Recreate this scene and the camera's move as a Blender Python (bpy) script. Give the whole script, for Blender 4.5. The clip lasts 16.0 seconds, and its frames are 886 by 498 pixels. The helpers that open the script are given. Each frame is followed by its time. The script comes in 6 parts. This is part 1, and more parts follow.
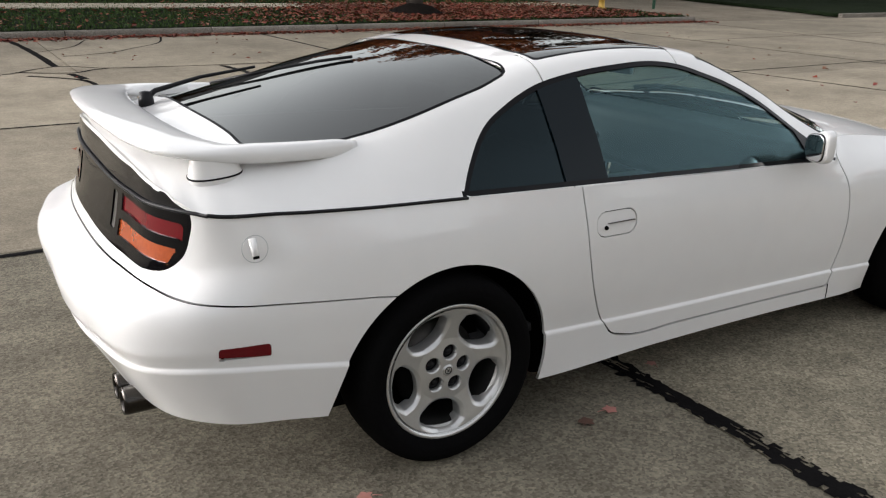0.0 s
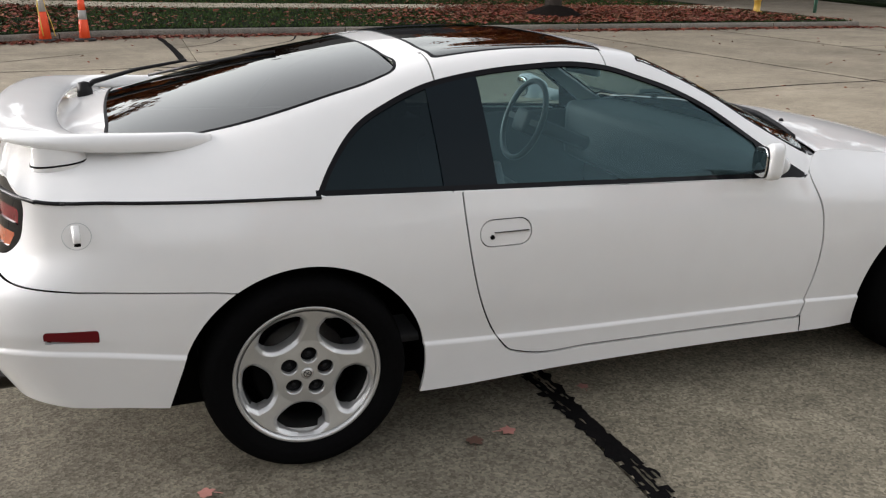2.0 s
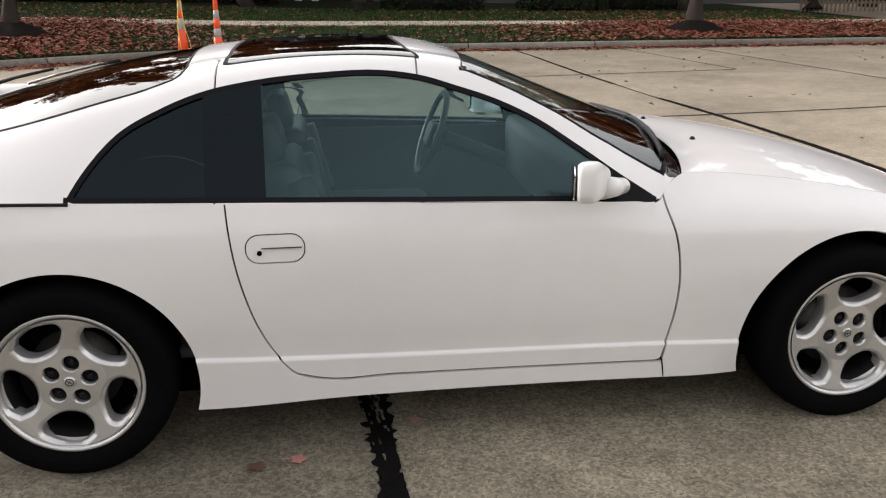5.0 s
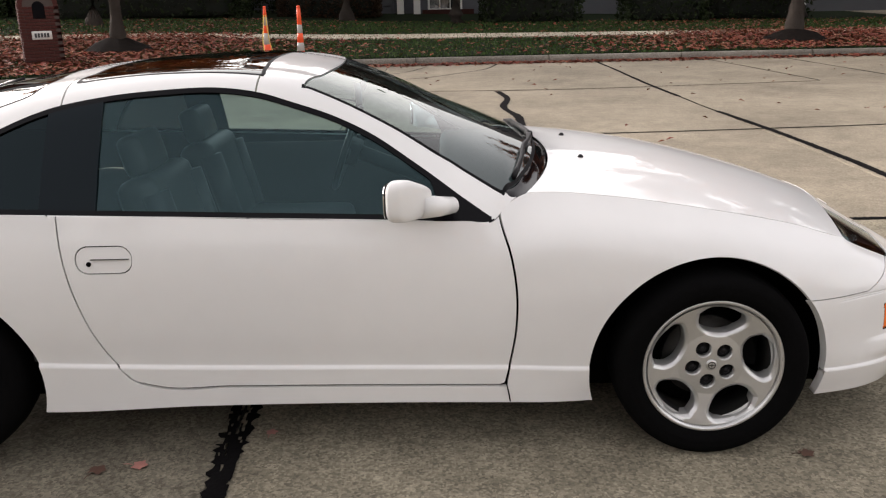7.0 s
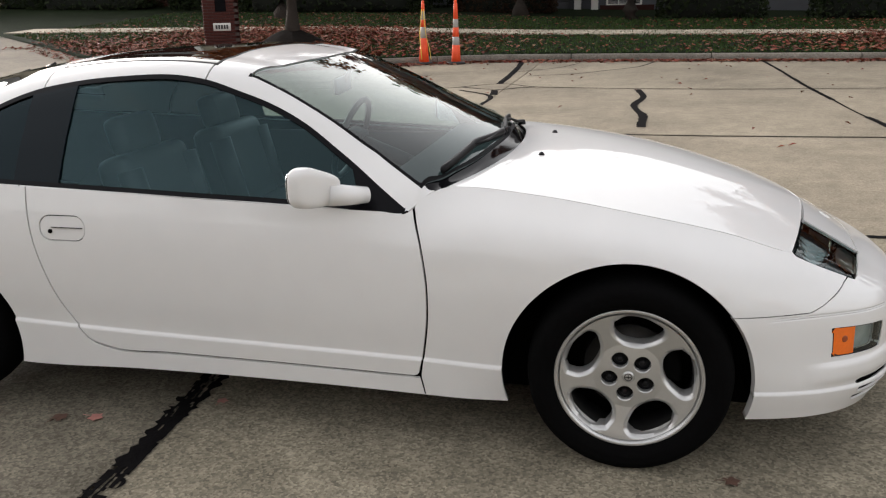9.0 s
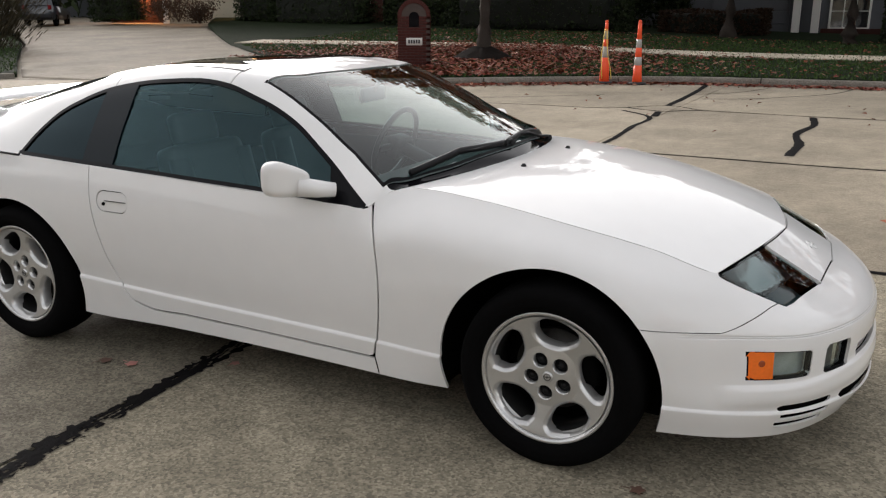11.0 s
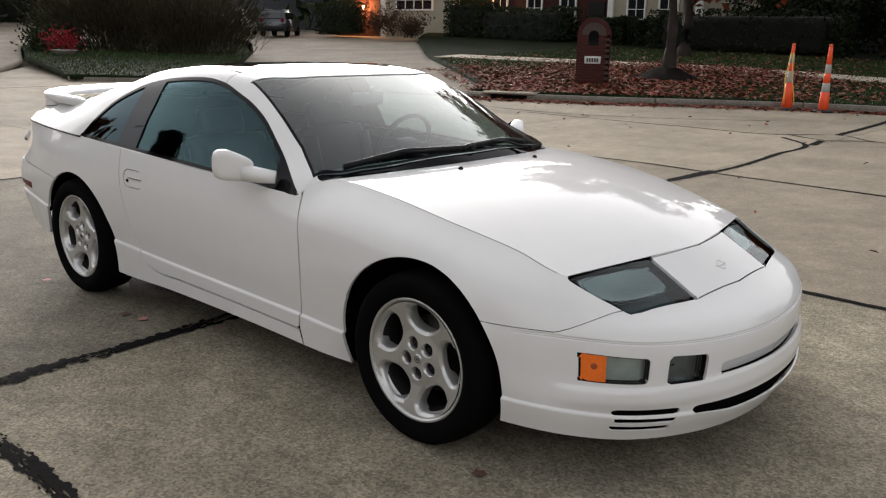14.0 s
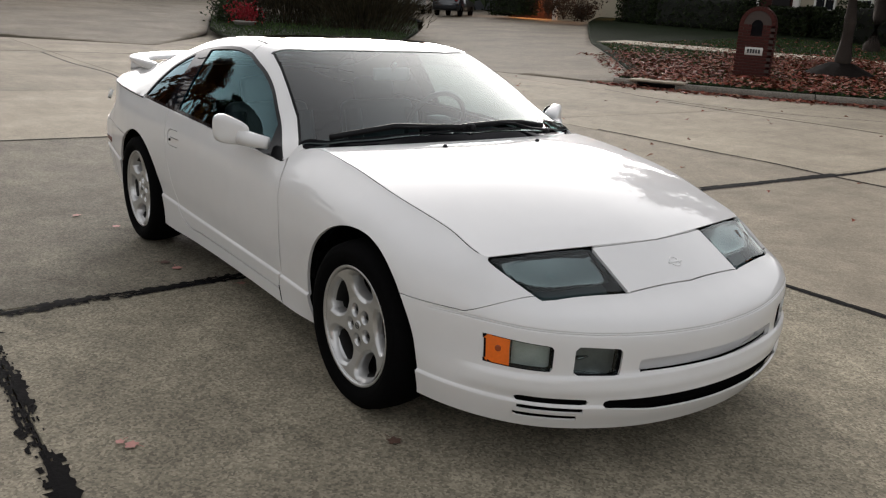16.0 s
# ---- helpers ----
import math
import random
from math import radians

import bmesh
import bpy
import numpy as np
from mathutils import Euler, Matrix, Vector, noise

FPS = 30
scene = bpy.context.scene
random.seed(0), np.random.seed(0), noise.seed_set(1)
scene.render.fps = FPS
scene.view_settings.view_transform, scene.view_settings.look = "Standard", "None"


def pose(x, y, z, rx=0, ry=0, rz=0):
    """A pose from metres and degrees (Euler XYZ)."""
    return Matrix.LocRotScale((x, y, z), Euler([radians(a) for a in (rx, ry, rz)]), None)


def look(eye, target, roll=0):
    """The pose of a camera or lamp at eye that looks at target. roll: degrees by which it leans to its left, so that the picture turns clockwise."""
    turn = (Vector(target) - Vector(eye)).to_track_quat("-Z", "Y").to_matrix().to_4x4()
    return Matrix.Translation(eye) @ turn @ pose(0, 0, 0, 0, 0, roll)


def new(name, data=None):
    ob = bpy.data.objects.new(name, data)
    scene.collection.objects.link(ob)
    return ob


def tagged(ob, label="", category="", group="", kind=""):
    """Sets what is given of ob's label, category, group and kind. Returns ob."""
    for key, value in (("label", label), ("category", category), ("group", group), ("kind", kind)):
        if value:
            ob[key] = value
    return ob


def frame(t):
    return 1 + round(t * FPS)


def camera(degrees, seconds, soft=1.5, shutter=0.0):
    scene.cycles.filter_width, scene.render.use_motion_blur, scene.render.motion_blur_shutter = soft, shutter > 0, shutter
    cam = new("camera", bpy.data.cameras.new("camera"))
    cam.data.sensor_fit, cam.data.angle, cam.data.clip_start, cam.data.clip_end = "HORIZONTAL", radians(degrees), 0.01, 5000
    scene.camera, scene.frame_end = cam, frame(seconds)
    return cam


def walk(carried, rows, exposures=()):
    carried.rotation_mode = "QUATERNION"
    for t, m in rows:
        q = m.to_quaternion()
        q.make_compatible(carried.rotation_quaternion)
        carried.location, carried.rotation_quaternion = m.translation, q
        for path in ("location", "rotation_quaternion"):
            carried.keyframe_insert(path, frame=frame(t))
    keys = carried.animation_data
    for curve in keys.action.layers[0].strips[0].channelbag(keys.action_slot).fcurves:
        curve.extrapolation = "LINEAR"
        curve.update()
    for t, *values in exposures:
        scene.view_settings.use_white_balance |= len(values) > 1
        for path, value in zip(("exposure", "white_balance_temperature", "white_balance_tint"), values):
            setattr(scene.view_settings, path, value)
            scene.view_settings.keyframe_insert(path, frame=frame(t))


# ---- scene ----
cam = camera(55.8, 16.0, soft=1.2)
PATH = [
    (0, (-2.527, -2.907, 1.518), (-1.557, -1.278, 0.880), 0.90),
    (0.5, (-2.330, -3.032, 1.530), (-1.464, -1.347, 0.889), 1.44),
    (1, (-2.126, -3.090, 1.505), (-1.345, -1.363, 0.867), 1.18),
    (1.5, (-1.892, -3.130, 1.516), (-1.175, -1.377, 0.872), 1.44),
    (2, (-1.683, -3.193, 1.503), (-1.044, -1.408, 0.865), 0.79),
    (2.5, (-1.453, -3.289, 1.508), (-0.906, -1.469, 0.884), 0.74),
    (3, (-1.254, -3.330, 1.492), (-0.772, -1.488, 0.879), 0.60),
    (3.5, (-1.001, -3.342, 1.498), (-0.576, -1.487, 0.884), 0.86),
    (3.7, (-0.939, -3.326, 1.490), (-0.532, -1.468, 0.872), 0.65),
    (6, (-0.009, -3.315, 1.453), (0.120, -1.403, 0.882), -1.12),
    (6.5, (0.236, -3.341, 1.445), (0.299, -1.422, 0.886), -1.66),
    (7, (0.410, -3.359, 1.469), (0.403, -1.443, 0.895), -1.20),
    (7.5, (0.594, -3.320, 1.462), (0.511, -1.409, 0.877), -1.35),
    (8, (0.811, -3.267, 1.467), (0.637, -1.366, 0.869), -0.91),
    (8.5, (0.991, -3.267, 1.456), (0.699, -1.378, 0.868), -0.98),
    (9, (1.238, -3.300, 1.448), (0.811, -1.433, 0.872), -1.06),
    (11.3, (2.221, -3.264, 1.448), (1.292, -1.572, 0.926), 0.05),
    (11.5, (2.292, -3.247, 1.437), (1.332, -1.569, 0.927), 0.13),
    (12, (2.470, -3.185, 1.440), (1.423, -1.556, 0.942), 0.28),
    (12.5, (2.646, -3.133, 1.443), (1.525, -1.551, 0.954), 0.24),
    (13, (2.887, -3.102, 1.443), (1.696, -1.568, 0.966), 0.30),
    (13.5, (3.037, -3.031, 1.436), (1.808, -1.530, 0.951), 0.27),
    (14, (3.169, -2.897, 1.436), (1.884, -1.449, 0.937), 1.24),
    (14.5, (3.307, -2.780, 1.443), (1.940, -1.410, 0.939), 0.59),
    (15, (3.520, -2.677, 1.449), (2.083, -1.387, 0.931), 1.04),
    (15.5, (3.633, -2.554, 1.439), (2.148, -1.327, 0.901), 1.91),
    (16, (3.745, -2.361, 1.451), (2.207, -1.208, 0.899), 3.17),
]
walk(cam, [(t, look(eye, target, roll)) for t, eye, target, roll in PATH],
     exposures=[(0, 1.81, 6400, 11.5), (1.5, 1.91, 6438, 12.1), (3, 1.99, 6475, 12.7), (3.7, 2.15, 6535, 13.0), (6.5, 2.25, 6804, 17.0), (7.5, 2.08, 6722, 15.4), (9, 2.03, 6600, 13.0), (12, 1.78, 6566, 12.8), (14.5, 1.59, 6537, 12.6), (16, 1.49, 6520, 12.5)])

# ---- light ----
world = bpy.data.worlds.new("world")
scene.world = world
world.use_nodes = True
wn, wl = world.node_tree.nodes, world.node_tree.links
sky = wn.new("ShaderNodeTexSky")
sky.sky_type = "NISHITA"
sky.sun_disc = False
sky.sun_elevation = radians(12)
sky.sun_rotation = radians(-60)
sky.air_density, sky.dust_density, sky.ozone_density = 1.2, 4.8, 1.0
soften = wn.new("ShaderNodeHueSaturation")
soften.inputs["Saturation"].default_value = 0.13
wl.new(sky.outputs[0], soften.inputs["Color"])
wl.new(soften.outputs[0], wn["Background"].inputs[0])
wn["Background"].inputs[1].default_value = 0.15
sun_data = bpy.data.lights.new("sun", "SUN")
sun_data.energy, sun_data.angle, sun_data.color = 0.25, radians(30), (1.0, 0.94, 0.88)
sun = new("sun", sun_data)
sun.matrix_world = look((-25.4, 14.7, 6.2), (0, 0, 0))


# ---- materials ----
def material(name, color, rough=0.5, metal=0.0, coat=0.0, spec=0.5, vary=0.0, scale=20.0, bump=0.0, bump_scale=200.0, emit=None, glow=0.0, island=0.0):
    """A principled material with two scales of colour variation and a fine relief."""
    mat = bpy.data.materials.new(name)
    mat.use_nodes = True
    n, l = mat.node_tree.nodes, mat.node_tree.links
    b = n["Principled BSDF"]
    b.inputs["Base Color"].default_value = (*color, 1)
    b.inputs["Roughness"].default_value = rough
    b.inputs["Metallic"].default_value = metal
    b.inputs["Coat Weight"].default_value = coat
    b.inputs["Coat Roughness"].default_value = 0.03
    b.inputs["Specular IOR Level"].default_value = spec
    if emit:
        b.inputs["Emission Color"].default_value = (*emit, 1)
        b.inputs["Emission Strength"].default_value = glow
    if vary or bump or island:
        co = n.new("ShaderNodeTexCoord")
        if vary or island:
            fine, broad = n.new("ShaderNodeTexNoise"), n.new("ShaderNodeTexNoise")
            fine.inputs["Scale"].default_value, broad.inputs["Scale"].default_value = scale * 6, scale * 0.5
            fine.inputs["Detail"].default_value = 4
            mixed = n.new("ShaderNodeMath")
            mixed.operation = "MULTIPLY_ADD"
            mixed.inputs[1].default_value = 0.5
            half = n.new("ShaderNodeMath")
            half.operation = "MULTIPLY"
            half.inputs[1].default_value = 0.5
            l.new(co.outputs["Object"], fine.inputs["Vector"])
            l.new(co.outputs["Object"], broad.inputs["Vector"])
            l.new(fine.outputs[0], mixed.inputs[0])
            l.new(broad.outputs[0], half.inputs[0])
            l.new(half.outputs[0], mixed.inputs[2])
            value = mixed.outputs[0]
            if island:
                geo, add = n.new("ShaderNodeNewGeometry"), n.new("ShaderNodeMath")
                add.operation = "MULTIPLY_ADD"
                add.inputs[1].default_value = island
                l.new(geo.outputs["Random Per Island"], add.inputs[0])
                l.new(value, add.inputs[2])
                value = add.outputs[0]
            ramp = n.new("ShaderNodeMapRange")
            ramp.inputs["From Min"].default_value, ramp.inputs["From Max"].default_value = 0.25, 0.75 + island
            ramp.inputs["To Min"].default_value, ramp.inputs["To Max"].default_value = 1 - vary, 1 + vary
            l.new(value, ramp.inputs["Value"])
            mul = n.new("ShaderNodeMix")
            mul.data_type, mul.blend_type = "RGBA", "MULTIPLY"
            mul.inputs["Factor"].default_value = 1
            mul.inputs["A"].default_value = (*color, 1)
            l.new(ramp.outputs[0], mul.inputs["B"])
            l.new(mul.outputs["Result"], b.inputs["Base Color"])
        if bump:
            grain, relief = n.new("ShaderNodeTexNoise"), n.new("ShaderNodeBump")
            grain.inputs["Scale"].default_value, grain.inputs["Detail"].default_value = bump_scale, 4
            relief.inputs["Strength"].default_value, relief.inputs["Distance"].default_value = bump, 0.004
            l.new(co.outputs["Object"], grain.inputs["Vector"])
            l.new(grain.outputs[0], relief.inputs["Height"])
            l.new(relief.outputs[0], b.inputs["Normal"])
    return mat


def tinted(name, color, ior=1.5, rough=0.0, sheen=(1.0, 1.0, 1.0)):
    """A thin pane: clear tint, with the gloss of its front face."""
    mat = bpy.data.materials.new(name)
    mat.use_nodes = True
    n, l = mat.node_tree.nodes, mat.node_tree.links
    clear, gloss, mix, edge = n.new("ShaderNodeBsdfTransparent"), n.new("ShaderNodeBsdfGlossy"), n.new("ShaderNodeMixShader"), n.new("ShaderNodeLayerWeight")
    clear.inputs[0].default_value = (*color, 1)
    gloss.inputs["Color"].default_value = (*sheen, 1)
    gloss.inputs["Roughness"].default_value = rough
    edge.inputs["Blend"].default_value = 0.5
    least = ((ior - 1) / (ior + 1)) ** 2
    power, sum_up = n.new("ShaderNodeMath"), n.new("ShaderNodeMath")
    power.operation, sum_up.operation = "POWER", "MULTIPLY_ADD"
    power.inputs[1].default_value = 5
    sum_up.inputs[1].default_value, sum_up.inputs[2].default_value = 1 - least, least
    l.new(edge.outputs["Facing"], power.inputs[0])
    l.new(power.outputs[0], sum_up.inputs[0])
    l.new(sum_up.outputs[0], mix.inputs[0])
    l.new(clear.outputs[0], mix.inputs[1])
    l.new(gloss.outputs[0], mix.inputs[2])
    l.new(mix.outputs[0], n["Material Output"].inputs[0])
    return mat


M_PAINT = material("white_paint", (0.715, 0.71, 0.70), rough=0.5, coat=0.9, spec=0.12, vary=0.03, scale=1.5)
# near-black: also puts the shade of gaps, wells and underside into colour
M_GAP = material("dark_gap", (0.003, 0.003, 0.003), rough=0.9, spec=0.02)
M_TRIM = material("black_trim", (0.007, 0.007, 0.008), rough=0.45, spec=0.18, vary=0.2, scale=9)
M_GLOSS = material("black_gloss", (0.004, 0.004, 0.005), rough=0.06, coat=0.0, spec=0.11)
M_LIP = material("black_lip_gloss", (0.004, 0.004, 0.005), rough=0.04, spec=0.28)
M_SMOKED = material("smoked_plastic", (0.0035, 0.0035, 0.004), rough=0.05, spec=0.12)
M_POST = material("black_glass_panel", (0.003, 0.007, 0.010), rough=0.03, spec=0.13)
M_SEAL = material("window_rubber", (0.006, 0.006, 0.007), rough=0.55, spec=0.06)
M_GLASS = tinted("tinted_glass", (0.53, 0.64, 0.65), ior=1.57, sheen=(0.56, 0.90, 0.97))
M_PRIVACY = tinted("privacy_glass", (0.03, 0.036, 0.042), ior=1.36, sheen=(0.64, 0.88, 0.98))
M_SHIELD = tinted("windshield_glass", (0.44, 0.56, 0.56), ior=1.88, sheen=(0.93, 0.95, 0.94))
M_DARKGLASS = tinted("dark_glass", (0.022, 0.027, 0.030), ior=2.35, sheen=(0.90, 0.92, 0.90))
M_TYRE = material("tyre_rubber", (0.0035, 0.0035, 0.0036), rough=0.9, spec=0.03, vary=0.25, scale=12, bump=0.25, bump_scale=120)
M_ALLOY = material("silver_alloy", (0.55, 0.55, 0.54), rough=0.32, metal=0.7, vary=0.06, scale=8)
M_STEEL = material("brake_steel", (0.07, 0.066, 0.062), rough=0.45, metal=0.8, vary=0.2, scale=20)
M_REFLECTOR = material("lamp_reflector", (0.21, 0.235, 0.235), rough=0.13, metal=0.95, vary=0.1, scale=40)
M_BARREL = material("wheel_barrel", (0.045, 0.045, 0.045), rough=0.45, metal=0.7, vary=0.2, scale=10)
M_TIP = material("exhaust_steel", (0.05, 0.046, 0.042), rough=0.22, metal=1.0, vary=0.2, scale=20)
M_CHROME = material("chrome", (0.75, 0.75, 0.75), rough=0.08, metal=1.0)
M_RED = material("red_lens", (0.11, 0.005, 0.008), rough=0.15, coat=0.15, spec=0.2, vary=0.1, scale=30)
M_REARAMBER = material("smoked_amber_lens", (0.29, 0.055, 0.013), rough=0.12, coat=0.5, spec=0.4, vary=0.2, scale=14)
M_ORANGE = material("amber_lens", (0.84, 0.160, 0.012), rough=0.15, coat=0.6, spec=0.4, vary=0.14, scale=16)
M_LENS = tinted("clear_lens", (0.80, 0.88, 0.88), ior=1.58, sheen=(0.86, 0.90, 0.90))
M_HOUSING = material("lamp_housing", (0.042, 0.066, 0.072), rough=0.4, spec=0.15, vary=0.2, scale=30)
M_SLOT = material("grey_slot", (0.34, 0.36, 0.36), rough=0.5, vary=0.06, scale=5)
M_LAMPWHITE = material("bright_lamp_reflector", (0.52, 0.52, 0.50), rough=0.25, metal=0.4, vary=0.25, scale=45)
M_FOG = material("fog_reflector", (0.20, 0.20, 0.20), rough=0.35, metal=0.6, vary=0.3, scale=60)
M_LEATHER = material("grey_leather", (0.036, 0.041, 0.044), rough=0.38, vary=0.1, scale=8, bump=0.15, bump_scale=160)
M_DASH = material("dark_dashboard", (0.022, 0.025, 0.027), rough=0.6, vary=0.15, scale=10, bump=0.2, bump_scale=220)
M_CARPET = material("dark_carpet", (0.03, 0.03, 0.032), rough=0.95, vary=0.2, scale=30)


# ---- modelling helpers ----
def part(name, bm, mat, parent=None, label="", smooth=True, mats=None):
    """One mesh object from a bmesh, under a thing or a part."""
    me = bpy.data.meshes.new(name)
    lay = bm.verts.layers.float_vector.get("nrm")
    kept = None
    if lay and smooth:
        bm.normal_update()
        kept = [tuple((v[lay] if v[lay].length > .5 else v.normal).normalized()) for v in bm.verts]
        bm.verts.layers.float_vector.remove(lay)
    bm.to_mesh(me)
    bm.free()
    if smooth:
        me.polygons.foreach_set("use_smooth", [True] * len(me.polygons))
    if kept:
        me.normals_split_custom_set_from_vertices(kept)
    for m in mats or [mat]:
        me.materials.append(m)
    ob = new(name, me)
    if parent:
        ob.parent = parent
    if label:
        ob["label"] = label
    return ob


def hermite(ts, vs, t):
    """A smooth curve through the points vs at the places ts."""
    ts, vs, t = np.asarray(ts, float), np.asarray(vs, float), np.asarray(t, float)
    if vs.ndim == 1:
        return hermite(ts, vs[:, None], t)[..., 0]
    h = np.diff(ts)
    d = np.diff(vs, axis=0) / h[:, None]
    m = np.empty_like(vs)
    m[0], m[-1] = d[0], d[-1]
    w = (h[:-1] / (h[:-1] + h[1:]))[:, None]
    m[1:-1] = d[:-1] * (1 - w) + d[1:] * w
    k = np.clip(np.searchsorted(ts, t, side="right") - 1, 0, len(h) - 1)
    s = ((t - ts[k]) / h[k])[..., None]
    hk = h[k][..., None]
    return (2 * s**3 - 3 * s**2 + 1) * vs[k] + (s**3 - 2 * s**2 + s) * hk * m[k] + (3 * s**2 - 2 * s**3) * vs[k + 1] + (s**3 - s**2) * hk * m[k + 1]


def outline(points, n=120, closed=True):
    """A smooth polyline through points, by their distance along it."""
    p = np.array(points + (points[:1] if closed else []), float)
    t = np.r_[0, np.cumsum(np.linalg.norm(np.diff(p, axis=0), axis=1))]
    return hermite(t, p, np.linspace(0, t[-1], n))


def poly_distance(q, poly):
    """The signed distance of points q to a closed polygon: below 0 inside."""
    a, b = poly, np.roll(poly, -1, axis=0)
    best = np.full(len(q), 1e9)
    inside = np.zeros(len(q), bool)
    for (ax, ay), (bx, by) in zip(a, b):
        ex, ey = bx - ax, by - ay
        wx, wy = q[:, 0] - ax, q[:, 1] - ay
        s = np.clip((wx * ex + wy * ey) / (ex * ex + ey * ey + 1e-12), 0, 1)
        best = np.minimum(best, (wx - ex * s) ** 2 + (wy - ey * s) ** 2)
        crosses = (ay > q[:, 1]) != (by > q[:, 1])
        if by != ay:
            inside ^= crosses & (q[:, 0] < ex * (q[:, 1] - ay) / (by - ay) + ax)
    return np.sqrt(best) * np.where(inside, -1, 1)


def line_distance(q, line):
    """The distance of points q to an open polyline."""
    best = np.full(len(q), 1e9)
    for (ax, ay), (bx, by) in zip(line[:-1], line[1:]):
        ex, ey = bx - ax, by - ay
        wx, wy = q[:, 0] - ax, q[:, 1] - ay
        s = np.clip((wx * ex + wy * ey) / (ex * ex + ey * ey + 1e-12), 0, 1)
        best = np.minimum(best, (wx - ex * s) ** 2 + (wy - ey * s) ** 2)
    return np.sqrt(best)


def coords(bm):
    return np.array([v.co[:] for v in bm.verts])


def cut(bm, f, level=0.0):
    """Splits the faces of bm along the line where f is level."""
    val = f(coords(bm)) - level
    val[np.abs(val) < 1e-5] = 1e-5
    bm.verts.ensure_lookup_table()
    bm.verts.index_update()
    crossing = [e for e in bm.edges if val[e.verts[0].index] * val[e.verts[1].index] < 0]
    faces, fresh = set(), set()
    for e in crossing:
        faces.update(e.link_faces)
    for e in crossing:
        a, b = e.verts
        va, vb = val[a.index], val[b.index]
        _, v = bmesh.utils.edge_split(e, a, min(max(va / (va - vb), 0.02), 0.98))
        fresh.add(v)
    for fc in faces:
        on = [v for v in fc.verts if v in fresh]
        if len(on) == 2:
            try:
                bmesh.utils.face_split(fc, on[0], on[1])
            except ValueError:
                pass
    bm.verts.ensure_lookup_table()
    bm.verts.index_update()


def centres(bm):
    return np.array([f.calc_center_median()[:] for f in bm.faces])


def subset(bm, keep):
    """A new bmesh of those faces of bm for which keep is true."""
    out, made = bmesh.new(), {}
    src = bm.verts.layers.float_vector.get("nrm")
    dst = out.verts.layers.float_vector.new("nrm") if src else None
    for f, k in zip(bm.faces, keep):
        if k:
            for v in f.verts:
                if v not in made:
                    made[v] = out.verts.new(v.co)
                    if src:
                        made[v][dst] = v[src]
            out.faces.new([made[v] for v in f.verts])
    return out


def flange(bm, depth=0.012):
    """Folds the open edges of a panel inwards, so that it shows a thickness; depth may depend on the place."""
    bm.normal_update()
    lay = bm.verts.layers.float_vector.get("nrm")
    rim = [e for e in bm.edges if e.is_boundary and max(abs(v.co.y) for v in e.verts) > 1e-4]
    top, low = {}, {}
    for e in rim:
        for v in e.verts:
            if v not in low:
                way = v[lay] if lay and v[lay].length > .5 else v.normal
                top[v], low[v] = bm.verts.new(v.co), bm.verts.new(v.co - way * (depth(v.co) if callable(depth) else depth))
    for e in rim:
        f = e.link_faces[0]
        a, b = e.verts
        la = next(l for l in f.loops if l.vert == a)
        if la.link_loop_next.vert == b:
            a, b = b, a
        bm.faces.new([top[a], top[b], low[b], low[a]])
    return bm


def shifted(bm, depth):
    """Moves a panel inwards by depth."""
    bm.normal_update()
    lay = bm.verts.layers.float_vector.get("nrm")
    for v, p in [(v, v.co - (v[lay] if lay and v[lay].length > .5 else v.normal) * depth) for v in bm.verts]:
        v.co = p
    return bm


def mirrored(bm):
    out = bm.copy()
    for v in out.verts:
        v.co.y = -v.co.y
    lay = out.verts.layers.float_vector.get("nrm")
    if lay:
        for v in out.verts:
            n = v[lay]
            v[lay] = (n[0], -n[1], n[2])
    bmesh.ops.reverse_faces(out, faces=out.faces)
    return out


def joined(*bms):
    """One bmesh out of several."""
    out = bmesh.new()
    dst = out.verts.layers.float_vector.new("nrm") if all(bm.verts.layers.float_vector.get("nrm") for bm in bms) else None
    for bm in bms:
        made = {v: out.verts.new(v.co) for v in bm.verts}
        src = bm.verts.layers.float_vector.get("nrm")
        if dst:
            for v, w in made.items():
                w[dst] = v[src]
        for f in bm.faces:
            try:
                g = out.faces.new([made[v] for v in f.verts])
                g.material_index = f.material_index
            except ValueError:
                pass
        bm.free()
    bmesh.ops.remove_doubles(out, verts=out.verts, dist=1e-4)
    return out


def whole(bm):
    """Both halves of a panel that crosses the middle."""
    return joined(mirrored(bm), bm)


def grid_mesh(p):
    """A bmesh over an array of points (columns, rows, 3)."""
    bm = bmesh.new()
    vs = [[bm.verts.new(q) for q in col] for col in p]
    for i in range(len(vs) - 1):
        for j in range(len(vs[0]) - 1):
            bm.faces.new([vs[i][j], vs[i + 1][j], vs[i + 1][j + 1], vs[i][j + 1]])
    bmesh.ops.remove_doubles(bm, verts=bm.verts, dist=1e-5)
    return bm


def lathe(profile, n=64, axis="y", start=0.0, end=2 * math.pi):
    """Turns a profile of (radius, along) round an axis."""
    full = abs(end - start - 2 * math.pi) < 1e-6
    p = []
    for i in range(n + 1):
        a = start + (end - start) * i / n
        c, s = math.cos(a), math.sin(a)
        p.append([(r * c, h, r * s) if axis == "y" else (r * c, r * s, h) if axis == "z" else (h, r * c, r * s) for r, h in profile])
    bm = grid_mesh(np.array(p))
    if full:
        bmesh.ops.remove_doubles(bm, verts=bm.verts, dist=1e-5)
    bmesh.ops.recalc_face_normals(bm, faces=bm.faces)
    return bm


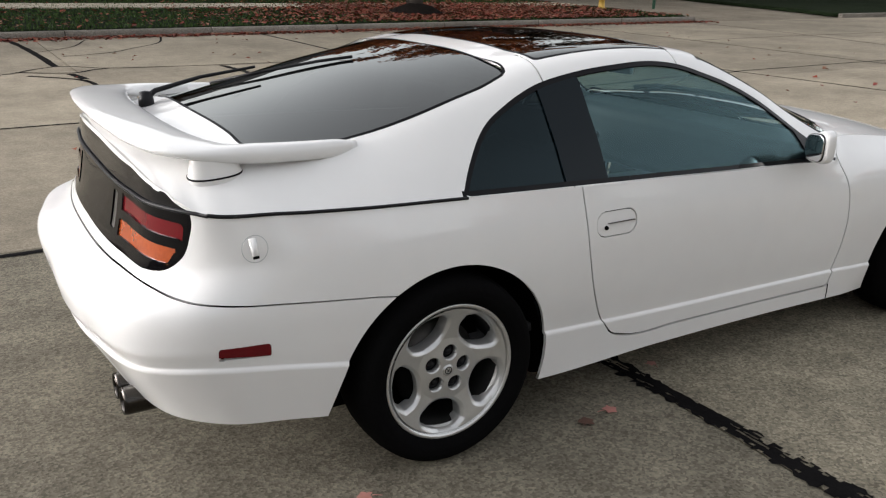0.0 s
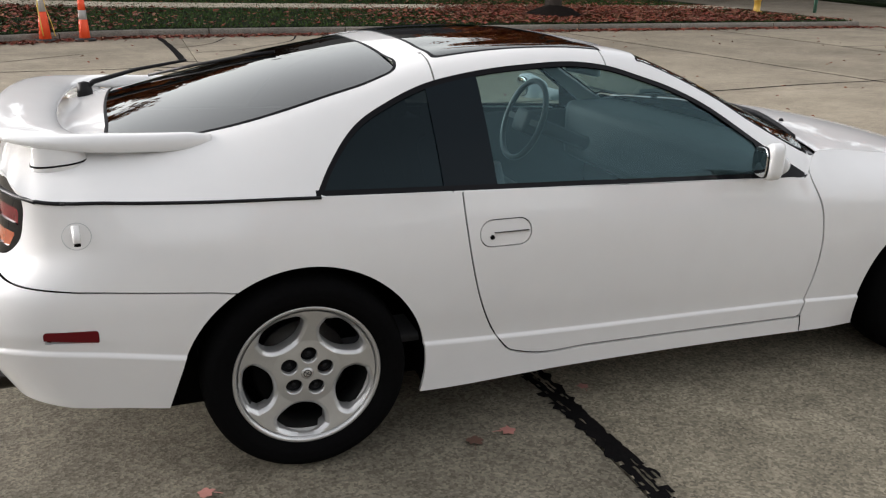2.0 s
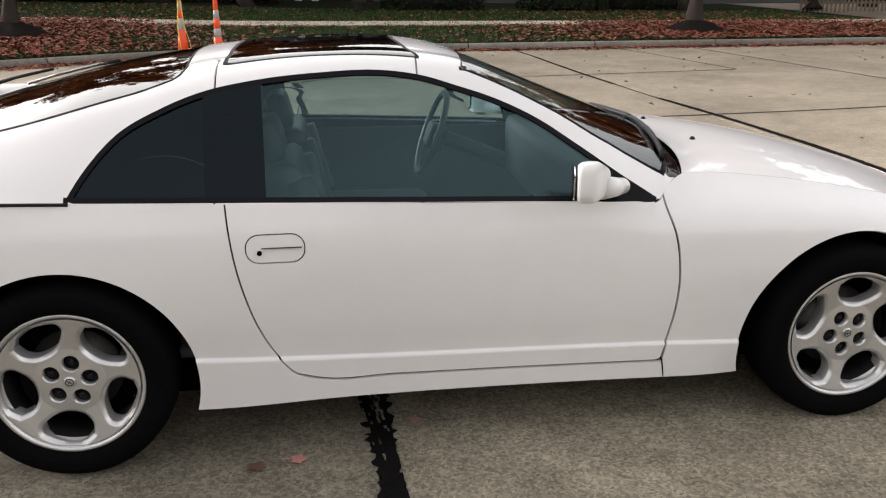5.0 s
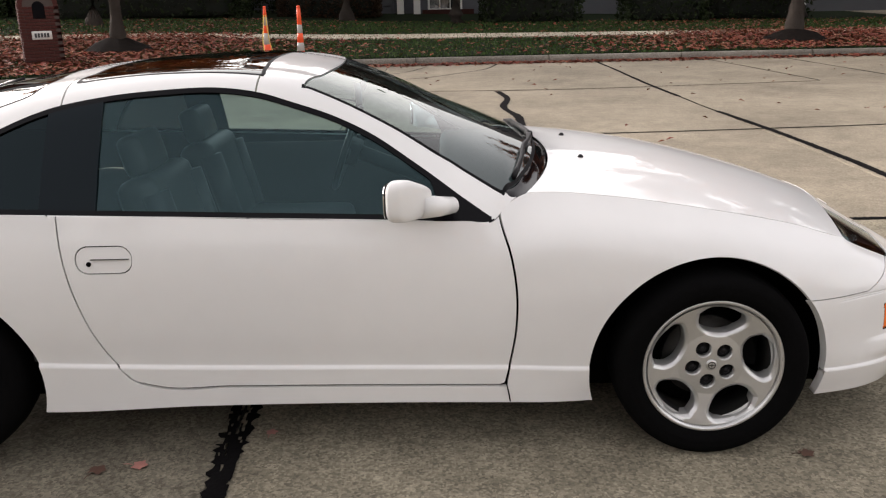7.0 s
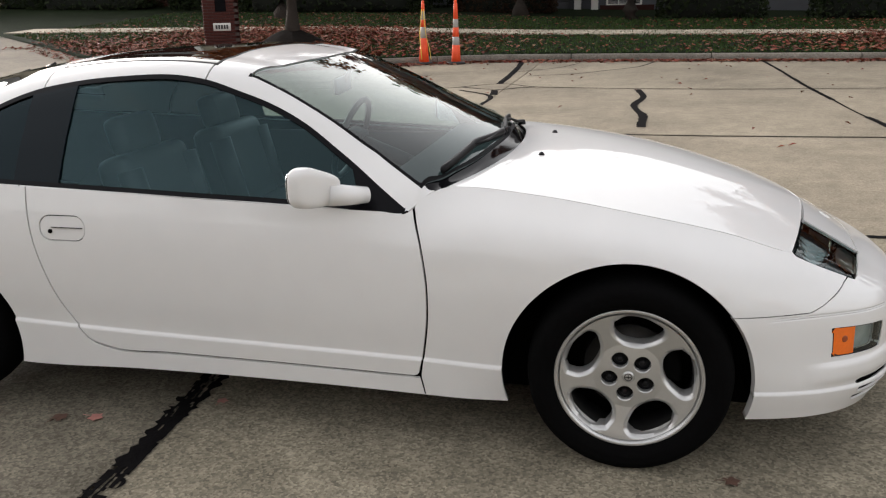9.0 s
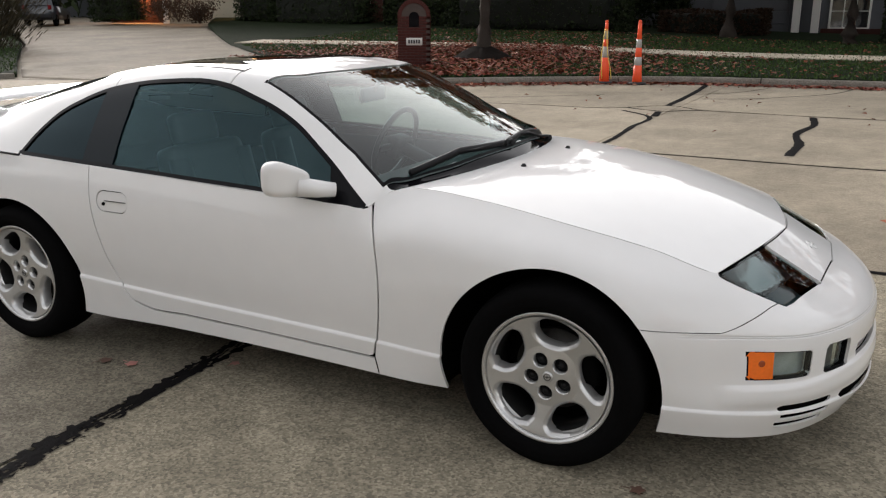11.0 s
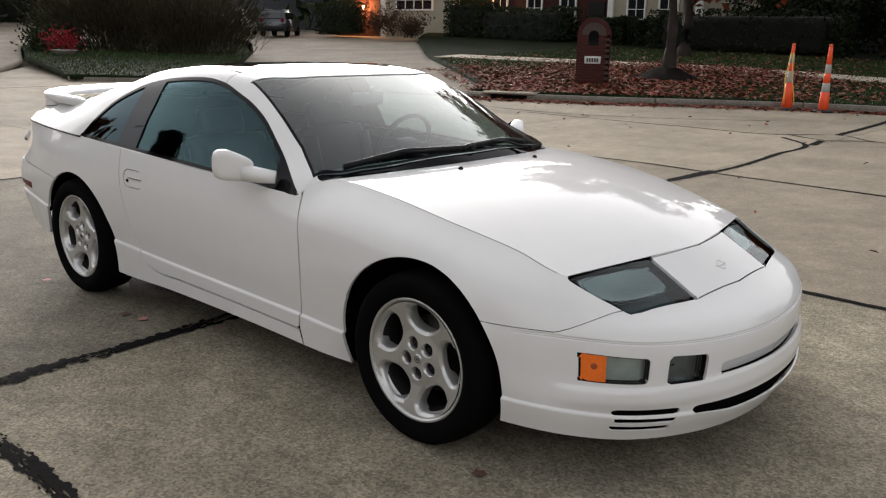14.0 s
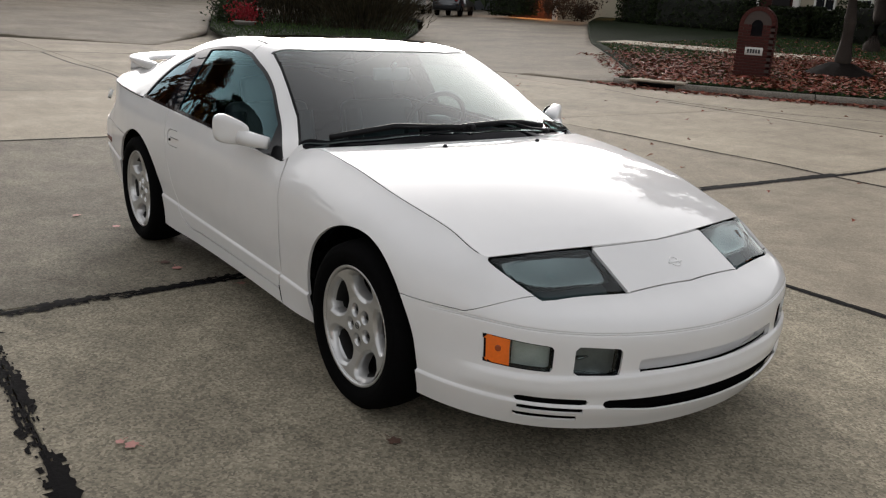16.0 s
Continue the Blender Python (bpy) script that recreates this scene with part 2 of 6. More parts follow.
def box(x0, y0, z0, x1, y1, z1, bevel=0.0, segments=2):
    bm = bmesh.new()
    bmesh.ops.create_cube(bm, size=1, matrix=Matrix.Translation(((x0 + x1) / 2, (y0 + y1) / 2, (z0 + z1) / 2)) @ Matrix.Diagonal((abs(x1 - x0), abs(y1 - y0), abs(z1 - z0), 1)))
    if bevel:
        bmesh.ops.bevel(bm, geom=list(bm.edges), offset=bevel, segments=segments, affect="EDGES", profile=0.6)
    return bm


def tube(points, radius, n=10, flat=1.0, caps=True):
    """A round bar along points; radius may be a list."""
    pts = [Vector(p) for p in points]
    radii = radius if isinstance(radius, (list, tuple)) else [radius] * len(pts)
    bm, rings = bmesh.new(), []
    for i, p in enumerate(pts):
        d = (pts[min(i + 1, len(pts) - 1)] - pts[max(i - 1, 0)]).normalized()
        side = d.cross((0, 0, 1))
        side = side.normalized() if side.length > 1e-3 else Vector((1, 0, 0))
        up = side.cross(d)
        rings.append([bm.verts.new(p + side * math.cos(2 * math.pi * k / n) * radii[i] + up * math.sin(2 * math.pi * k / n) * radii[i] * flat) for k in range(n)])
    for a, b in zip(rings[:-1], rings[1:]):
        for k in range(n):
            bm.faces.new([a[k], a[(k + 1) % n], b[(k + 1) % n], b[k]])
    if caps:
        bm.faces.new(rings[0][::-1])
        bm.faces.new(rings[-1])
    bmesh.ops.recalc_face_normals(bm, faces=bm.faces)
    return bm


def moved(bm, m):
    bmesh.ops.transform(bm, matrix=m, verts=bm.verts)
    return bm


def skin(p):
    """A panel's grid that keeps its smooth normals through all cuts."""
    bm = grid_mesh(p)
    bm.normal_update()
    lay = bm.verts.layers.float_vector.new("nrm")
    for v in bm.verts:
        n = v.normal.copy()
        if abs(v.co.y) < 1e-5:
            n.y = 0
        v[lay] = n.normalized()
    return bm


# ---- the car: its outer surface ----
# Rows from the lower edge up to the belt, columns from the tail's middle along the side to the nose's middle: (x, half width, z).
BODY = [
    [(-2.19, 0, .30), (-2.280, 0, .475), (-2.310, 0, .545), (-2.302, 0, .635), (-2.185, 0, .705), (-2.11, 0, .986)],
    [(-2.165, .45, .30), (-2.255, .46, .475), (-2.286, .47, .545), (-2.278, .46, .64), (-2.158, .45, .708), (-2.102, .45, .976)],
    [(-2.085, .72, .300), (-2.168, .757, .485), (-2.190, .762, .55), (-2.178, .752, .645), (-2.100, .69, .713), (-2.068, .665, .945)],
    [(-1.98, .82, .298), (-2.045, .848, .490), (-2.055, .857, .555), (-2.045, .850, .645), (-1.995, .80, .745), (-2.0, .785, .90)],
    [(-1.8, .855, .280), (-1.83, .880, .465), (-1.83, .885, .53), (-1.82, .885, .63), (-1.8, .862, .765), (-1.8, .832, .886)],
    [(-1.66, .86, .258), (-1.64, .89, .435), (-1.62, .90, .53), (-1.6, .902, .63), (-1.6, .885, .77), (-1.6, .848, .876)],
    [(-1.28, .86, .215), (-1.28, .89, .395), (-1.28, .905, .52), (-1.28, .908, .63), (-1.28, .893, .76), (-1.28, .862, .867)],
    [(-.92, .850, .185), (-.92, .87, .365), (-.92, .89, .48), (-.92, .90, .62), (-.92, .892, .74), (-.92, .866, .855)],
    [(-.4, .852, .198), (-.4, .866, .345), (-.4, .885, .47), (-.4, .895, .62), (-.4, .89, .73), (-.4, .866, .838)],
    [(.1, .852, .199), (.1, .866, .335), (.1, .885, .46), (.1, .893, .60), (.1, .887, .71), (.1, .862, .82)],
    [(.48, .853, .194), (.48, .868, .328), (.48, .885, .45), (.48, .89, .59), (.48, .88, .70), (.48, .850, .806)],
    [(.565, .853, .192), (.565, .868, .326), (.565, .885, .45), (.565, .89, .59), (.565, .876, .706), (.565, .838, .803)],
    [(.61, .853, .191), (.61, .868, .325), (.61, .885, .45), (.61, .891, .59), (.61, .874, .72), (.606, .799, .843)],
    [(.66, .853, .190), (.66, .868, .323), (.66, .8855, .45), (.66, .892, .59), (.66, .872, .733), (.664, .755, .867)],
    [(.72, .851, .188), (.72, .868, .320), (.72, .886, .45), (.72, .893, .59), (.72, .868, .742), (.72, .744, .868)],
    [(.95, .83, .185), (.95, .87, .313), (.95, .89, .45), (.95, .90, .60), (.95, .868, .74), (.95, .742, .849)],
    [(1.28, .84, .18), (1.28, .88, .303), (1.28, .90, .45), (1.28, .904, .59), (1.28, .866, .712), (1.28, .742, .797)],
    [(1.62, .835, .192), (1.62, .863, .289), (1.58, .885, .39), (1.56, .889, .533), (1.56, .835, .655), (1.55, .70, .735)],
    [(1.82, .765, .187), (1.83, .79, .282), (1.80, .80, .38), (1.784, .795, .528), (1.77, .742, .615), (1.735, .672, .680)],
    [(1.97, .63, .174), (2.0, .66, .272), (1.99, .675, .376), (1.985, .665, .52), (1.945, .59, .583), (1.79, .48, .687)],
    [(2.10, .38, .162), (2.145, .40, .26), (2.13, .42, .365), (2.12, .415, .505), (2.015, .32, .582), (1.828, .29, .692)],
    [(2.165, 0, .16), (2.21, 0, .255), (2.2, 0, .36), (2.19, 0, .495), (2.045, 0, .585), (1.865, 0, .697)],
]
body_keys = np.array(BODY)
body_keys[:, :, 1] *= -1
col_at = np.r_[0, np.cumsum(np.linalg.norm(np.diff(body_keys, axis=0), axis=2).mean(1))]


# the keys go on past the middle at both ends, mirrored, so that nose and tail are smooth there
flip_y = np.array([1, -1, 1])
all_keys = np.concatenate([body_keys[2:0:-1] * flip_y, body_keys, body_keys[-2:-4:-1] * flip_y])
all_at = np.r_[-col_at[2:0:-1], col_at, 2 * col_at[-1] - col_at[-2:-4:-1]]


def body_rows(u):
    return np.stack([hermite(all_at, all_keys[:, r], u) for r in range(6)], axis=1)


def body_surface(nu=400):
    u = np.linspace(0, col_at[-1], nu)
    rows = body_rows(u)
    v = np.r_[np.linspace(0, 0.9, 7), .945, 0.985, 1.0, 1.03, np.linspace(1.1, 1.82, 7), 1.88, 1.92, 1.95, 1.98, np.linspace(2.02, 2.84, 9), 2.87, 2.885, 2.90, 2.915, 2.93, 2.945, 2.96, 2.98, np.linspace(3.04, 5, 36)]
    p = np.stack([hermite(np.arange(6), r, v) for r in rows])
    # the part below the lower crease stands proud, so that the crease is a small ledge
    proud = np.clip((1.0 - v) / 0.05, 0, 1) * 0.010
    du, dv = np.gradient(p, axis=0), np.gradient(p, axis=1)
    nrm = np.cross(du, dv)
    nrm /= np.linalg.norm(nrm, axis=2, keepdims=True) + 1e-9
    # two fine grooves run round the nose
    fine = np.maximum(np.clip(1 - np.abs(v - 2.90) / .016, 0, 1), np.clip(1 - np.abs(v - 2.945) / .016, 0, 1)) * .005
    nose = np.clip((p[:, :, 0] - 1.66) / .03, 0, 1)
    # and a ledge juts out below the front lamps
    below = np.clip((.366 - p[:, :, 2]) / .012, 0, 1)
    ledge = below * below * (3 - 2 * below) * .011 * np.clip((p[:, :, 0] - 1.78) / .08, 0, 1) * np.clip((p[:, :, 2] - .285) / .03, 0, 1)
    p = p + nrm * (proud[None, :] - fine[None, :] * nose + ledge)[:, :, None]
    p[0, :, 1] = p[-1, :, 1] = 0
    return p


belt_u = np.linspace(0, col_at[-1], 600)
belt_row = hermite(all_at, all_keys[:, 5], belt_u)

mid_row = hermite(all_at, all_keys[:, 2], belt_u)[:300]

# Sections of the cabin: x, belt half width, belt z, rail half width, rail z, middle z.
CABIN = np.array([
    (-2.108, .12, .985, .08, .9855, .986), (-2.092, .53, .966, .44, .978, .991), (-2.065, .67, .942, .57, .968, .997), (-2.0, .785, .90, .665, .965, 1.006),
    (-1.9, .815, .893, .69, .975, 1.025), (-1.7, .841, .881, .69, .988, 1.075), (-1.5, .855, .873, .686, 1.030, 1.125), (-1.24, .860, .866, .668, 1.098, 1.19),
    (-1.05, .862, .859, .642, 1.148, 1.223), (-.92, .862, .855, .618, 1.186, 1.243), (-.8, .862, .850, .605, 1.21, 1.256), (-.5, .862, .841, .60, 1.238, 1.270),
    (-.17, .857, .830, .60, 1.225, 1.263), (-.03, .853, .824, .598, 1.203, 1.237), (.1, .850, .818, .622, 1.15, 1.192), (.26, .848, .812, .66, 1.07, 1.13),
    (.43, .845, .806, .70, .97, 1.062), (.56, .838, .803, .757, .895, 1.012), (.602, .803, .838, .779, .869, .995), (.635, .772, .862, .735, .872, .980),
    (.67, .748, .867, .68, .876, .966), (.71, .655, .871, .56, .882, .950), (.75, .50, .876, .40, .893, .932), (.79, .28, .884, .20, .890, .905), (.815, .08, .888, .05, .8885, .889),
    (.823, .02, .888, .01, .888, .888)])


def cabin_at(x):
    return hermite(CABIN[:, 0], CABIN[:, 1:], x)


def cabin_surface(nx=250, nq=46):
    x = np.r_[np.linspace(-2.108, .54, nx - 60), np.linspace(.545, .823, 60)]
    p = np.zeros((nx, nq, 3))
    for i, (yb, zb, yr, zr, zc) in enumerate(cabin_at(x)):
        mid = ((yb + yr) / 2 + 0.055 * (zr - zb), (zb + zr) / 2 + 0.01 * (zr - zb))
        k = np.array([(yb, zb), mid, (yr, zr), (yr * .62, zr + (zc - zr) * .72), (0, zc), (-yr * .62, zr + (zc - zr) * .72)])
        t = np.r_[0, np.cumsum(np.linalg.norm(np.diff(k, axis=0), axis=1))]
        s = hermite(t, k, np.linspace(0, t[4], nq))
        p[i, :, 0], p[i, :, 1], p[i, :, 2] = x[i], -s[:, 0], s[:, 1]
    p[:, -1, 1] = 0
    return p


# outlines in the side view (x, z)
WINDOW = outline([(-1.24, .868), (-1.19, .945), (-1.09, 1.05), (-.98, 1.108), (-.87, 1.15), (-.70, 1.185), (-.50, 1.205), (-.29, 1.208), (-.17, 1.190),
                  (-.07, 1.16), (.05, 1.12), (.18, 1.06), (.32, .97), (.45, .88)], 90, closed=False)
WINDOW = np.vstack([WINDOW, [(.579, .797), (.3, .812), (0, .824), (-.4, .840), (-.8, .853)]])
DOOR = np.vstack([outline([(-.790, .95), (-.788, .85), (-.78, .75), (-.755, .60), (-.71, .45), (-.665, .36), (-.61, .295), (-.54, .272), (-.3, .268), (.2, .262), (.595, .255)], 60, closed=False),
                  outline([(.597, .26), (.61, .33), (.628, .45), (.63, .58), (.612, .70), (.583, .80), (.57, .95)], 40, closed=False)])
ARCH_F, ARCH_R = (1.251, .30, .384), (-1.285, .292, .379)
TAIL = np.vstack([[(-.1, .722), (.40, .718)], outline([(.52, .717), (.64, .719), (.70, .731), (.738, .768), (.757, .83), (.764, .880), (.755, .910), (.71, .930), (.60, .950), (.45, .968)], 50, closed=False), [(.2, .972), (-.1, .974)]])


def arch(q):
    # behind the rear wheel the bumper is cut at a slant
    slant = -1.637 - (.43 - q[:, 2]) * .36 - q[:, 0] + np.maximum(0, q[:, 2] - .43) * 3 + np.where(q[:, 0] > -1.45, 9, 0)
    return np.minimum(slant, arch_rings(q))


def arch_rings(q):
    return np.minimum(np.hypot(q[:, 0] - ARCH_F[0], q[:, 2] - ARCH_F[1]) - ARCH_F[2], np.hypot(q[:, 0] - ARCH_R[0], q[:, 2] - ARCH_R[1]) - ARCH_R[2])


def far_off(q, where):
    return np.where(where, 0, 9.0)


body = skin(body_surface())
GAP = 0.0040


def in_door(q):
    # the gap is wide at the front edge and fine at the rear one
    return poly_distance(q[:, [0, 2]], DOOR) * np.where(q[:, 2] < .30, .85, np.interp(q[:, 0], [-.7, 0, .5], [1.5, 1.1, 1.1]))


def front_seam(q):
    """Over 0 on the fender, below 0 on the front bumper."""
    line = outline([(1.40, .545), (1.56, .534), (1.784, .530)], 12, closed=False)
    up = line_distance(q[:, [0, 2]], np.vstack([line, [(1.82, .545), (1.90, .588), (1.955, .60)]]))
    zs = np.interp(q[:, 0], [1.3, 1.4, 1.56, 1.784, 1.82, 1.90, 1.955, 2.3], [.55, .545, .534, .530, .545, .588, .62, .9])
    return up * np.where(q[:, 2] > zs, 1, -1) + np.where(q[:, 0] < 1.3, 9, 0)


def rear_seam(q):
    """Over 0 on the quarter, below 0 on the rear bumper."""
    zs = np.interp(q[:, 0], [-2.3, -2.15, -2.05, -1.9, -1.7, -1.55, -1.4], [.69, .69, .672, .652, .635, .622, .60])
    return (q[:, 2] - zs) + np.where(q[:, 0] > -1.3, 9, 0)


def tail_zone(q):
    return poly_distance(np.c_[np.abs(q[:, 1]), q[:, 2]], TAIL) + far_off(q, q[:, 0] < -1.9)


def rounded(q, corners, r):
    """Distance to a polygon with rounded corners; its corners lie r inside."""
    return poly_distance(q, np.array(corners)) - r


def front_part(corners, r):
    return lambda q: rounded(np.c_[np.abs(q[:, 1]), q[:, 2]], corners, r) + far_off(q, q[:, 0] > 1.7)


turn_lamp = front_part([(.636, .3875), (.755, .392), (.755, .463), (.636, .451)], .012)
fog_lamp = front_part([(.435, .378), (.550, .382), (.550, .447), (.435, .436)], .016)
grille = front_part([(-.2, .372), (.345, .379), (.345, .398), (-.2, .392)], .012)
intake = front_part([(-.2, .235), (.30, .246), (.455, .265), (-.2, .259)], .014)
vents = [front_part([(.525 + .008 * k, .272 - .031 * k), (.700 - .004 * k, .281 - .031 * k), (.700 - .004 * k, .285 - .031 * k), (.525 + .008 * k, .276 - .031 * k)], .008) for k in range(3)]
rear_part = lambda corners, r: (lambda q: rounded(np.c_[np.abs(q[:, 1]), q[:, 2]], corners, r) + far_off(q, q[:, 0] < -1.9))
brake_lamp = rear_part([(.400, .840), (.730, .828), (.733, .856), (.400, .868)], .008)
rear_turn = rear_part([(.385, .763), (.695, .757), (.708, .785), (.385, .796)], .008)
back_lamp = rear_part([(.300, .765), (.338, .765), (.338, .865), (.300, .868)], .006)
handle = lambda q: rounded(q[:, [0, 2]], [(-.696, .711), (-.600, .711), (-.600, .719), (-.696, .719)], .039) + far_off(q, q[:, 1] < -.6)
marker = lambda q: rounded(q[:, [0, 2]], [(-1.995, .517), (-1.872, .511), (-1.872, .531), (-1.995, .537)], .006) + far_off(q, q[:, 1] < -.6)


def head_lamp(q):
    """Inside the head lamp's outline in plan."""
    return rounded(np.c_[np.abs(q[:, 1]), q[:, 0]], [(.667, 1.748), (.304, 1.834), (.304, 2.007), (.56, 1.948), (.60, 1.932)], .006) + far_off(q, (q[:, 0] > 1.6) & (q[:, 2] > .54))


def nose_panel(q):
    return rounded(np.c_[np.abs(q[:, 1]), q[:, 0]], [(.287, 1.838), (.215, 1.8515), (.15, 1.8620), (.075, 1.8715), (0, 1.877), (-.2, 1.877), (-.2, 2.046), (.287, 2.013)], .006) + far_off(q, (q[:, 0] > 1.6) & (q[:, 2] > .54))


splits = [(arch, [0.0]), (in_door, [-GAP, GAP]), (front_seam, [-GAP * .33, GAP * .33]), (rear_seam, [-GAP * .6, GAP * .6]), (tail_zone, [0.0]), (lambda q: q[:, 2] - .902 + far_off(q, q[:, 0] < -1.9), [0.0]), (turn_lamp, [-.0035, 0.0]), (fog_lamp, [-.0035, 0.0]),
          (grille, [0.0]), (intake, [0.0]), (marker, [0.0]), (brake_lamp, [0.0]), (rear_turn, [0.0]), (back_lamp, [0.0]), (handle, [-.0018, .0018]), (head_lamp, [-.006, .004]), (nose_panel, [-GAP * .6, GAP * .6])] + [(v, [0.0]) for v in vents]
for f, levels in splits:
    for level in levels:
        cut(body, f, level)
fc = centres(body)
zone = {f: f(fc) for f, _ in splits}
open_arch = zone[arch] > 0
lamps = (zone[turn_lamp] > 0) & (zone[fog_lamp] > 0) & (zone[grille] > 0) & (zone[intake] > 0) & (zone[marker] > 0)
for v in vents:
    lamps &= zone[v] > 0
lamps &= (np.abs(zone[handle]) > .0018)
plain = open_arch & lamps & (zone[tail_zone] > 0) & (zone[head_lamp] > .004) & (zone[nose_panel] > GAP * .6)
is_bumper_f = zone[front_seam] < -GAP * .33
is_bumper_r = zone[rear_seam] < -GAP * .6
is_door = zone[in_door] < -GAP
side = plain & (zone[in_door] > GAP)
is_fender = side & (zone[front_seam] > GAP * .33) & (fc[:, 0] > .58)
is_quarter = side & (zone[rear_seam] > GAP * .6) & (fc[:, 0] < -.6)
is_sill = side & ~is_fender & ~is_quarter & (fc[:, 0] >= -.75) & (fc[:, 0] <= .65)

def marker_lens():
    """A rounded plate that follows the bumper's side."""
    at = np.linspace(*[float(np.interp(x, mid_row[:, 0], belt_u[:300])) for x in (-2.02, -1.85)], 60)
    fine = skin(np.stack([hermite(np.arange(6), r, np.linspace(1.45, 2.1, 40)) for r in body_rows(at)]))
    cut(fine, lambda q: marker(q) - .003)
    return flange(shifted(subset(fine, marker(centres(fine)) < .003), -.003), .006)


car = new("sports_car")
tagged(car, "white two-door sports coupe with rear wing parked on concrete road", "car")
car.empty_display_size = 0.2


def pair(name, bm, mat, label=""):
    """A panel and its twin on the other side."""
    twin = mirrored(bm)
    return part(name, bm, mat, car, label), part(name, twin, mat, car, label)


door_r, door_l = pair("door", flange(subset(body, plain & is_door & (zone[handle] > 0))), M_PAINT)
for ob, flip in ((door_r, False), (door_l, True)):
    plate = flange(shifted(subset(body, zone[handle] < -.0018), .003), .008)
    part("door_handle", mirrored(plate) if flip else plate, M_PAINT, ob, "flush white door handle")
    y = .893 if flip else -.893
    part("handle_slot", box(-.688, y - .0035, .7165, -.570, y + .006, .7182), M_STEEL, ob, smooth=False)
    part("key_lock", moved(lathe([(0, -.006), (.0055, -.006), (.0075, -.003), (.0075, .006)], 16), Matrix.Translation((-.695, y, .703)) @ (Matrix.Rotation(math.pi, 4, "Z") if flip else Matrix())), M_GAP, ob)
pair("front_fender", flange(subset(body, is_fender)), M_PAINT)
pair("rear_quarter_panel", flange(subset(body, is_quarter)), M_PAINT)
pair("sill_panel", flange(subset(body, is_sill)), M_PAINT)
slim = (np.abs(fc[:, 1]) > .285) & (np.abs(fc[:, 1]) < .325) & (fc[:, 0] > 1.78) & (fc[:, 0] < 2.008) & (fc[:, 2] > .56)


def bumper_fold(c):
    return .03 if c.x < 1.70 else .055 if abs(c.y) < .38 and .34 < c.z < .43 else .03 if .36 < c.z < .48 else .007


part("front_bumper", flange(whole(subset(body, plain & is_bumper_f & ~slim)), bumper_fold), M_PAINT, car)
part("rear_bumper", flange(whole(subset(body, plain & is_bumper_r))), M_PAINT, car)
shell = grid_mesh(body_surface(150))
shifted(shell, 0.016)
for f in (arch, head_lamp, turn_lamp, fog_lamp, grille):
    cut(shell, f)
sc = centres(shell)
# a black copy behind the panels, so that their gaps show as shade
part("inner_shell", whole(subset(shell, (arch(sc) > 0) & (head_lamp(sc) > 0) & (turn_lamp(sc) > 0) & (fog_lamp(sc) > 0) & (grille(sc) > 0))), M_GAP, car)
shell.free()
# lamps and openings of the body
lit = (zone[brake_lamp] < 0) | (zone[rear_turn] < 0) | (zone[back_lamp] < 0)
lip = fc[:, 2] > .902
part("tail_panel", flange(shifted(whole(subset(body, (zone[tail_zone] < 0) & ~lit & ~lip)), .001), .02), M_SMOKED, car, "smoked black tail light panel")
part("tail_lip", flange(shifted(whole(subset(body, (zone[tail_zone] < 0) & ~lit & lip)), .001), .02), M_LIP, car, "glossy black lip above the tail lights")
pair("brake_lamp", shifted(subset(body, zone[brake_lamp] < 0), .006), M_RED, "smoked red brake lamp")
pair("rear_turn_lamp", shifted(subset(body, zone[rear_turn] < 0), .006), M_REARAMBER, "smoked amber turn lamp")
pair("reversing_lamp", shifted(subset(body, zone[back_lamp] < 0), .006), M_STEEL, "smoked grey reversing lamp")
part("grille_slot", shifted(whole(subset(body, zone[grille] < 0)), .053), M_PAINT, car)
part("lower_intake", shifted(whole(subset(body, zone[intake] < 0)), .05), M_GAP, car)
for v in vents:
    pair("side_vent", shifted(subset(body, zone[v] < 0), .03), M_GAP)
in_turn, in_fog = zone[turn_lamp] < -.0035, zone[fog_lamp] < -.0035
pair("lamp_gasket", flange(shifted(subset(body, (zone[turn_lamp] < 0) & ~in_turn), .004), .02), M_SEAL)
pair("lamp_gasket", flange(shifted(subset(body, (zone[fog_lamp] < 0) & ~in_fog), .010), .03), M_SEAL)
amber = in_turn & (np.abs(fc[:, 1]) > .722)
pair("turn_signal", flange(shifted(subset(body, amber), .004)), M_ORANGE, "amber turn signal lens")
body.faces.ensure_lookup_table()
spot = int(np.argmin(np.where(amber, np.hypot(np.abs(fc[:, 1]) - .742, fc[:, 2] - .430), 9)))
bulb_turn = Vector((0, 0, 1)).rotation_difference(body.faces[spot].normal).to_matrix().to_4x4()
pair("bulb", moved(lathe([(0, -.0025), (.0085, -.0026), (.0105, -.0032), (.011, -.006)], 20, axis="z"), Matrix.Translation(fc[spot]) @ bulb_turn), M_REARAMBER, "dark bulb behind the amber lens")
pair("parking_lamp", flange(shifted(subset(body, in_turn & ~amber), .004)), M_LENS, "clear lamp lens")
pair("parking_lamp_reflector", shifted(subset(body, in_turn & ~amber), .03), M_LAMPWHITE)
pair("fog_lamp", flange(shifted(subset(body, in_fog), .018), .03), M_LENS)
pair("fog_lamp_reflector", shifted(subset(body, in_fog), .05), M_FOG)
pair("side_marker", marker_lens(), M_RED, "red side marker lens")
pair("head_lamp", flange(shifted(subset(body, zone[head_lamp] < -.006), .002), .01), M_LENS, "clear glass over the head lamp")
pair("lamp_housing", shifted(subset(body, zone[head_lamp] < .02), .085), M_HOUSING)
